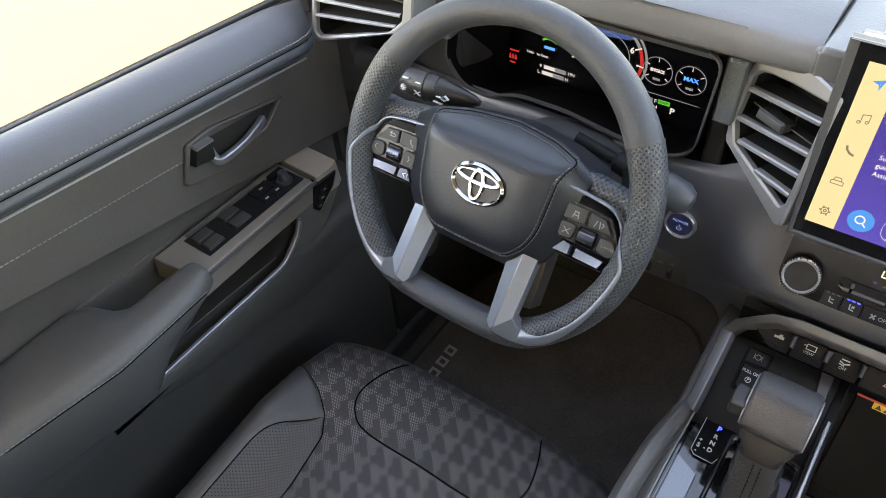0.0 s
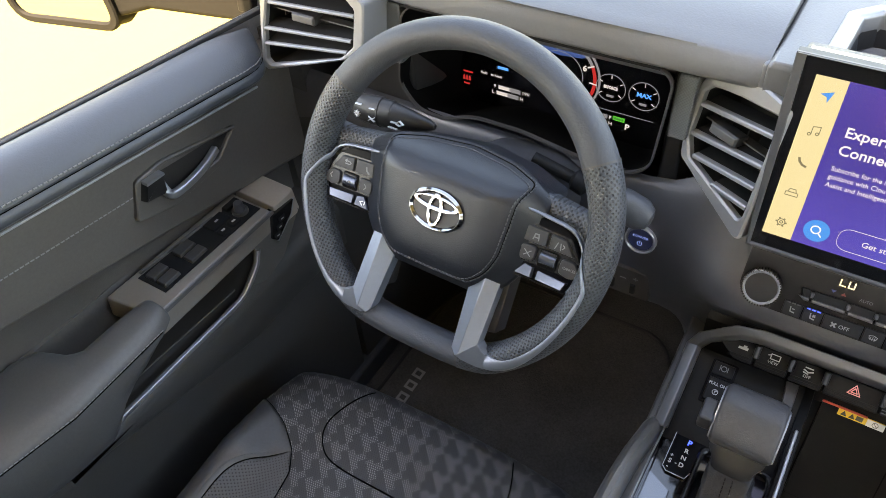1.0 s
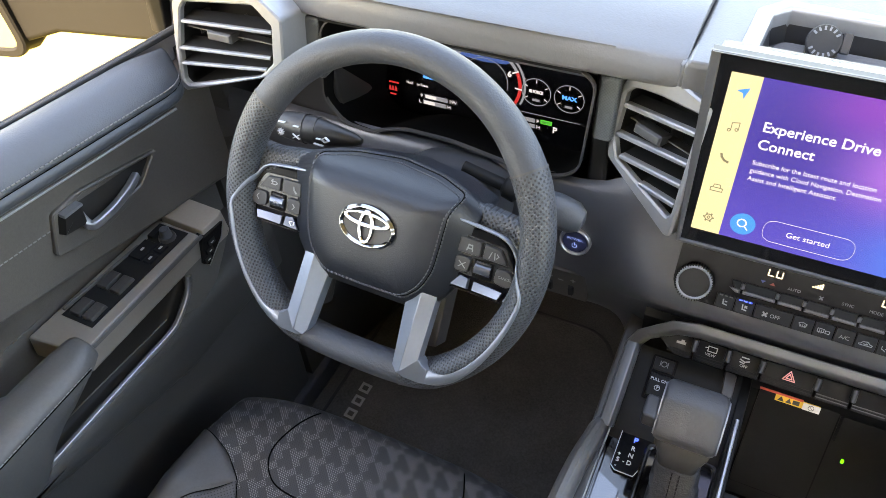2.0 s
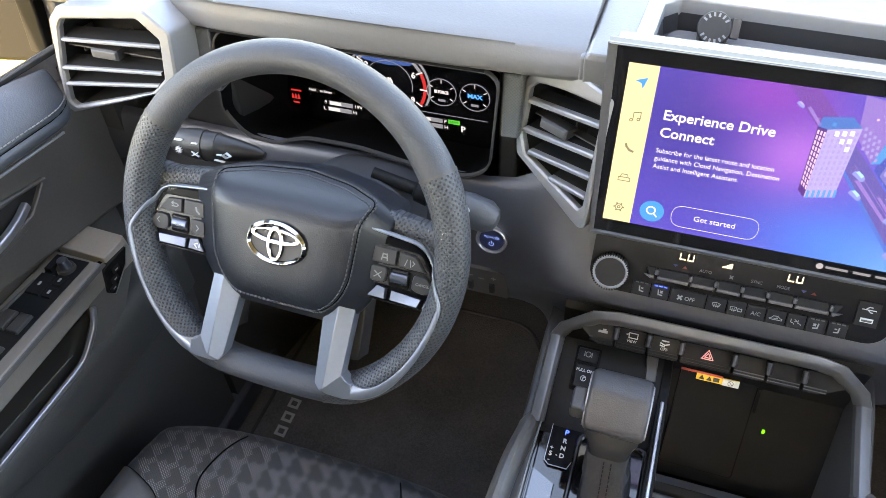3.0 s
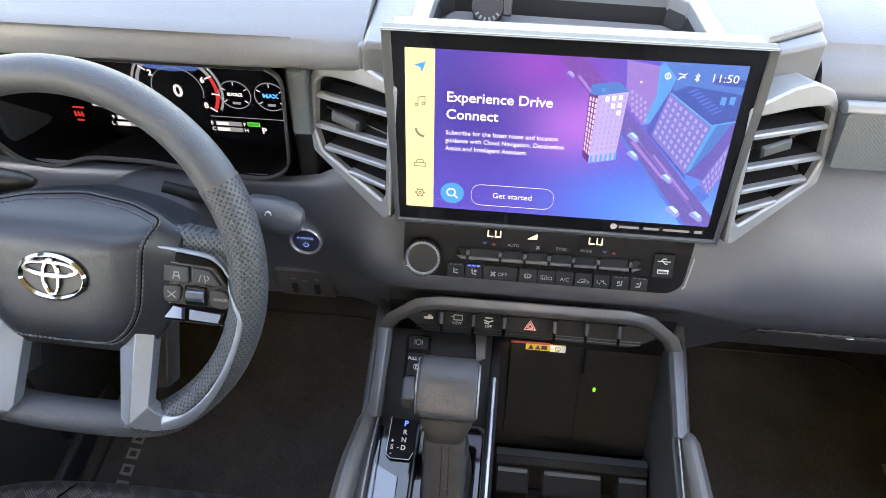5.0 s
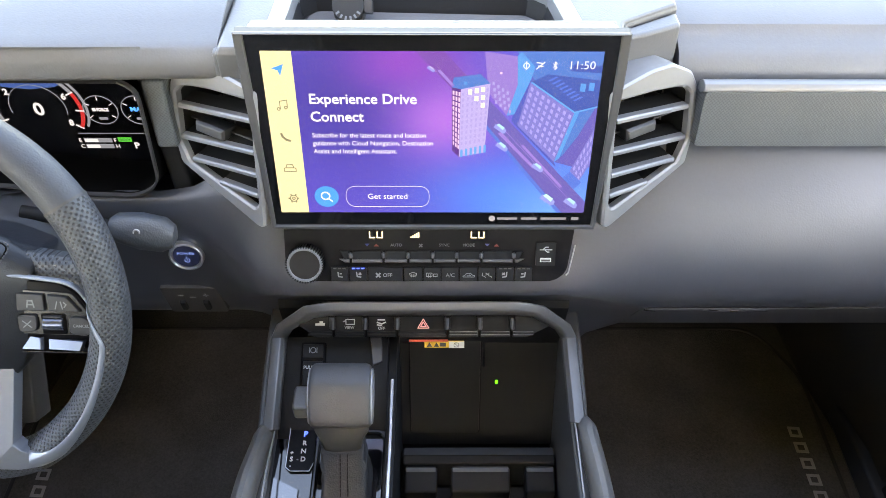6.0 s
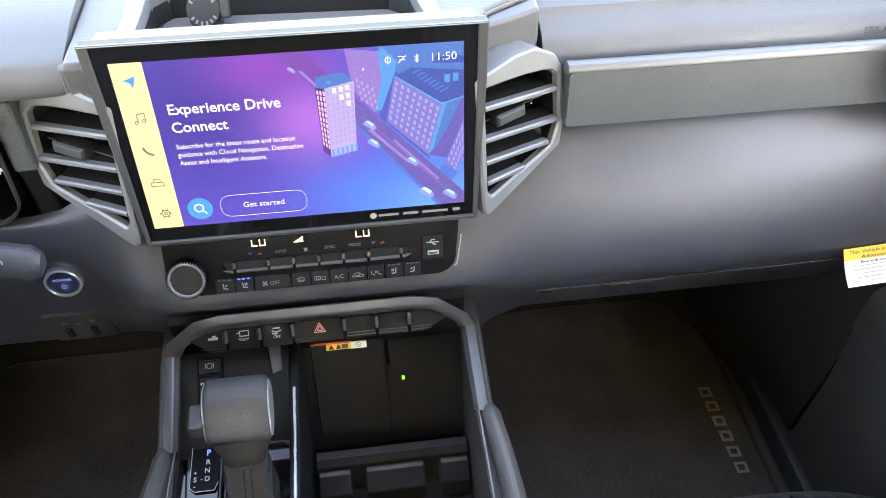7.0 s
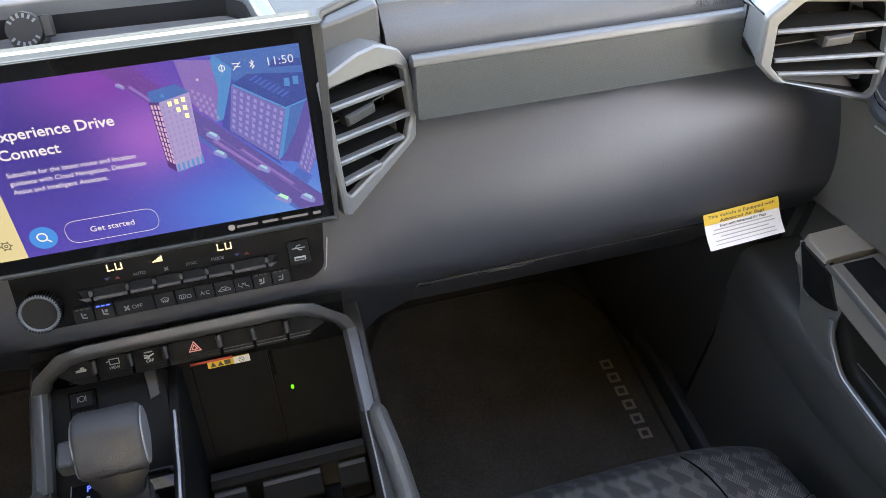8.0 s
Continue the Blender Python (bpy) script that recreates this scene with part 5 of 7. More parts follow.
# back wall, shifter plate, divider
part("back_wall", loft(B(), [[(x, 0.040, 0.34), (x, 0.005, 0.59), (x, 0.03, 0.63), (x, 0.06, 0.60), (x, 0.06, 0.34)] for x in (CLX + 0.005, CRX - 0.005)]), M_DARK, con)
PL = axes((-0.12, -0.112, 0.495), (1, 0, 0), (0, 0.895, 0.445))
part("front_plate", slab(B(), box2(-0.066, -0.006, 0.064, 0.118), PL, -0.03, 0.0), M_DARK, con, "black sloping shifter plate")
PL2 = axes((-0.12, -0.115, 0.4945), (1, 0, 0), (0, 1, 0.04))
part("rear_plate", slab(B(), box2(-0.066, -0.60, 0.064, 0.0), PL2, -0.03, 0.0), M_GLOSS, con, "glossy black shifter surround")
# added patch: the surround's bright window reflection, given its own shape
part("window_reflection", slab(B(), [(-0.0630, -0.046), (-0.0540, -0.050), (-0.0300, -0.062), (-0.0260, -0.30), (-0.0640, -0.30)], PL2, -0.004, 0.003, 0.002), M_REFLECT, con, "added mirror patch for a window reflection in the gloss beside the shifter")
part("divider", loft(B(), [[(-0.056, y, 0.33), (-0.044, y, 0.33), (-0.044, y, z), (-0.056, y, z)] for y, z in ((0.02, 0.525), (-0.03, 0.530), (-0.12, 0.520), (-0.7, 0.512))]), M_DARK, con, bevel=0.002)
part("divider_strip", loft(B(), [[(-0.0522, y, z), (-0.0472, y, z), (-0.0480, y, z + 0.0030), (-0.0514, y, z + 0.0030)] for y, z in ((-0.055, 0.5275), (-0.12, 0.520), (-0.7, 0.512))]), M_SATIN, con, "bright metal strip on the divider", bevel=0.001)
part("silver_fillet", slab(B(), [(0.0455, 0.082), (0.0585, 0.087), (0.057, 0.118), (0.0415, 0.118)], PL, -0.002, 0.004, 0.0015), M_FRAME, con, "grey fillet beside the divider")
# charging cubby
CH = axes((0.05, -0.007, 0.448), (1, 0, 0), (0, 0.403, 0.915))
cub = part("charging_bay", slab(B(), box2(-0.095, -0.10, 0.115, 0.13), CH, -0.02, 0.0), M_DARK, con, "black wireless charging bay")
part("pad_gap", slab(B(), rounded(box2(-0.0830, -0.0815, 0.0118, 0.0680), 0.006), CH, -0.002, 0.0008), M_GAP, cub)
part("charging_pad", slab(B(), rounded(box2(-0.0818, -0.0803, 0.0106, 0.0670), 0.005), CH, -0.002, 0.0026, 0.0008), M_DARK, cub, "dark rubber charging pad")
part("pad_slot", slab(B(), rounded(box2(0.0130, 0.025, 0.0160, 0.060), 0.001), CH, -0.001, 0.0016), M_GLOSS, cub)
part("charge_lamp", slab(B(), rounded(rect(0.0034, 0.0058, 0.0320, 0.0010), 0.001), CH, 0.0, 0.0012), G_LED, cub, "green lit charging lamp")
lab = part("warning_label", slab(B(), box2(-0.0625, 0.0555, -0.0118, 0.0650), CH, 0.002, 0.0045), M_YELLOW, cub, "small yellow and white warning label")
part("label_white", slab(B(), box2(-0.0310, 0.0553, -0.0114, 0.0645), CH, 0.0040, 0.0050), M_WHITE, lab)
part("label_sign", strokes(B(), [arc(-0.0215, 0.0600, 0.0032, 0, 360, 14), [(-0.024, 0.0625), (-0.019, 0.0575)]], 0.0007, CH, 0.0048, 0.0054), M_ICON_D, lab)
bm = B()
for x in (-0.056, -0.047):
    slab(bm, [(x - 0.0035, 0.0570), (x + 0.0035, 0.0570), (x, 0.0635)], CH, 0.0043, 0.0050)
slab(bm, box2(-0.0425, 0.0573, -0.0350, 0.0630), CH, 0.0043, 0.0050)
part("label_marks", bm, M_INK, lab)
# cup tray at the bay's foot
tr = part("bay_floor", slab(B(), box2(-0.046, -0.55, CRX - 0.004, -0.02), axes((0, 0, 0.345), (1, 0, 0), (0, 1, 0)), -0.02, 0.0), M_DARK, con)
bm = B()
loft(bm, [[(x, -0.062, 0.365), (x, -0.070, 0.386), (x, -0.082, 0.392), (x, -0.092, 0.388), (x, -0.105, 0.350), (x, -0.06, 0.346)] for x in (-0.040, 0.158)])
bar = part("tray_bar", bm, M_DARK, con, "dark ribbed tray bar", bevel=0.002)
part("bar_edge", loft(B(), [[(x, -0.0690, 0.3870), (x, -0.0760, 0.3915), (x, -0.0830, 0.3935), (x, -0.0800, 0.3880)] for x in (-0.039, 0.157)]), M_FRAME, bar, "paler tray bar edge")
for x0, x1 in ((-0.038, 0.004), (0.022, 0.098), (0.118, 0.156)):
    bm = B()
    loft(bm, [[(x, -0.094, 0.383), (x, -0.100, 0.388), (x, -0.128, 0.380), (x, -0.132, 0.350), (x, -0.096, 0.350)] for x in (x0, x1)])
    fing = part("tray_finger", bm, M_BTN, con, bevel=0.003)
    part("finger_edge", loft(B(), [[(x, -0.0965, 0.3880), (x, -0.1000, 0.3905), (x, -0.1045, 0.3890), (x, -0.1000, 0.3860)] for x in (x0 + 0.002, x1 - 0.002)]), M_FRAME, fing, "paler finger edge")
block("tray_wall", (-0.044, -0.175, 0.345), (0.160, -0.160, 0.372), M_DARK, con, bevel=0.003)
# drive mode switch row under the arch
SWF = axes((-0.0125, -0.016, 0.585), (1, 0, 0), (0, 0.6, 0.8))
SWX = [-0.1500, -0.1061, -0.0680, -0.0306, 0.0285, 0.0659, 0.1040, 0.1500]
for i, (a, b) in enumerate(zip(SWX, SWX[1:])):
    p = box2(a + 0.0005, -0.0165, b - 0.0005, 0.0120)
    if i == 0:
        p = [(a + 0.022, -0.0165), (b - 0.0005, -0.0165), (b - 0.0005, 0.0120), (a + 0.012, 0.0120), (a, 0.0)]
    if i == 6:
        p = [(a + 0.0005, -0.0165), (b - 0.028, -0.0165), (b, -0.003), (b - 0.012, 0.0120), (a + 0.0005, 0.0120)]
    k = part("mode_switch", slab(B(), p, SWF, -0.012, 0.0, 0.0012), M_BTN, con, "dark grey console switch", bevel=0.0007)
    bm = B()
    for j in range(2):
        slab(bm, box2(a + 0.014 if i == 0 else a + 0.002, -0.0125 + 0.0035 * j, b - (0.02 if i == 6 else 0.002), -0.0115 + 0.0035 * j), SWF, -0.001, 0.0012)
    part("switch_ridge", bm, M_FRAME if i > 3 else M_BTN, k)
    c = (a + b) / 2
    if i == 0:
        part("truck_symbol", slab(slab(B(), [(c + 0.001, -0.001), (c + 0.012, -0.001), (c + 0.012, 0.0022), (c + 0.001, 0.0016)], SWF, 0, 0.0005), box2(c + 0.006, 0.002, c + 0.0100, 0.0042), SWF, 0, 0.0005), M_ICON, k)
    elif i == 1:
        part("camera_symbol", strokes(B(), [[(c - 0.004, 0.0005), (c - 0.004, 0.0065), (c + 0.006, 0.0065), (c + 0.006, 0.0005), (c - 0.004, 0.0005)], [(c - 0.004, 0.005), (c - 0.007, 0.004)]], 0.0010, SWF, 0, 0.0005), M_ICON, k)
        text("word", "VIEW", 0.0034, SWF @ Matrix.Translation((c, -0.0050, 0)), M_ICON, k, 0.0004, align="CENTER")
    elif i == 2:
        part("skid_symbol", strokes(B(), [[(c - 0.004, 0.006), (c + 0.004, 0.006)], [(c - 0.005, 0.003), (c, 0.001), (c + 0.005, 0.003)], [(c - 0.005, 0.0), (c, -0.001)]], 0.0014, SWF, 0, 0.0005), M_ICON, k)
        text("word", "OFF", 0.0034, SWF @ Matrix.Translation((c, -0.0058, 0)), M_ICON, k, 0.0004, align="CENTER")
    elif i == 3:
        part("hazard_symbol", strokes(B(), [[(-0.0065, -0.004), (0.0065, -0.004), (0, 0.0070), (-0.0065, -0.004)], [(-0.0032, -0.002), (0.0032, -0.002), (0, 0.0034), (-0.0032, -0.002)]], 0.0010, SWF, 0, 0.0006), surface("hazard_red", (0.75, 0.30, 0.28), 0.5), k, "pink-red warning triangle")
    if i:
        bm = B()
        loft(bm, [[SWF @ Vector((a + 0.0034 * math.cos(t), y, 0.006 + 0.0038 * math.sin(t))) for t in [math.tau * j / 12 for j in range(12)]] for y in (-0.004, 0.0115)])
        part("pin", bm, M_PIN, con, "rounded black pin between switches", bevel=0.001)
part("red_strip", slab(B(), box2(-0.0822, 0.0652, -0.0320, 0.0678), CH, 0.002, 0.0062), M_RED, cub, "thin red strip")
# parking brake switch
EB = PL @ Matrix.Translation((-0.0255, 0.0095, 0))
eb = part("brake_switch", slab(B(), rounded(box2(-0.016, 0.045, 0.015, 0.102), 0.003), EB, -0.002, 0.004, 0.001), M_PODB, con, "black parking brake switch block", bevel=0.0008)
part("hold_key", slab(B(), box2(-0.013, 0.082, 0.012, 0.099), EB, 0.003, 0.0058, 0.001), M_BTN, eb)
part("hold_symbol", strokes(B(), [arc(-0.0005, 0.0915, 0.0032, 0, 360, 12), [(-0.005, 0.0945), (-0.005, 0.0885)], [(0.004, 0.0945), (0.004, 0.0885)]], 0.0008, EB, 0.0056, 0.0063), M_ICON_D, eb)
part("pull_key", slab(B(), box2(-0.013, 0.048, 0.012, 0.079), EB, 0.003, 0.0075, 0.002), M_BTN, eb)
text("word", "PULL ON", 0.0036, EB @ Matrix.Translation((-0.0005, 0.0690, 0.0075)), M_ICON, eb, 0.0004, align="CENTER", width=0.0205, bold=0.0001)
part("park_symbol", strokes(B(), [arc(-0.0005, 0.0610, 0.0032, 0, 360, 12), [(-0.001, 0.0592), (-0.001, 0.0628), (0.001, 0.0622), (-0.001, 0.061)]], 0.0007, EB, 0.0070, 0.0080), M_ICON, eb)

# ---- gear shifter ----
sh = thing("gear_shifter", (-0.10, -0.17, 0.495), "leather-wrapped gear shifter with a stitched boot", "gear shifter")
GP = PL2 @ Matrix.Translation((-0.0415, 0.0, 0.0))
gate = part("gate_plate", slab(B(), [(-0.0080, -0.0370), (-0.0020, -0.0420), (0.0200, -0.0420), (0.0290, -0.0200), (0.0290, 0.0255), (-0.0080, 0.0255)], GP, 0.0, 0.0035, 0.0006), M_PODB, sh, "glossy black gear gate with lit letters")
part("gate_line", strokes(B(), [[(-0.0075, -0.0365), (-0.0018, -0.0415), (0.0198, -0.0415), (0.0287, -0.0198)], [(-0.0075, 0.0250), (0.028, 0.0250)], [(-0.0075, 0.0250), (-0.0075, -0.0365)]], 0.0007, GP, 0.003, 0.0042), M_SATIN, gate)
for s, x, y, mt in (("P", 0.0110, 0.0010, G_BLUE), ("R", 0.0110, -0.0098, M_LET), ("N", 0.0108, -0.0198, M_LET), ("D", 0.0112, -0.0296, M_LET), ("S", -0.0022, -0.0296, M_LET), ("-", 0.0050, -0.0290, M_LET), ("+", -0.0024, -0.0215, M_LET), ("-", -0.0024, -0.0370, M_LET)):
    text("gate_letter", s, 0.0068 if s == "P" else 0.0056 if s.isalpha() else 0.0046, GP @ Matrix.Translation((x, y, 0.0035)), mt, gate, 0.0004, align="CENTER", bold=0.0002)
# the head: a rounded wedge, its top facing the rear
KX, KW = -0.1000, 0.0330
prof = [(-0.0865, 0.590), (-0.0855, 0.606), (-0.0905, 0.6135), (-0.100, 0.6160), (-0.112, 0.6150), (-0.1215, 0.6105), (-0.1355, 0.5970), (-0.1450, 0.5850), (-0.1462, 0.5750), (-0.1405, 0.5680), (-0.126, 0.566), (-0.104, 0.572)]
line = smooth_line([(0, y, z) for y, z in prof + prof[:1]], 4)[:-1]
cy, cz = -0.118, 0.585
rows = []
for x, k in ((-KW, 0.87), (-KW + 0.0012, 0.93), (-KW + 0.0035, 0.975), (-KW + 0.007, 1.0), (KW - 0.007, 1.0), (KW - 0.0035, 0.975), (KW - 0.0012, 0.93), (KW, 0.87)):
    rows.append([(KX + x, cy + (p.y - cy) * k, cz + (p.z - cz) * k) for p in line])
head = part("head", loft(B(), rows), M_HEADL, sh, "grained grey-black leather shifter head", sharp=50)
for s in (-1, 1):
    rows = [[(KX + s * (KW + d), cy + (p.y - cy) * k, cz + (p.z - cz) * k) for p in line] for d, k in ((-0.001, 0.88), (0.0016, 0.84))]
    part("side_plate", loft(B(), rows), M_SILVER, head, "satin silver side plate", sharp=50)
block("release_button", (KX - KW - 0.017, -0.138, 0.578), (KX - KW - 0.001, -0.108, 0.600), M_HEADL, head, "grey release button", bevel=0.004)
rows = []
for y, z, w, d in ((-0.124, 0.576, 0.0325, 0.018), (-0.131, 0.566, 0.0300, 0.019), (-0.137, 0.5565, 0.0240, 0.0175), (-0.139, 0.5530, 0.0230, 0.0170), (-0.143, 0.538, 0.0215, 0.0160)):
    rows.append([(KX + w * sx, y + d * sy, z + 0.3 * d * sy) for sx, sy in rounded([(-1, -1), (1, -1), (1, 1), (-1, 1)], 0.6)])
part("neck", loft(B(), rows), M_NECK, sh, "dark satin collar under the head")
rows = []
for i in range(13):
    t = i / 12
    w, d = 0.0235 + 0.0035 * t ** 1.4, 0.013 + 0.040 * t ** 1.3
    y, z = -0.144 - 0.054 * t, 0.546 - 0.052 * t
    w += 0.0016 * math.sin(i * 2.6)
    rows.append([(KX + 0.006 * t + w * sx, y + d * sy, z + 0.25 * d * sy) for sx, sy in rounded([(-1, -1), (1, -1), (1, 1), (-1, 1)], 0.55)])
boot = part("boot", loft(B(), rows), M_BOOT, sh, "creased black leather boot", sharp=60)
bm = B()
for dx in (-0.004, 0.004):
    stitches(bm, [(KX + dx + 0.002, -0.160, 0.5420), (KX + dx + 0.004, -0.205, 0.5170), (KX + dx + 0.006, -0.252, 0.4960)], 0.0045)
part("stitching", bm, M_GAP, boot)
part("boot_frame", ring(B(), rounded(box2(-0.030, -0.165, 0.055, 0.010), 0.012), rounded(box2(-0.024, -0.159, 0.049, 0.004), 0.010), PL2 @ Matrix.Translation((0.012, 0, 0)), 0.0, 0.006, 0.002), M_POD, sh, "glossy black boot frame")
part("small_key", slab(B(), rounded(box2(0.043, -0.085, 0.056, -0.052), 0.002), PL2, -0.001, 0.004, 0.001), M_BTN, con, "small black console key")

# ---- steering column, switches and stalks ----
WC = (-0.4400, -0.1727, 0.8090)
WM = axes(WC, (1, 0, 0), (0, 0.479, 0.878)) @ Matrix.Rotation(radians(-1.3), 4, "Z")
col = thing("steering_column", (-0.446, 0.0, 0.70), "dark grey steering column shroud behind the wheel", "steering column")
rows = []
for d, w, h, dy in ((-0.062, 0.050, 0.044, -0.010), (-0.075, 0.056, 0.048, -0.013), (-0.14, 0.060, 0.050, -0.014), (-0.26, 0.066, 0.048, -0.010)):
    rows.append([WM @ Vector((w * x, dy + h * y, d)) for x, y in rounded([(-1, -0.9), (1, -0.9), (1, 0.75), (0.55, 1), (-0.55, 1), (-1, 0.75)], 0.35)])
part("shroud", loft(B(), rows), M_DRIVER, col)
st = thing("light_stalk", (-0.60, -0.04, 0.77), "black light and indicator stalk with white symbols", "stalk")
rows = []
SK = axes((-0.5780, -0.070, 0.8085), (0.995, 0.02, 0.02), (0, 0.30, 0.95)) @ Matrix.Scale(0.82, 4)
for x, h, d in ((-0.062, 0.010, 0.008), (-0.055, 0.0185, 0.013), (-0.030, 0.0215, 0.016), (0.012, 0.0195, 0.016), (0.045, 0.014, 0.012), (0.068, 0.009, 0.008), (0.078, 0.004, 0.004)):
    rows.append([SK @ Vector((x, h * math.sin(t), d * math.cos(t) - 0.012)) for t in [math.tau * j / 20 for j in range(20)]])
part("lever", loft(B(), rows), M_STALK, st)
bm = B()
for x0, x1, h in ((-0.024, -0.010, 0.0220), (-0.004, 0.010, 0.0208)):
    loft(bm, [[SK @ Vector((x, h * math.sin(t), h * 0.78 * math.cos(t) - 0.012)) for t in [math.tau * j / 20 for j in range(20)]] for x in (x0, x1)])
part("turning_collar", bm, M_STALK, st, "grey turning collars")
for ln in ([(-0.049, 0.010), (-0.036, 0.010)], [(-0.022, -0.004), (-0.012, -0.010)], [(-0.022, -0.010), (-0.012, -0.004)], [(-0.021, 0.008), (-0.013, 0.008)], [(0.016, -0.003), (0.022, -0.003)],
           [(0.024, -0.003), (0.030, 0.001), (0.036, -0.003), (0.030, -0.006), (0.024, -0.003)], [(0.012, -0.011), (0.026, -0.012)]):
    part("symbol", strokes(B(), [ln], 0.0013, SK, 0.0025, 0.0066), M_LET, st)
bm = strokes(B(), [arc(-0.043, -0.005, 0.0020, 0, 360, 12)], 0.0014, SK, 0.002, 0.0055)
for i in range(8):
    a = radians(45 * i)
    strokes(bm, [[(-0.043 + 0.0032 * math.cos(a), -0.005 + 0.0032 * math.sin(a)), (-0.043 + 0.0048 * math.cos(a), -0.005 + 0.0048 * math.sin(a))]], 0.0008, SK, 0.002, 0.0055)
part("lamp_symbol", bm, M_LET, st)
st = thing("wiper_stalk", (-0.31, -0.01, 0.74), "grey rounded wiper stalk end behind the wheel", "stalk")
SW = axes((-0.306, -0.012, 0.740), (0.97, 0.0, -0.24), (0, 0.30, 0.95))
rows = []
for x, h, d in ((-0.026, 0.009, 0.008), (-0.018, 0.0165, 0.013), (0.005, 0.0205, 0.016), (0.028, 0.0195, 0.015), (0.038, 0.013, 0.010), (0.041, 0.004, 0.004)):
    rows.append([SW @ Vector((x, h * math.sin(t), d * math.cos(t))) for t in [math.tau * j / 20 for j in range(20)]])
part("lever", loft(B(), rows), M_BELT, st, "grey rounded lever end")
rows = [[SW @ Vector((x, h * math.sin(t), h * math.cos(t))) for t in [math.tau * j / 16 for j in range(16)]] for x, h in ((-0.11, 0.007), (-0.060, 0.0075), (-0.056, 0.013), (-0.042, 0.014), (-0.038, 0.008), (-0.020, 0.008))]
part("stem", loft(B(), rows), M_DARK, st, "black stalk stem")
part("symbol", strokes(B(), [arc(0.004, 0.006, 0.003, 0, 200, 8)], 0.0012, SW, 0.013, 0.0160), M_ICON, st)
pw = thing("power_button", (-0.289, 0.05, 0.64), "round black power button with a silver ring", "push button")
PB = axes((-0.289, 0.046, 0.6435), (1, 0.0, 0), (0, 0.12, 1))
part("ring", ring(B(), oval(0.0202, 0.0202, n=40), oval(0.0168, 0.0168, n=40), PB, -0.012, 0.010, 0.0012), M_SATIN, pw, "bright ring")
face = part("cap", slab(B(), oval(0.0166, 0.0166, n=40), PB, -0.01, 0.0075, 0.001), surface("navy_button", (0.020, 0.026, 0.070), 0.3), pw, "dark navy button face")
G_PALE = glow("lit_pale_blue", (0.12, 0.20, 0.50), 0.085)
text("word", "POWER", 0.0038, PB @ Matrix.Translation((0, 0.0025, 0.0075)), G_PALE, face, 0.0003, align="CENTER", width=0.020)
part("power_symbol", strokes(B(), [arc(0, -0.0055, 0.0030, 130, 410, 14), [(0, -0.0055), (0, -0.0010)]], 0.0007, PB, 0.0070, 0.0080), G_PALE, face)
ds = thing("dimmer_panel", (-0.31, 0.06, 0.54), "black dash switch panel with two thumb wheels", "switch panel")
DP = axes((-0.308, 0.0615, 0.540), (1, 0, 0), (0, -0.16, 1))
part("plate", slab(B(), rounded(rect(0.075, 0.062), 0.004), DP, -0.01, 0.0035, 0.001), M_BLACK, ds)
for x in (-0.016, 0.014):
    part("thumb_wheel", slab(B(), rounded(rect(0.010, 0.022, x, -0.010), 0.003), DP, 0.0, 0.007, 0.002), M_BTN, ds)
part("symbols", strokes(B(), [[(-0.018, 0.012), (-0.012, 0.012)], [(0.014, 0.013), (0.020, 0.013)], [(0.017, 0.010), (0.017, 0.016)], [(-0.004, 0.008), (0.003, 0.008)]], 0.0013, DP, 0.003, 0.0042), M_ICON_D, ds)

# ---- steering wheel ----
wh = thing("steering_wheel", WC, "black leather steering wheel with silver lower spokes and a chrome emblem", "steering wheel")
RR, RD = 0.1684, -0.019


def rim_at(a, r=RR):
    x, y = r * math.cos(a), r * math.sin(a)
    flatv = -0.1560 - (RR - r) * -0.9
    if y < flatv + 0.016:
        t = (flatv + 0.016 - y)
        y = flatv + 0.016 - 0.016 * (1 - math.exp(-t / 0.016))
    return Vector((x, y))


def rim_piece(name, a0, a1, mat, grow=0.0, label=""):
    n = max(4, int(abs(a1 - a0) / 3))
    bm = B()
    uv = bm.loops.layers.uv.verify()
    rows, arcs = [], [0.0]
    for i in range(n + 1):
        a = radians(a0 + (a1 - a0) * i / n)
        c = rim_at(a)
        t = (rim_at(a + 0.01) - rim_at(a - 0.01)).normalized()
        o = Vector((t.y, -t.x))
        bulge = 1 + 0.10 * math.exp(-((math.degrees(a) % 360 - 32) / 14) ** 2) + 0.10 * math.exp(-((math.degrees(a) % 360 - 148) / 14) ** 2)
        row = []
        for j in range(20):
            p = math.tau * j / 20
            q = c + o * (0.0160 + grow) * math.cos(p) * bulge
            row.append(WM @ Vector((q.x, q.y, RD + (0.0185 + grow) * math.sin(p))))
        rows.append(row)
        if i:
            arcs.append(arcs[-1] + (c - last).length)
        last = c
    vs = [[bm.verts.new(p) for p in r] for r in rows]
    for i in range(n):
        for j in range(20):
            f = bm.faces.new((vs[i][j], vs[i][(j + 1) % 20], vs[i + 1][(j + 1) % 20], vs[i + 1][j]))
            for lp, (ii, jj) in zip(f.loops, ((i, j), (i, j + 1), (i + 1, j + 1), (i + 1, j))):
                lp[uv].uv = (arcs[ii], jj * 0.0055)
    return part(name, bm, mat, wh, label)


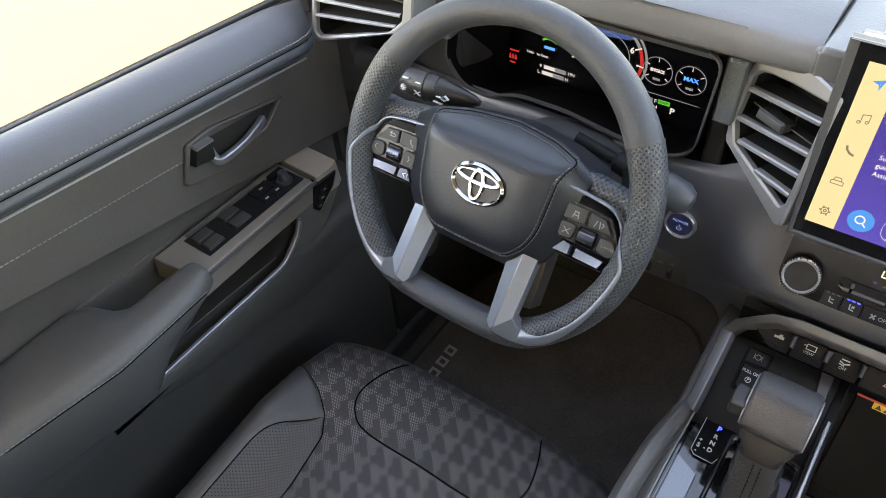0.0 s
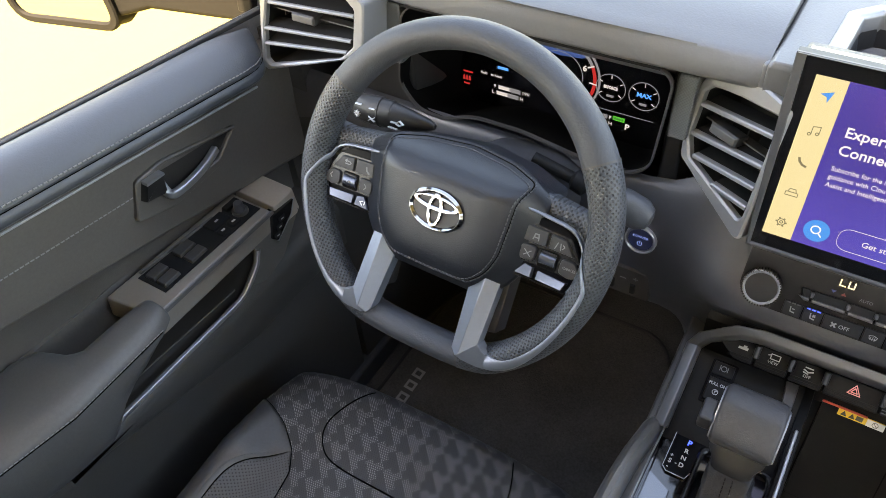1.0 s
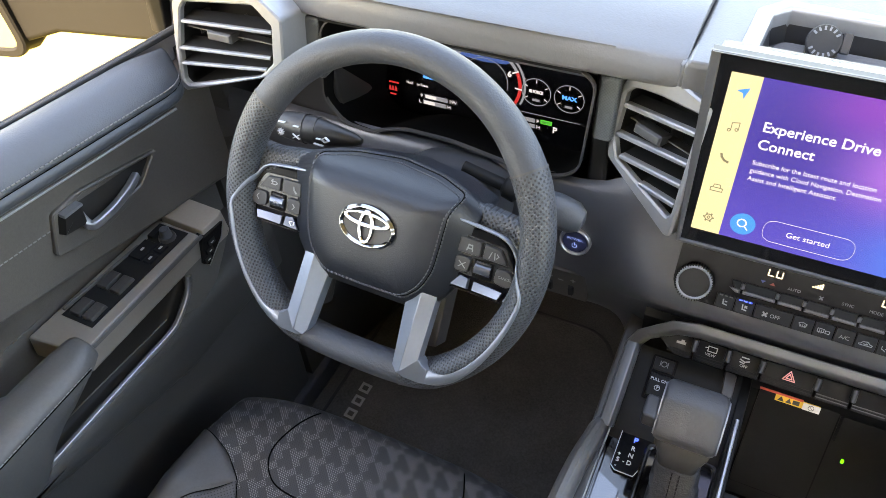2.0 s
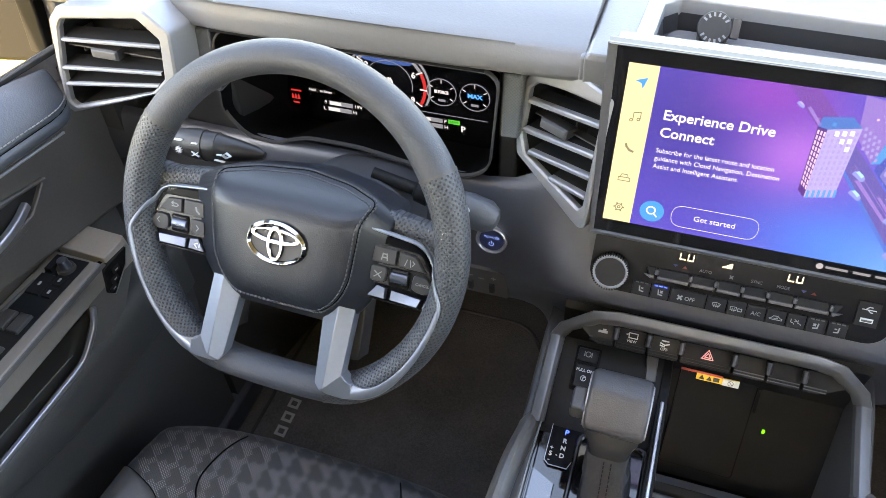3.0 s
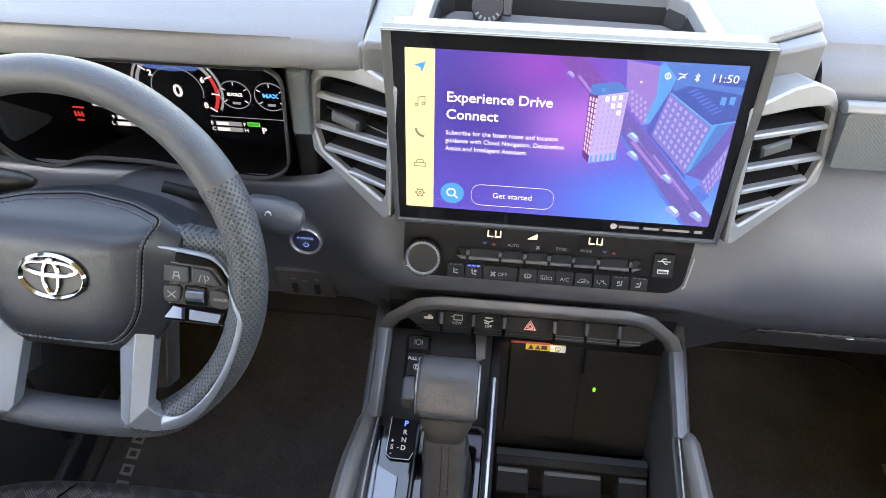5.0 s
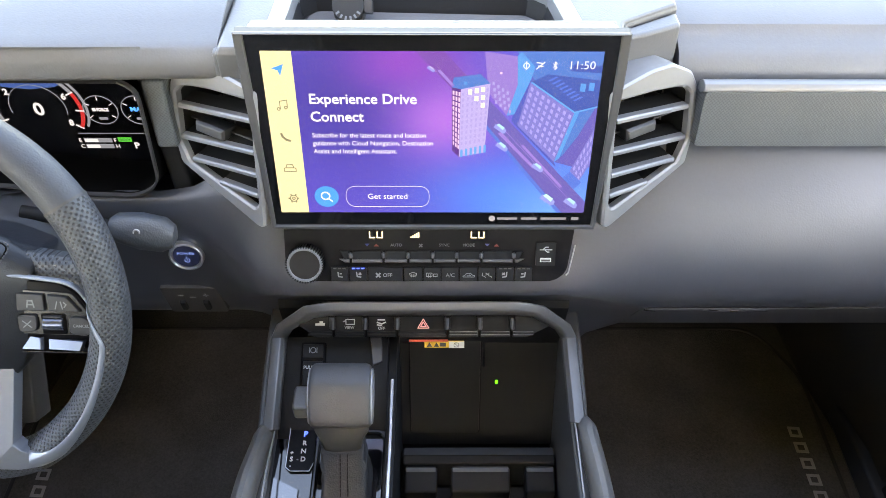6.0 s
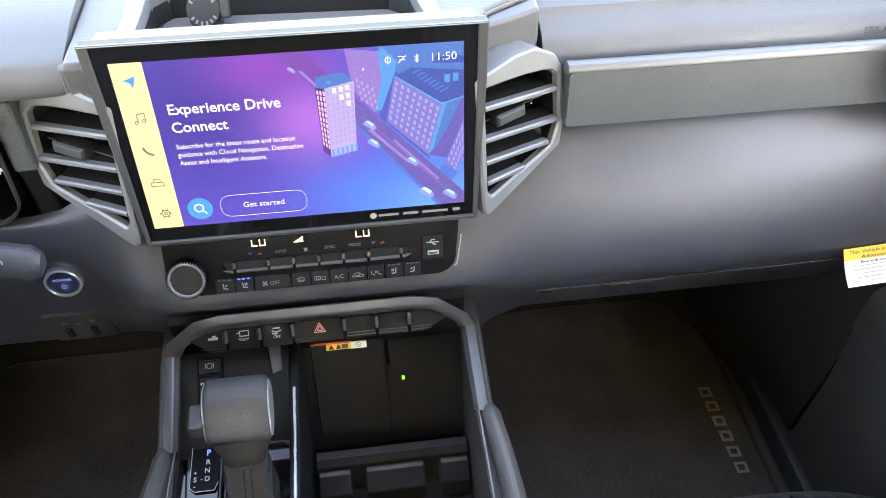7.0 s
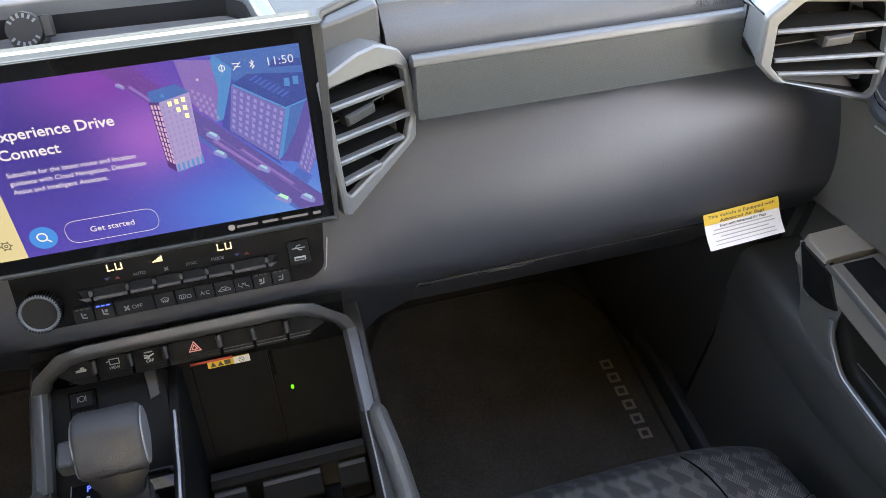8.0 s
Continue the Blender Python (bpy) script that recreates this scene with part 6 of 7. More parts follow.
rim_piece("rim_top", 32, 148, M_GRIP, label="smooth grained leather top of the rim")
rim_piece("rim_side", -69.5, 32, M_PERF, 0.0004, "perforated leather rim side")
rim_piece("rim_side", 148, 249.5, M_PERF, 0.0004, "perforated leather rim side")
rim_piece("rim_bottom", 249.5, 290.5, M_GRIP, label="smooth leather flat bottom of the rim")
for a in (32, 148, 249.5, 290.5):
    rim_piece("rim_seam", a - 0.35, a + 0.35, M_BLACK, 0.0007)
# airbag cover: a flat stitched face that rolls back at its top, with flanks falling away behind the seam
SEAM = [(0.046, -0.0670), (0.0625, -0.0515), (0.0720, -0.030), (0.0755, 0.004), (0.0775, 0.031), (0.0850, 0.0460), (0.050, 0.0530)]
FLANK = [(0.056, -0.0830), (0.080, -0.0680), (0.0945, -0.046), (0.1015, -0.012), (0.1045, 0.023), (0.1085, 0.0410), (0.060, 0.0505)]


def whole(half, low, top):
    return rounded([(0.0, low)] + half + [(0.0, top)] + [(-x, y) for x, y in half[::-1]], 0.009, 4)


hub, flank = whole(SEAM, -0.0680, 0.0565), whole(FLANK, -0.0830, 0.0555)


def roll_back(y):
    return 40.0 * max(0.0, y - 0.022) ** 2


rows = []
crown = [(hub, k, 0.0010 - 0.0075 * k ** 6) for k in (0.994, 0.98, 0.96, 0.935, 0.905, 0.87, 0.83, 0.785, 0.735, 0.68, 0.62, 0.55, 0.47, 0.37, 0.25)]
for base, k, d in [(flank, 0.96, -0.070), (flank, 1.0, -0.030), (flank, 0.995, -0.0235), (flank, 0.97, -0.0195), (hub, 1.045, -0.0115), (hub, 1.030, -0.0092), (hub, 1.018, -0.0085), (hub, 1.006, -0.0096)] + crown:
    rows.append([WM @ Vector((x * k, y * k, d - roll_back(y * k))) for x, y in base])
cover = part("airbag_cover", loft(B(), rows), M_HUB, wh, "stitched black leather airbag cover", sharp=55)
bm = B()
for k, w in ((0.978, 0.0013), (1.024, 0.0016)):
    loop = [WM @ Vector((x * k, y * k, (-0.0040 if k < 1 else -0.0080) - roll_back(y * k))) for x, y in hub]
    stitches(bm, loop + loop[:1], 0.0046, w, 0.0030, up=tuple(WM.col[2].xyz))
part("stitching", bm, M_THREAD_K, cover)
groove = [WM @ Vector((x * 1.006, y * 1.006, -0.0088 - roll_back(y * 1.006))) for x, y in hub]
part("cover_groove", sweep(B(), groove, rounded(rect(0.0012, 0.0012), 0.0003, 2), up=tuple(WM.col[2].xyz), wrap=True), M_GAP, cover)
E_R = [(0.0318, 0.0222), (0.0268, 0.0172)]
EM = WM @ Matrix.Translation((0.0, -0.003, 0.001))
em = part("emblem", ring(B(), oval(*E_R[0], n=44), oval(*E_R[1], n=44), EM, -0.002, 0.0052, 0.0024), M_CHROME, wh, "chrome oval emblem")
part("emblem_back", slab(B(), oval(0.029, 0.0195, n=36), EM, -0.002, 0.0018), M_BLACK, em)
part("emblem_bar", ring(B(), oval(0.0265, 0.0080, 0, 0.0075, 36), oval(0.0212, 0.0042, 0, 0.0080, 36), EM, 0.0, 0.0048, 0.001), M_CHROME, em)
part("emblem_bar", ring(B(), oval(0.0090, 0.0178, 0, 0.0, 36), oval(0.0048, 0.0135, 0, -0.0005, 36), EM, 0.0, 0.0050, 0.001), M_CHROME, em)


def rim_top_at(p):
    """Depth of the trim line: on the rim's rounded face, sinking to the pod's top inside it."""
    off = min((Vector((abs(p.x), p.y)) - rim_at(radians(-90 + 2 * k))).length for k in range(65))
    face = RD + 0.0190 * math.sqrt(max(0.0, 1 - (off / 0.0172) ** 2))
    return max(face, -0.0185) + 0.0006


M_SPOKE = surface("bright_satin_silver", (0.175, 0.198, 0.235), 0.32, metal=0.45, vary=0.04)
# upper arms to the rim, and the button pods
for s in (-1, 1):
    f = (lambda p: [(s * x, y) for x, y in p])
    rows = []
    for x, y0, y1, d0, d1 in ((0.070, -0.020, 0.045, -0.052, -0.026), (0.100, -0.034, 0.042, -0.052, -0.027), (0.140, -0.036, 0.037, -0.050, -0.027), (0.166, -0.030, 0.042, -0.042, -0.020)):
        rows.append([WM @ Vector((s * x, y, d)) for y, d in ((y0, d0), (y0, d1), (y1 - 0.006, d1), (y1, d1 - 0.006), (y1, d0))])
    planar_uv(part("side_arm", loft(B(), rows), M_PERF, wh, "perforated leather wheel arm", bevel=0.004), WM)
    POD = [(0.080, -0.040), (0.150, -0.044), (0.163, -0.040), (0.162, -0.024), (0.142, 0.011), (0.128, 0.020), (0.080, 0.024)]
    PM = WM @ Matrix.Translation((0, 0, -0.022))
    pod = part("button_pod", slab(B(), rounded(f(POD), 0.005), PM, -0.014, 0.002, 0.001), M_PODB, wh, "glossy black button pod")
    part("pod_bezel", slab(B(), rounded(f([(0.088, -0.0265), (0.158, -0.0275), (0.150, -0.006), (0.1385, 0.0125), (0.090, 0.0150)]), 0.004), PM, 0.001, 0.0035, 0.0008), M_POD, pod, "dark satin key carrier")
    face_keys = [[(0.0905, -0.0045), (0.1155, -0.0045), (0.1155, 0.0115), (0.0920, 0.0125)], [(0.1172, -0.0045), (0.1455, -0.0050), (0.1345, 0.0095), (0.1172, 0.0113)],
                 rounded([(0.0900, -0.0245), (0.1065, -0.0235), (0.1080, -0.0070), (0.0900, -0.0070)], 0.005), rounded([(0.1320, -0.0245), (0.1460, -0.0275), (0.1555, -0.0215), (0.1480, -0.0080), (0.1330, -0.0085)], 0.005)]
    for q in face_keys:
        part("key", slab(B(), f(q), PM, 0.002, 0.0062, 0.0009), M_KEY, pod, "dark grey key", bevel=0.0007)
    part("roller_well", slab(B(), rounded(f(box2(0.1100, -0.0255, 0.1300, -0.0070)), 0.002), PM, 0.002, 0.0042), M_GAP, pod)
    part("roller", loft(B(), [[PM @ Vector((s * x, -0.0165 + 0.0062 * math.sin(t), 0.0030 + 0.0055 * math.cos(t))) for t in [math.tau * j / 16 for j in range(16)]] for x in (0.1115, 0.1130, 0.1270, 0.1285)]), M_SKYBTN, pod, "dark thumb roller, sky reflection put in its blue tint", bevel=0.0008)
    part("roller_key", slab(B(), rounded(f(box2(0.1120, -0.0102, 0.1280, -0.0078)), 0.001), PM, 0.003, 0.0062, 0.0006), M_KEY, pod)
    TK = PM @ Matrix.Translation((0, -0.034, 0.003)) @ Matrix.Rotation(radians(-14), 4, "X") @ Matrix.Translation((0, 0.034, -0.003))
    for q in ([(0.0885, -0.0410), (0.1090, -0.0405), (0.1085, -0.0290), (0.0985, -0.0275)], [(0.1120, -0.0410), (0.1425, -0.0410), (0.1460, -0.0310), (0.1120, -0.0300)], [(0.1450, -0.0410), (0.1605, -0.0415), (0.1490, -0.0300)]):
        cxk = sum(x for x, _ in q) / len(q) * s
        lean = Matrix.Translation((cxk, 0, 0.004)) @ Matrix.Rotation(radians(-10 if s > 0 else 2), 4, "Y") @ Matrix.Translation((-cxk, 0, -0.004))
        # slanted keys whose colour already holds the sky's reflection
        part("sky_tint_key", slab(B(), f(q), TK @ lean, 0.0015, 0.0062, 0.0007), M_SKYBTN, pod, "glossy slanted key, sky reflection put in its blue tint", bevel=0.0006)
    part("pod_foot", slab(B(), f([(0.086, -0.0440), (0.162, -0.0450), (0.163, -0.0420), (0.086, -0.0415)]), PM, -0.010, 0.0035, 0.0008), M_POD, pod, bevel=0.0006)
    IM = PM @ Matrix.Translation((0, 0, 0.0062))
    if s < 0:
        part("back_symbol", strokes(B(), [f([(0.1290, 0.0050), (0.1235, 0.0050), (0.1215, 0.0035), (0.1235, 0.0018), (0.1290, 0.0018)]), f([(0.1275, 0.0068), (0.1295, 0.0050), (0.1275, 0.0034)])], 0.0010, IM, -0.0004, 0.0003), M_ICON_C, pod)
        part("phone_symbol", strokes(B(), [f([(0.1010, 0.0055), (0.1000, 0.0020), (0.0970, -0.0005)])], 0.0018, IM, -0.0004, 0.0003), M_ICON_C, pod)
        for ln in ([(0.1435, -0.0130), (0.1460, -0.0160), (0.1435, -0.0190)], [(0.1000, -0.0130), (0.0975, -0.0160), (0.1000, -0.0190)]):
            part("chevron_symbol", strokes(B(), [f(ln)], 0.0009, IM, -0.0004, 0.0003), M_ICON_C, pod)
        text("word", "OK", 0.0026, PM @ Matrix.Translation((-0.1200, -0.0175, 0.0084)), M_ICON_C, pod, 0.0004, align="CENTER")
        part("voice_symbol", strokes(B(), [f([(0.0960, -0.0330), (0.0960, -0.0365)]), f([(0.0985, -0.0330), (0.1020, -0.0345), (0.0985, -0.0375)])], 0.0010, TK, 0.0058, 0.0064), M_ICON, pod)
    else:
        part("lane_symbol", strokes(B(), [f([(0.1005, -0.0005), (0.1020, 0.0060)]), f([(0.1065, -0.0005), (0.1055, 0.0060)]), f([(0.1010, 0.0020), (0.1060, 0.0020)]), f([(0.1015, 0.0055), (0.1058, 0.0055)])], 0.0011, IM, -0.0004, 0.0003), M_ICON_C, pod)
        part("assist_symbol", strokes(B(), [f([(0.1240, -0.0015), (0.1260, 0.0050)]), f([(0.1300, -0.0015), (0.1290, 0.0050)]), f([(0.1315, 0.0000), (0.1335, 0.0025), (0.1315, 0.0045)])], 0.0009, IM, -0.0004, 0.0003), M_ICON_C, pod)
        part("gap_symbol", strokes(B(), [f([(0.0950, -0.0130), (0.1020, -0.0190)]), f([(0.0950, -0.0190), (0.1020, -0.0130)])], 0.0009, IM, -0.0004, 0.0003), M_ICON_C, pod)
        text("word", "CANCEL", 0.0026, IM @ Matrix.Translation((0.1435, -0.0180, 0)), M_ICON_C, pod, 0.0003, align="CENTER", width=0.0135)
    # silver lower spoke with its curved trim line
    SP = WM @ Matrix.Translation((0, 0, -0.024))
    OUTER = [(0.0790, -0.052), (0.0795, -0.1225), (0.0850, -0.1280), (0.0905, -0.1300), (0.0915, -0.1462), (0.0830, -0.1478), (0.0660, -0.1478), (0.0575, -0.1455), (0.0520, -0.1385), (0.0450, -0.058)]
    bm = B()

    def tone(y):
        t = max(0.0, min(1.0, (-0.06 - y) / 0.065))
        return 0.003 + 0.0230 * t * t * (3 - 2 * t)
    hi = [bm.verts.new(SP @ Vector((s * x, y, tone(y)))) for x, y in OUTER]
    lo = [bm.verts.new(SP @ Vector((s * x, y, tone(y) - 0.016))) for x, y in OUTER]
    r1, r2 = [bm.verts.new(SP @ Vector((s * x, y, tone(y) + 0.0085))) for x, y in ((0.0640, -0.0575), (0.0640, -0.1385))]
    for fc in ((hi[0], r1, r2, hi[1]), (r1, hi[9], hi[8], hi[7], r2), (hi[1], r2, hi[7], hi[6], hi[5], hi[4], hi[3], hi[2]), (hi[0], hi[9], r1)):
        bm.faces.new(fc)
    for i in range(10):
        bm.faces.new((hi[i], hi[(i + 1) % 10], lo[(i + 1) % 10], lo[i]))
    bm.faces.new(lo)
    part("lower_spoke", bm, M_SPOKE, wh, "satin silver lower spoke", bevel=0.0009, sharp=12)
    part("spoke_back", slab(B(), f([(0.056, -0.055), (0.086, -0.050), (0.084, -0.124), (0.060, -0.128)]), SP, -0.034, -0.010, 0.002), M_BLACK, wh, bevel=0.002)
    # the foot runs out along the rim into a thin line that turns in over the pod
    TRACK = [(0.0820, -0.1380, 0.0170), (0.0980, -0.1385, 0.0145), (0.1130, -0.1330, 0.0115), (0.1265, -0.1205, 0.0090), (0.1400, -0.1020, 0.0070), (0.1515, -0.0800, 0.0058), (0.1605, -0.0560, 0.0050), (0.1655, -0.0360, 0.0046), (0.1660, -0.0250, 0.0036), (0.1600, -0.0120, 0.0031), (0.1500, 0.0060, 0.0028), (0.1425, 0.0160, 0.0027), (0.1320, 0.0215, 0.0026), (0.1150, 0.0240, 0.0025), (0.0860, 0.0270, 0.0024)]
    TR = smooth_line(TRACK, 5)
    rows = []
    for i, p in enumerate(TR):
        t = (TR[min(i + 1, len(TR) - 1)] - TR[max(i - 1, 0)])
        n = Vector((t.y, -t.x)).normalized()
        mid = Vector((p.x, p.y))
        q = [mid - n * p.z / 2, mid - n * p.z * 0.3, mid, mid + n * p.z * 0.3, mid + n * p.z / 2]
        z = [rim_top_at(v) for v in q]
        top = [WM @ Vector((s * v.x, v.y, h + k)) for v, h, k in zip(q, z, (0.0006, 0.0014, 0.0016, 0.0014, 0.0006))]
        rows.append(top + [WM @ Vector((s * q[4].x, q[4].y, z[4] - 0.004)), WM @ Vector((s * q[0].x, q[0].y, z[0] - 0.004))])
    part("trim_line", loft(B(), rows), M_SPOKE, wh, "silver trim tapering along the rim", sharp=50)


# ---- doors ----
def door(s, driver):
    def P(d, y, z, k=0.0):
        return Vector((XC + s * (d - k * (y + 0.25)), y, z))

    root = thing("door", tuple(P(0.88, -0.3, 0.05)), "dark grey front door with a padded belt and armrest" + (" on the driver side" if driver else " beside the passenger seat"), "door", "front doors")

    def strip(name, prof, ys, mat, label="", k=0.0, bevel=0.0, sharp=32, fn=None, tilt=0.0):
        rows = []
        for y in ys:
            row = []
            for d, z, *own in prof:
                d2, z2 = fn(d, z, y) if fn else (d, z)
                row.append(P(d2, y, z2 - (own[0] if own else tilt) * (y + 0.2), k))
            rows.append(row)
        return part(name, loft(B(), rows), mat, root, label, bevel=bevel, sharp=sharp)

    YS = [-0.82, -0.5, -0.3, -0.15, -0.05, 0.02]
    strip("upper_panel", [(0.925, 0.79, 0.07), (0.846, 0.785, 0.07), (0.840, 0.765, 0.08), (0.843, 0.70, 0.1), (0.845, 0.626, 0.17), (0.852, 0.618, 0.17), (0.862, 0.60), (0.862, 0.58), (0.925, 0.58)], [-0.82, -0.5, -0.3, -0.1, 0.0, 0.06], M_DOOR, "dark soft door panel", 0.05)
    # padded belt, its front end rounded off
    belt = [(0.880, 0.832), (0.862, 0.838), (0.842, 0.8355), (0.826, 0.828), (0.815, 0.818), (0.8095, 0.808), (0.8088, 0.8045), (0.8105, 0.8025), (0.8075, 0.8005), (0.8055, 0.796), (0.806, 0.790), (0.810, 0.7855), (0.822, 0.781), (0.880, 0.780)]

    def taper(d, z, y):
        t = max(0.0, min(1.0, (y + 0.06) / 0.07))
        return d + (0.880 - d) * (t * t * 0.75), z - 0.012 * t * t

    ys = [-0.82, -0.5, -0.35, -0.2, -0.1, -0.06, -0.045, -0.03, -0.018, -0.006, 0.002, 0.010]
    pad_ = strip("belt_pad", belt, ys, M_BELT, "blue-grey padded window belt", 0.10, sharp=60, fn=taper, tilt=0.06)
    bm = B()
    line = [P(taper(0.8088, 0.809, y)[0] - 0.0008, y, taper(0.8088, 0.811, y)[1] - 0.06 * (y + 0.2), 0.10) for y in [-0.80 + 0.02 * i for i in range(40)] + [-0.01]]
    stitches(bm, line, 0.0060, 0.0018, 0.0040, up=(-s * 0.8, 0, 0.6))
    part("stitching", bm, M_THREAD_D, pad_)
    for gz, gd in ((0.8027, 0.8102),):
        part("belt_groove", sweep(B(), [P(taper(gd, gz, y)[0], y, taper(gd, gz, y)[1] - 0.06 * (y + 0.2), 0.10) for y in [-0.80 + 0.04 * i for i in range(18)] + [-0.06, -0.04, -0.02, -0.008]], rect(0.0016, 0.0012)), M_GAP, pad_)
    part("belt_bead", sweep(B(), smooth_line([P(0.811, y, 0.7805 - 0.062 * (y + 0.2), 0.10) for y in (-0.82, -0.4, -0.2, -0.05)], 3), rounded(rect(0.0034, 0.0026), 0.0008)), M_SATIN, root, "thin bright bead under the belt")
    part("window_seal", sweep(B(), [P(0.8845, y, 0.831 - 0.06 * (y + 0.2), 0.08) for y in (-0.85, -0.4, -0.1, 0.06)], rounded(rect(0.007, 0.007), 0.002)), M_RUBBER, root, "black rubber window seal")
    part("outer_seal", sweep(B(), [P(0.8915, y, 0.830 - 0.06 * (y + 0.2), 0.08) for y in (-0.85, -0.4, -0.1, 0.06)], rounded(rect(0.005, 0.008), 0.002)), M_CARPET, root)
    part("outer_skin", loft(B(), [[P(0.897, y, 0.822 - 0.06 * (y + 0.2), 0.08), P(0.925, y, 0.79, 0.05), P(0.960, y, 0.50), P(0.950, y, -0.25), P(0.925, y, -0.25), P(0.912, y, 0.5)] for y in (-0.85, -0.3, 0.10)]), M_PAINT, root, "grey painted door skin")
    # inner handle over a shallow hollow, its depth shade put in the colour
    dP = Vector((-s * 0.05, 1, 0)) * -s
    HP = axes(tuple(P(0.8405, 0.0, 0.0, 0.05)), tuple(dP), (0, 0, 1))

    def h(p):
        q = [(-y, z) if s > 0 else (y, z) for y, z in p]
        return q[::-1] if s > 0 else q

    rec = h([(-0.262, 0.679), (-0.204, 0.664), (-0.117, 0.672), (-0.074, 0.713), (-0.200, 0.737), (-0.242, 0.733)])
    hol = h([(-0.206, 0.692), (-0.190, 0.679), (-0.117, 0.684), (-0.084, 0.7105), (-0.196, 0.7310), (-0.207, 0.728)])
    part("handle_recess", ring(B(), rounded(rec, 0.006), rounded(hol, 0.004), HP, -0.006, 0.005, 0.0018), M_DOOR, root, "raised plate round the pull handle")
    part("recess_hollow", slab(B(), rounded(offset(hol, -0.002), 0.006), HP, -0.006, -0.0015), M_HOLLOW, root, "shallow handle hollow, recess shade put in its dark colour")
    bm = B()
    line = smooth_line([P(0.836, -0.2115, 0.716), P(0.829, -0.2125, 0.703), P(0.825, -0.2110, 0.6945), P(0.823, -0.2020, 0.6905), P(0.823, -0.170, 0.6915), P(0.827, -0.140, 0.6945), P(0.833, -0.116, 0.6985)], 5)
    part("pull_lever", sweep(B(), line, rounded(rect(0.010, 0.0115), 0.0035)), M_SATIN, root, "satin silver door lever")
    part("lock_knob", slab(B(), rounded(h([(-0.248, 0.704), (-0.2105, 0.697), (-0.207, 0.729), (-0.236, 0.7305)]), 0.004), HP, 0.0, 0.016, 0.003), M_STALK, root, "black lock knob", bevel=0.001)
    part("lock_edge", slab(B(), h([(-0.236, 0.7270), (-0.208, 0.7265), (-0.208, 0.7300), (-0.235, 0.7310)]), HP, 0.006, 0.0172), M_SATIN, root)
    bm = B()
    stitches(bm, [P(0.8416, y, 0.712 - 0.09 * (y + 0.25), 0.05) for y in [-0.80 + 0.05 * i for i in range(12)]], 0.0066, 0.0020, 0.0046, up=(1, 0, 0))
    part("panel_stitching", bm, M_THREAD, root, "pale grey panel stitching")
    # switch ledge
    LZ = 0.598
    ledge = [(0.862, -0.340), (0.772, -0.330), (0.772, -0.101), (0.856, -0.098)]
    fl = Matrix.Identity(4)

    def flatp(p):
        q = [(XC + s * d, y) for d, y in p]
        return q if s > 0 else q[::-1]

    part("switch_ledge", slab(B(), flatp(ledge), fl, LZ - 0.035, LZ, 0.003), M_LEDGED, root, "dark satin switch ledge", bevel=0.003)
    part("ledge_cap", slab(B(), flatp([(0.856, -0.0970), (0.772, -0.1000), (0.770, -0.060), (0.776, -0.048), (0.856, -0.045)]), fl, LZ - 0.04, LZ + 0.001, 0.003), M_LEDGE, root, "brown-grey satin ledge end", bevel=0.002)
    SIDE = axes(tuple(P(0.776, 0, 0)), (0, -s, 0), (0, 0, 1))
    zo = 0.0 if driver else -0.015

    def sd(p):
        q = [(-s * y, z) for y, z in p]
        return q[::-1] if s > 0 else q

    part("ledge_face", slab(B(), rounded(sd([(-0.155, 0.568), (-0.158, 0.540 + zo), (-0.190, 0.512 + zo), (-0.150, 0.492 + zo), (-0.105, 0.505 + zo), (-0.072 if driver else -0.088, 0.540 + zo), (-0.050, 0.566)]), 0.008), SIDE, -0.05, 0.004, 0.002), M_DOORL, root, "dark door front under the ledge", bevel=0.002)
    BEZ = [(-0.121, 0.556), (-0.108, 0.592), (-0.0600, 0.590), (-0.0735, 0.5680), (-0.1100, 0.5440)] if driver else [(-0.150, 0.560), (-0.110, 0.592), (-0.0530, 0.590), (-0.0900, 0.5390), (-0.1040, 0.5380), (-0.1300, 0.5460)]
    bez = part("memory_bezel", slab(B(), rounded(sd(BEZ), 0.003), SIDE, -0.01, 0.0070, 0.001), M_POD, root, "glossy black memory switch plate", bevel=0.0008)
    part("bezel_edge", strokes(B(), [sd(BEZ[2:5])], 0.0012, SIDE, 0.004, 0.0076), M_SATIN, bez, "thin bright edge")
    well = part("switch_well", slab(B(), flatp([(0.846, -0.292), (0.793, -0.292), (0.790, -0.108), (0.834, -0.108)]), fl, LZ - 0.01, LZ + 0.0012), M_BTN, root, "black switch panel")
    part("ledge_bar", slab(B(), flatp([(0.853, -0.285), (0.8475, -0.285), (0.837, -0.155), (0.8415, -0.155)]), fl, LZ - 0.002, LZ + 0.0035, 0.0008), M_RAIL, root, "pale satin bar beside the switches", bevel=0.0008)
    part("ledge_edge", slab(B(), flatp([(0.7745, -0.330), (0.7705, -0.330), (0.7705, -0.101), (0.7745, -0.101)]), fl, LZ - 0.006, LZ + 0.0006, 0.001), M_RAIL, root, "lighter ledge edge", bevel=0.0008)
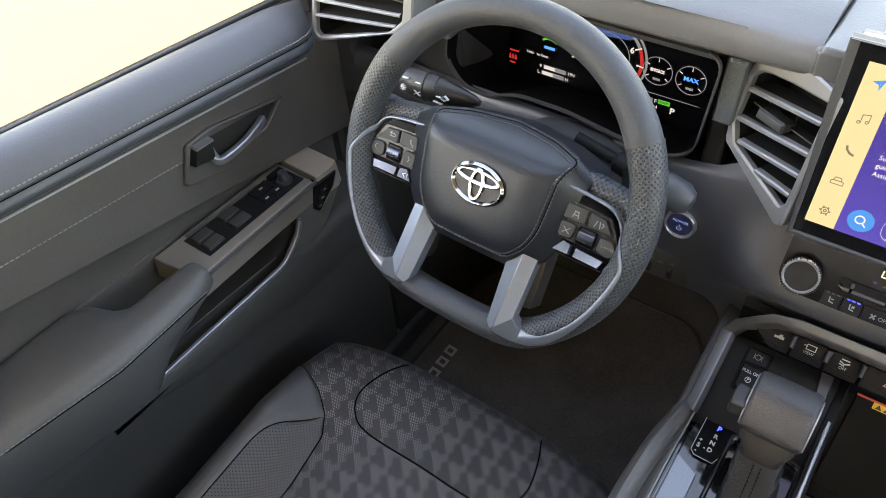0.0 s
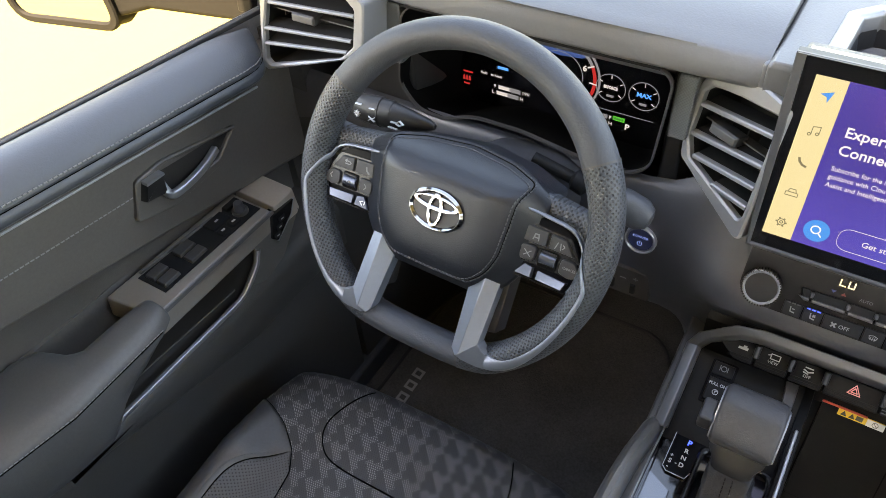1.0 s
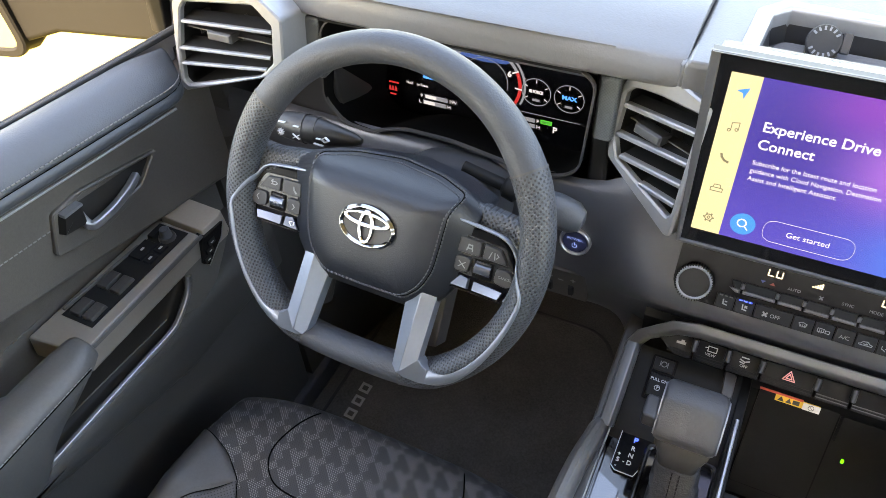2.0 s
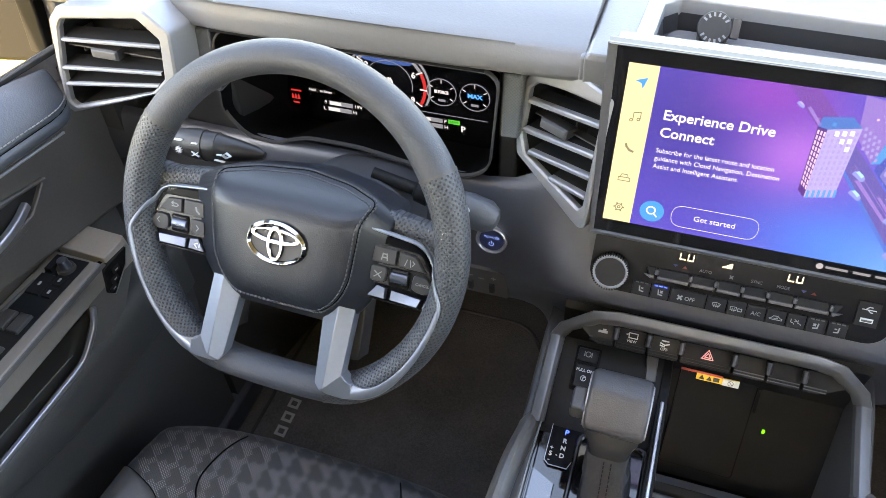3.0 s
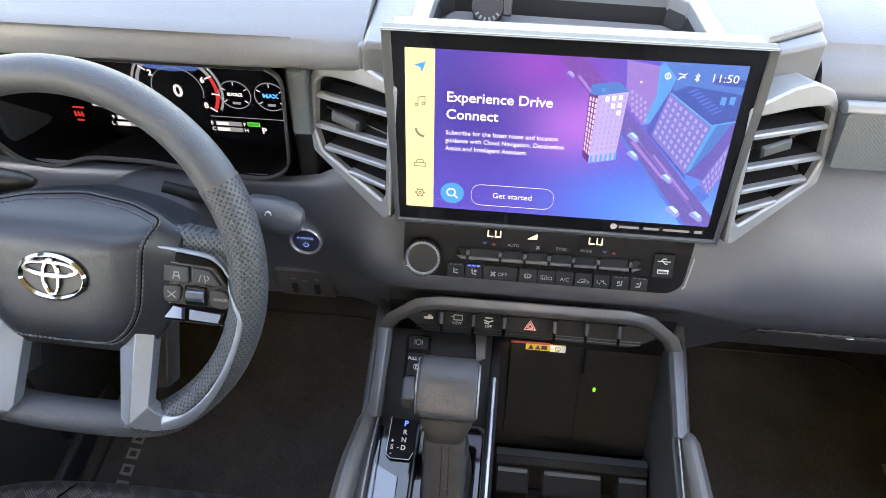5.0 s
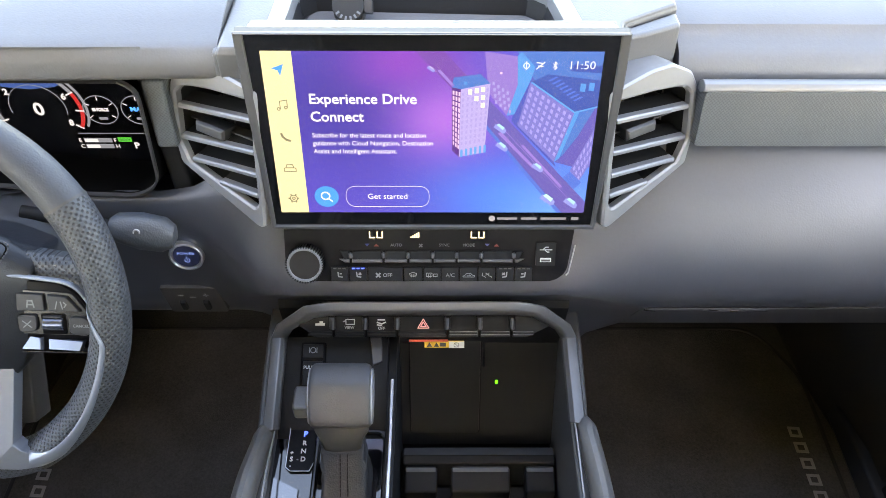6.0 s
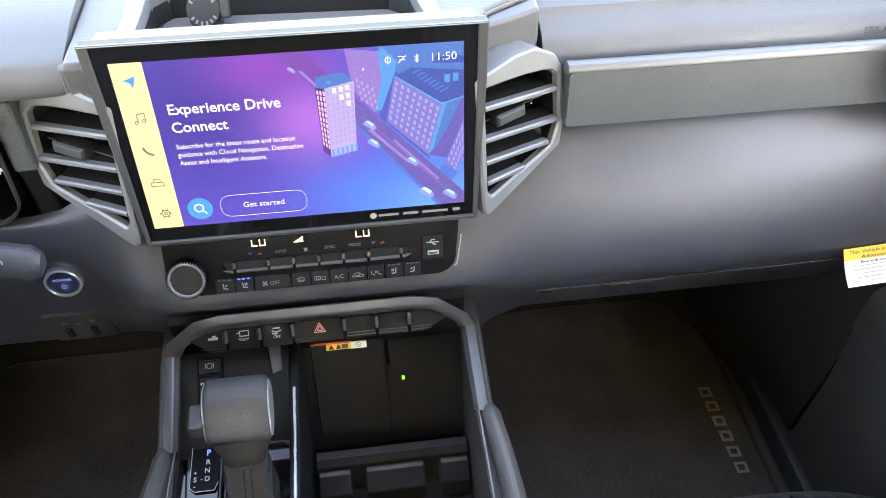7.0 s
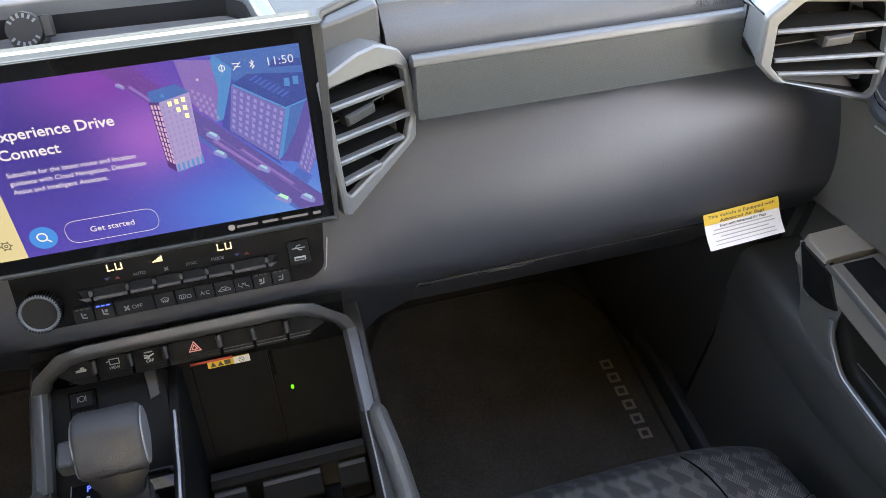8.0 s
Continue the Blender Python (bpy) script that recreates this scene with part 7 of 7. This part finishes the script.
    if driver:
        for y0, y1 in ((-0.287, -0.257), (-0.238, -0.206)):
            for d0, d1 in ((0.797, 0.817), (0.819, 0.839)):
                part("window_switch", slab(B(), flatp([(d1, y0), (d0, y0), (d0, y1), (d1, y1)]), fl, LZ - 0.004, LZ + 0.006, 0.002), M_BLACK, well, "window switch", bevel=0.001)
        for d0, d1, y0, y1 in ((0.797, 0.812, -0.178, -0.160), (0.797, 0.812, -0.157, -0.139), (0.815, 0.838, -0.178, -0.142)):
            kk = part("lock_key", slab(B(), flatp([(d1, y0), (d0, y0), (d0, y1), (d1, y1)]), fl, LZ, LZ + 0.004, 0.001), M_BTN, well, bevel=0.0008)
            part("key_mark", slab(B(), flatp([((d0 + d1) / 2 + 0.0016, (y0 + y1) / 2 - 0.003), ((d0 + d1) / 2 - 0.0016, (y0 + y1) / 2 - 0.003), ((d0 + d1) / 2 - 0.0016, (y0 + y1) / 2 + 0.003), ((d0 + d1) / 2 + 0.0016, (y0 + y1) / 2 + 0.003)]), fl, LZ + 0.0035, LZ + 0.0045), M_ICON, kk)
        part("mirror_fold_key", slab(B(), flatp([(0.838, -0.138), (0.826, -0.138), (0.826, -0.110), (0.838, -0.110)]), fl, LZ, LZ + 0.006, 0.001), M_BTN, well)
        mk = axes(tuple(P(0.811, -0.127, LZ)), (1, 0, 0), (0, 1, 0))
        kb = part("mirror_knob", slab(B(), oval(0.0125, 0.0125, n=24), mk, 0, 0.006, 0.001), M_BLACK, well, "round black mirror knob")
        part("knob_top", slab(B(), oval(0.0085, 0.0085, n=24), mk, 0.005, 0.019, 0.002), M_LOWER, kb, bevel=0.0008)
        for i, z in enumerate((0.5765, 0.5660, 0.5555)):
            part("memory_key", slab(B(), rounded(box2(-0.0075, -0.0050, 0.0075, 0.0050), 0.002), axes(tuple(P(0.7695, -0.0925 - 0.0080 * i, z)), (0, -s, 0), (0, 0, 1)), -0.003, 0.0022, 0.001), M_BTN, bez)
            part("key_mark", strokes(B(), [[(-0.002, 0.0), (0.002, 0.0)]], 0.0016, axes(tuple(P(0.7695, -0.0925 - 0.0080 * i, z)), (0, -s, 0), (0, 0, 1)), 0.002, 0.0027), M_ICON, bez)
    else:
        for d0, d1, y0, y1 in ((0.797, 0.815, -0.180, -0.155), (0.818, 0.836, -0.180, -0.155), (0.800, 0.833, -0.235, -0.200)):
            part("lock_key", slab(B(), flatp([(d1, y0), (d0, y0), (d0, y1), (d1, y1)]), fl, LZ, LZ + 0.004, 0.001), M_BTN, well, bevel=0.0008)
    # armrest pad: its front end rakes back, its inner edge steps out to the door behind the grab cup
    def along(table, y):
        for (ya, va), (yb, vb) in zip(table, table[1:]):
            if y >= yb:
                t = min(1.0, max(0.0, (ya - y) / (ya - yb)))
                return va + (vb - va) * t
        return table[-1][1]

    FACE = [(-0.322, 0.756), (-0.34, 0.748), (-0.48, 0.744), (-0.56, 0.757), (-0.63, 0.768), (-0.82, 0.775)]
    INNER = [(-0.322, 0.804), (-0.36, 0.808), (-0.415, 0.809), (-0.428, 0.820), (-0.436, 0.842), (-0.444, 0.860), (-0.47, 0.872), (-0.82, 0.874)]
    FOOT = [(-0.322, 0.604), (-0.330, 0.598), (-0.352, 0.5820), (-0.379, 0.5650), (-0.400, 0.5560), (-0.422, 0.5390), (-0.450, 0.5080), (-0.52, 0.5030), (-0.60, 0.5030), (-0.82, 0.5030)]
    rows = []
    for y, k in ((-0.316, 0.72), (-0.319, 0.90), (-0.325, 0.98), (-0.334, 1), (-0.345, 1), (-0.36, 1), (-0.38, 1), (-0.40, 1), (-0.414, 1), (-0.422, 1), (-0.429, 1), (-0.436, 1), (-0.443, 1), (-0.452, 1), (-0.47, 1), (-0.50, 1), (-0.53, 1), (-0.56, 1), (-0.60, 1), (-0.66, 1), (-0.82, 1)):
        f, o, zb, zt = along(FACE, y), along(INNER, y), min(along(FOOT, y), 0.596), 0.612
        prof = [(o, zb), (f + 0.010, zb), (f + 0.003, zb + 0.2 * (0.592 - zb)), (f, zb + 0.7 * (0.592 - zb)), (f + 0.001, 0.5965), (f + 0.005, 0.6045), (f + 0.0125, 0.6100), (f + 0.024, zt), (o - 0.014, zt), (o - 0.005, zt - 0.003), (o, zt - 0.011)]
        mid = ((f + o) / 2, 0.604)
        rows.append([P(mid[0] + (d - mid[0]) * k, y, mid[1] + (z - mid[1]) * k) for d, z in prof])
    arm = part("armrest", loft(B(), rows), M_ARM, root, "padded black leather armrest", sharp=60)
    bm = B()
    line = [P(along(FACE, y) + 0.0004, y, 0.5985) for y in [-0.80 + 0.01 * i for i in range(47)]]
    stitches(bm, line, 0.0062, 0.0013, 0.0044, up=(-s, 0, 0.3))
    part("stitching", bm, M_THREAD, arm)
    part("arm_seam", sweep(B(), [p + Vector((-s * 0.0001, 0, -0.0022)) for p in line], rect(0.0010, 0.0010)), M_GAP, arm)
    # grab cup wall, map pocket, bright pocket line and the lower panel's rounded shelf
    part("cup_wall", loft(B(), [[P(0.866, y, 0.44), P(0.864, y, 0.602), P(0.905, y, 0.602), P(0.905, y, 0.44)] for y in (-0.82, 0.06)]), M_DOORL, root, "dark grab cup wall")
    # darker shelf material here paints the shade at the door's front end
    part("door_end", loft(B(), [[P(0.850, y, 0.44), P(0.850, y, 0.77), P(0.905, y, 0.77), P(0.905, y, 0.44)] for y in (0.030, 0.13)]), M_SHELF, root, "front end of the door panel, darkened for shade")
    part("cup_floor", loft(B(), [[P(0.775, y, 0.500), P(0.870, y, 0.500), P(0.870, y, 0.525), P(0.785, y, 0.525)] for y in (-0.80, -0.34)]), M_DOORL, root)
    rows = []
    for y in (-0.82, -0.52, -0.42, -0.31, -0.20, -0.14, -0.06, 0.03):
        zl = 0.4264 + 0.24 * max(-0.10, -0.31 - y)
        rows.append([P(0.925, y, 0.505), P(0.790, y, 0.505), P(0.779, y, 0.5010), P(0.7725, y, 0.4930), P(0.7710, y, 0.480), P(0.7720, y, zl + 0.012), P(0.7800, y, zl), P(0.796, y, 0.25), P(0.80, y, 0.02), P(0.925, y, 0.02)])
    rows = [[p + Vector((0, 0, zo if p.z > 0.3 else 0)) for p in r] for r in rows]
    part("lower_panel", loft(B(), [r[:7] + [r[0] - Vector((0, 0, 0.06))] for r in rows]), M_SHELF, root, "dark shelf of the lower door panel", sharp=40)
    part("lower_skin", loft(B(), [[r[6], r[7], r[8], r[9], r[0] - Vector((0, 0, 0.06))] for r in rows]), M_SHELF, root, "black hard lower door skin", sharp=40)
    # flat slab; the open pocket's shade is painted as its dark colour
    part("pocket", slab(B(), sd([(-0.46, 0.506 + zo), (-0.205, 0.5065 + zo), (-0.190, 0.512 + zo), (-0.158, 0.540 + zo), (-0.150, 0.566), (-0.33, 0.566), (-0.46, 0.566)]), SIDE, -0.02, -0.002), M_POCKET, root, "flat door pocket, recess shade put in its dark colour")
    part("pocket_lip", strokes(B(), [sd([(-0.44, 0.5375), (-0.345, 0.5325), (-0.205, 0.5235)])], 0.0014, SIDE, -0.004, -0.0005), M_DOORL, root, "thin pocket lip")
    part("pocket_trim", sweep(B(), smooth_line([P(0.7695, -0.47, 0.5095 + zo), P(0.7690, -0.32, 0.5088 + zo), P(0.7685, -0.229, 0.5082 + zo), P(0.7685, -0.206, 0.5098 + zo), P(0.7685, -0.192, 0.516 + zo), P(0.7685, -0.173, 0.530 + zo), P(0.7690, -0.161, 0.541 + zo), P(0.7700, -0.150, 0.561 + zo)], 5), rounded(rect(0.0065, 0.0080), 0.002)), M_SATIN, root, "bright satin pocket line")
    block("sill_plate", tuple(min(a, b) for a, b in zip(P(0.785, -0.9, -0.005), P(0.88, 0.3, 0.05))), tuple(max(a, b) for a, b in zip(P(0.785, -0.9, -0.005), P(0.88, 0.3, 0.05))), M_LOWER, root, "dark sill plate", bevel=0.008)
    return root


door(-1, True)
door(1, False).location.x -= 0.0065


# ---- seats ----
def seat(s):
    X0, HW = XC + s * 0.463, 0.268
    root = thing("seat", (X0, -0.45, 0.0), "black leather front seat with chevron-perforated cushion" + (" before the steering wheel" if s < 0 else " on the passenger side"), "car seat", "front seats")
    prof = [(-0.215, 0.18), (-0.196, 0.26), (-0.188, 0.315), (-0.200, 0.348), (-0.228, 0.364), (-0.28, 0.368), (-0.36, 0.362), (-0.48, 0.350), (-0.62, 0.338), (-0.74, 0.33)]
    line = smooth_line([(0, y, z) for y, z in prof], 16)
    arc_l = [0.0]
    for a, b in zip(line, line[1:]):
        arc_l.append(arc_l[-1] + (b - a).length)

    def at_(u, i):
        p = line[i]
        e = abs(u) / HW
        back = min(1.0, max(0.0, (-p.y - 0.24) / 0.14))
        bol = 0.030 * back * math.exp(-((e - 0.86) / 0.13) ** 2)
        crown = -0.010 * e ** 2 * (1 - back) + bol
        fall = 0.0 if e < 0.9 else -0.062 * ((e - 0.9) / 0.1) ** 3.4
        round_front = 0.030 * e ** 3.0 * max(0.0, 1 - (arc_l[i] / 0.25))
        yy = p.y - 0.022 * e ** 4 * max(0.0, 1 - max(0.0, -p.y - 0.22) / 0.3)
        return Vector((X0 + u, yy, p.z + crown + fall - round_front))

    def cols(lo, hi, n):
        return [lo + (hi - lo) * i / n for i in range(n + 1)]

    CURVE = [(-0.255, HW), (-0.285, 0.262), (-0.300, 0.232), (-0.318, 0.197), (-0.345, 0.165), (-0.375, 0.146), (-0.45, 0.137), (-0.60, 0.135), (-0.80, 0.135)]

    def inner(y):
        for (ya, ba), (yb, bb) in zip(CURVE, CURVE[1:]):
            if y >= yb:
                t = min(1.0, max(0.0, (ya - y) / (ya - yb)))
                return ba + (bb - ba) * t
        return CURVE[-1][1]

    def patch(name, span, rows_i, n, mat, label="", edges=(1, 1), puffy=0.004):
        """A cushion panel: on each row from span(y)[0] to span(y)[1], puffed between its seams."""
        bm = B()
        uv = bm.loops.layers.uv.verify()
        top = {}
        for ri, i in enumerate(rows_i):
            a, b = span(line[i].y)
            for j in range(n + 1):
                u = a + (b - a) * j / n
                e = min(1.0, (j * edges[0] + n * (1 - edges[0])) * 5 / n, ((n - j) * edges[1] + n * (1 - edges[1])) * 5 / n)
                v = at_(u, i)
                nb = at_(u + 0.003, i) - at_(u - 0.003, i)
                na = at_(u, min(i + 1, len(line) - 1)) - at_(u, max(i - 1, 0))
                nn = nb.cross(na).normalized()
                if nn.z < -0.02 or (abs(nn.z) <= 0.02 and nn.y < 0):
                    nn = -nn
                top[ri, j] = (bm.verts.new(v + nn * puffy * math.sin(e * math.pi / 2)), (u, arc_l[i]))
        for i in range(len(rows_i) - 1):
            for j in range(n):
                q = [top[i, j], top[i, j + 1], top[i + 1, j + 1], top[i + 1, j]]
                f = bm.faces.new([x for x, _ in q])
                for lp, (_, w) in zip(f.loops, q):
                    lp[uv].uv = w
        ob = part(name, bm, mat, root, label, sharp=80)
        so = ob.modifiers.new("thickness", "SOLIDIFY")
        so.thickness, so.offset = 0.015, -1
        return ob

    last = len(line) - 1
    allr = list(range(last + 1))
    patch("cushion_centre", lambda y: (-inner(y), inner(y)), allr, 60, M_CHEV, "chevron-perforated leather cushion panel", puffy=0.003)
    tip = [i for i in allr if -0.352 <= line[i].y <= -0.258 and i > 40]
    rear = [i for i in allr if line[i].y < -0.352 and i > 40]
    rear = [tip[-1]] + [i for i in rear if i > tip[-1]]
    for a in (-1, 1):
        def sp(lo, hi):
            return (lambda y: (lo(y), hi(y))) if a > 0 else (lambda y: (-hi(y), -lo(y)))
        def outer(y):
            s = min(1.0, max(0.0, (line[tip[-1]].y - y) / 0.11))
            return inner(y) + (0.218 - inner(y)) * (1 - (1 - s) ** 3.2)
        patch("bolster_edge", sp(outer, lambda y: HW + 0.001), tip + rear[1:], 16, M_BOLST, "smooth leather bolster wrap", puffy=0.0032)
        patch("bolster_panel", sp(inner, lambda y: outer(y) + 0.0004), rear, 12, M_PERF_SEAT, "finely perforated leather bolster panel", puffy=0.0036)
        seam_i = tip + rear[1:]
        part("seam", sweep(B(), [at_(a * inner(line[i].y), i) + Vector((0, 0, 0.001)) for i in seam_i], rounded(rect(0.0014, 0.0016), 0.0004)), M_GAP, root)
        part("seam", sweep(B(), [at_(a * outer(line[i].y), i) + Vector((0, 0, 0.0008)) for i in rear], rounded(rect(0.0014, 0.0014), 0.0004)), M_GAP, root)
        bm = B()
        stitches(bm, [at_(a * (outer(line[i].y) + 0.006), i) + Vector((0, 0, 0.0034)) for i in rear[2:]], 0.0046, 0.0012, 0.0034)
        part("stitching", bm, M_THREAD_K, root)

    def on_surface(u, y):
        i = max([q for q in range(28, last) if line[q].z > 0.34 and line[q].y >= y] or [min(q for q in range(28, last) if line[q].z > 0.34)])
        i2 = min(i + 1, last)
        return at_(u, i).lerp(at_(u, i2), 0 if line[i].y == line[i2].y else max(0, min(1, (line[i].y - y) / (line[i].y - line[i2].y))))

    U = [(-0.118, -0.205), (-0.135, -0.245), (-0.143, -0.290), (-0.126, -0.322), (-0.090, -0.337), (0.0, -0.337), (0.090, -0.337), (0.126, -0.322), (0.143, -0.290), (0.135, -0.245), (0.118, -0.205)]
    ul = smooth_line([(u, y, 0) for u, y in U], 6)
    part("thigh_seam", sweep(B(), [on_surface(p.x, p.y) + Vector((0, 0, 0.0036)) for p in ul], rounded(rect(0.0020, 0.0022), 0.0006)), M_GAP, root)
    block("seat_base", (X0 - 0.24, -0.72, 0.03), (X0 + 0.24, -0.25, 0.33), M_BLACK, root, bevel=0.02)
    part("backrest", loft(B(), [[(X0 + w * sx, y + 0.05 * sy, z) for sx, sy in rounded([(-1, -1), (1, -1), (1, 1), (-1, 1)], 0.5)] for y, z, w in ((-0.74, 0.30, 0.25), (-0.78, 0.50, 0.26), (-0.84, 0.80, 0.25), (-0.90, 1.0, 0.18))]), M_LEATHER, root, "black leather seat back")
    for sx in (-0.20, 0.20):
        block("seat_rail", (X0 + sx - 0.015, -0.75, -0.006), (X0 + sx + 0.015, -0.20, 0.035), M_GUN, root, bevel=0.003)
    return root


seat(-1).location.y += 0.038
seat(1).location.y += 0.012

# ---- floor mats ----
for s in (-1, 1):
    x = XC + s * 0.49
    mt = thing("floor_mat", (x, 0.1, 0.0), "black carpet floor mat with a raised grey word mark", "floor mat", "floor mats")
    mp = rounded([(x - 0.27, -0.30), (x + 0.27, -0.30), (x + 0.27, 0.30), (x + 0.20, 0.42), (x - 0.20, 0.42), (x - 0.27, 0.30)], 0.05)
    part("carpet", slab(B(), mp, Matrix.Identity(4), -0.008, 0.002, 0.003), M_CARPET, mt)
    part("edging", ring(B(), mp, offset(mp, 0.008), Matrix.Identity(4), -0.007, 0.005, 0.002), M_RUBBER, mt)
    xm = 0.698 if s > 0 else -0.716
    y0 = -0.006 if s > 0 else 0.096
    for i in range(6):
        y = y0 + s * 0.0325 * i
        bm = B()
        fm = axes((xm - s * 0.0015 * i, y + s * 0.012, 0.0018), (0, s, 0), (-s, 0, 0))
        glyph = [(-0.0115, -0.0115), (0.0100, -0.0115), (0.0115, 0.0115), (-0.0100, 0.0115)]
        part("mark_bar", ring(B(), glyph, offset(glyph, 0.0050), fm, 0.0, 0.002), M_BADGE, mt)

# ---- air bag label hanging at the glove box ----
lb = thing("warning_label", (0.72, 0.05, 0.53), "yellow and white air bag warning tag hanging below the dashboard", "label")
LM = axes((0.673, -0.024, 0.615), (0.1, 0, 0.008), (-0.019, 0.030, 0.046))
bm = B()
rows = []
for v, d in ((0.0225, 0.0), (0.011, 0.001), (0.0, 0.0025), (-0.011, 0.0055), (-0.0225, 0.011)):
    rows.append([LM @ Vector((x, v, d + k)) for x, k in ((-0.052, 0.0), (0.052, 0.0), (0.052, 0.0008), (-0.052, 0.0008))])
part("sheet", loft(B(), rows), M_WHITE, lb, "white paper sheet")
bm = B()
rows = [[LM @ Vector((x, v, d + k)) for x, k in ((-0.0522, 0.0004), (0.0522, 0.0004), (0.0522, 0.0014), (-0.0522, 0.0014))] for v, d in ((0.0228, 0.0), (0.0085, 0.0013))]
hd = part("heading_band", loft(bm, rows), M_YELLOW, lb, "yellow heading band")
T1 = LM @ Matrix.Translation((0.0, 0.0160, 0.0019)) @ Matrix.Rotation(radians(3.5), 4, "X")
text("heading_line", "This Vehicle is Equipped with", 0.0044, T1, M_INK, hd, 0.0003, align="CENTER", width=0.092)
text("heading_line", "Advanced Air Bags", 0.0044, T1 @ Matrix.Translation((0, -0.0064, 0.0010)), M_INK, hd, 0.0003, align="CENTER", width=0.062)
text("print_line", "Even with Advanced Air Bags", 0.0034, LM @ Matrix.Translation((0.0, 0.0035, 0.0034)), M_INK, lb, 0.0003, align="CENTER", width=0.064)
for i, (w, v, d) in enumerate(((0.080, 0.0005, 0.0032), (0.086, -0.0040, 0.0043), (0.066, -0.0085, 0.0055), (0.082, -0.0130, 0.0070), (0.084, -0.0175, 0.0090))):
    part("print_bar", strokes(B(), [[(-w / 2, v), (w / 2, v)]], 0.0012, LM, d - 0.002, d + 0.0006), M_ICON, lb)

# ---- outside mirror ----
mi = thing("door_mirror", (-1.15, 0.1, 0.75), "dark door mirror outside the driver window", "mirror")
MM = axes((-1.308, 0.02, 0.865), (0.95, 0.20, 0.02), (0.0, -0.04, 1.0))
shape = rounded(rect(0.22, 0.30), 0.035, 5)
rows = [[MM @ Vector((x, y, d)) for x, y in p] for p, d in ((shape, 0.012), (offset(shape, -0.012), -0.02), (offset(shape, -0.004), -0.07), (offset(shape, 0.05), -0.11))]
part("housing", loft(B(), rows), M_MIRH, mi, "brown-grey mirror housing", sharp=50)
part("bezel", ring(B(), offset(shape, -0.006), offset(shape, 0.010), MM, 0.006, 0.018, 0.003), M_MIRH, mi)
part("glass", slab(B(), offset(shape, 0.010), MM, 0.010, 0.0135), M_MIRROR, mi, "mirror glass")
part("arm", loft(B(), [[(-1.215, 0.03, 0.730), (-1.215, 0.15, 0.730), (-1.215, 0.15, 0.98), (-1.215, 0.03, 0.98)], [(-1.14, 0.06, 0.750), (-1.14, 0.17, 0.750), (-1.14, 0.17, 0.96), (-1.14, 0.06, 0.96)], [(-1.0, 0.08, 0.755), (-1.0, 0.20, 0.755), (-1.0, 0.20, 0.94), (-1.0, 0.08, 0.94)], [(-0.915, 0.10, 0.755), (-0.915, 0.24, 0.755), (-0.915, 0.24, 1.0), (-0.915, 0.10, 1.0)]]), M_MIRH, mi, "brown-grey mirror arm", bevel=0.012)
part("sail_panel", loft(B(), [[(-0.925, 0.055, 0.80), (-0.925, 0.26, 0.80), (-0.890, 0.10, 1.02), (-0.890, 0.06, 1.02)], [(-0.895, 0.055, 0.80), (-0.895, 0.26, 0.80), (-0.862, 0.10, 1.02), (-0.862, 0.06, 1.02)]]), M_MIRH, mi, bevel=0.004)
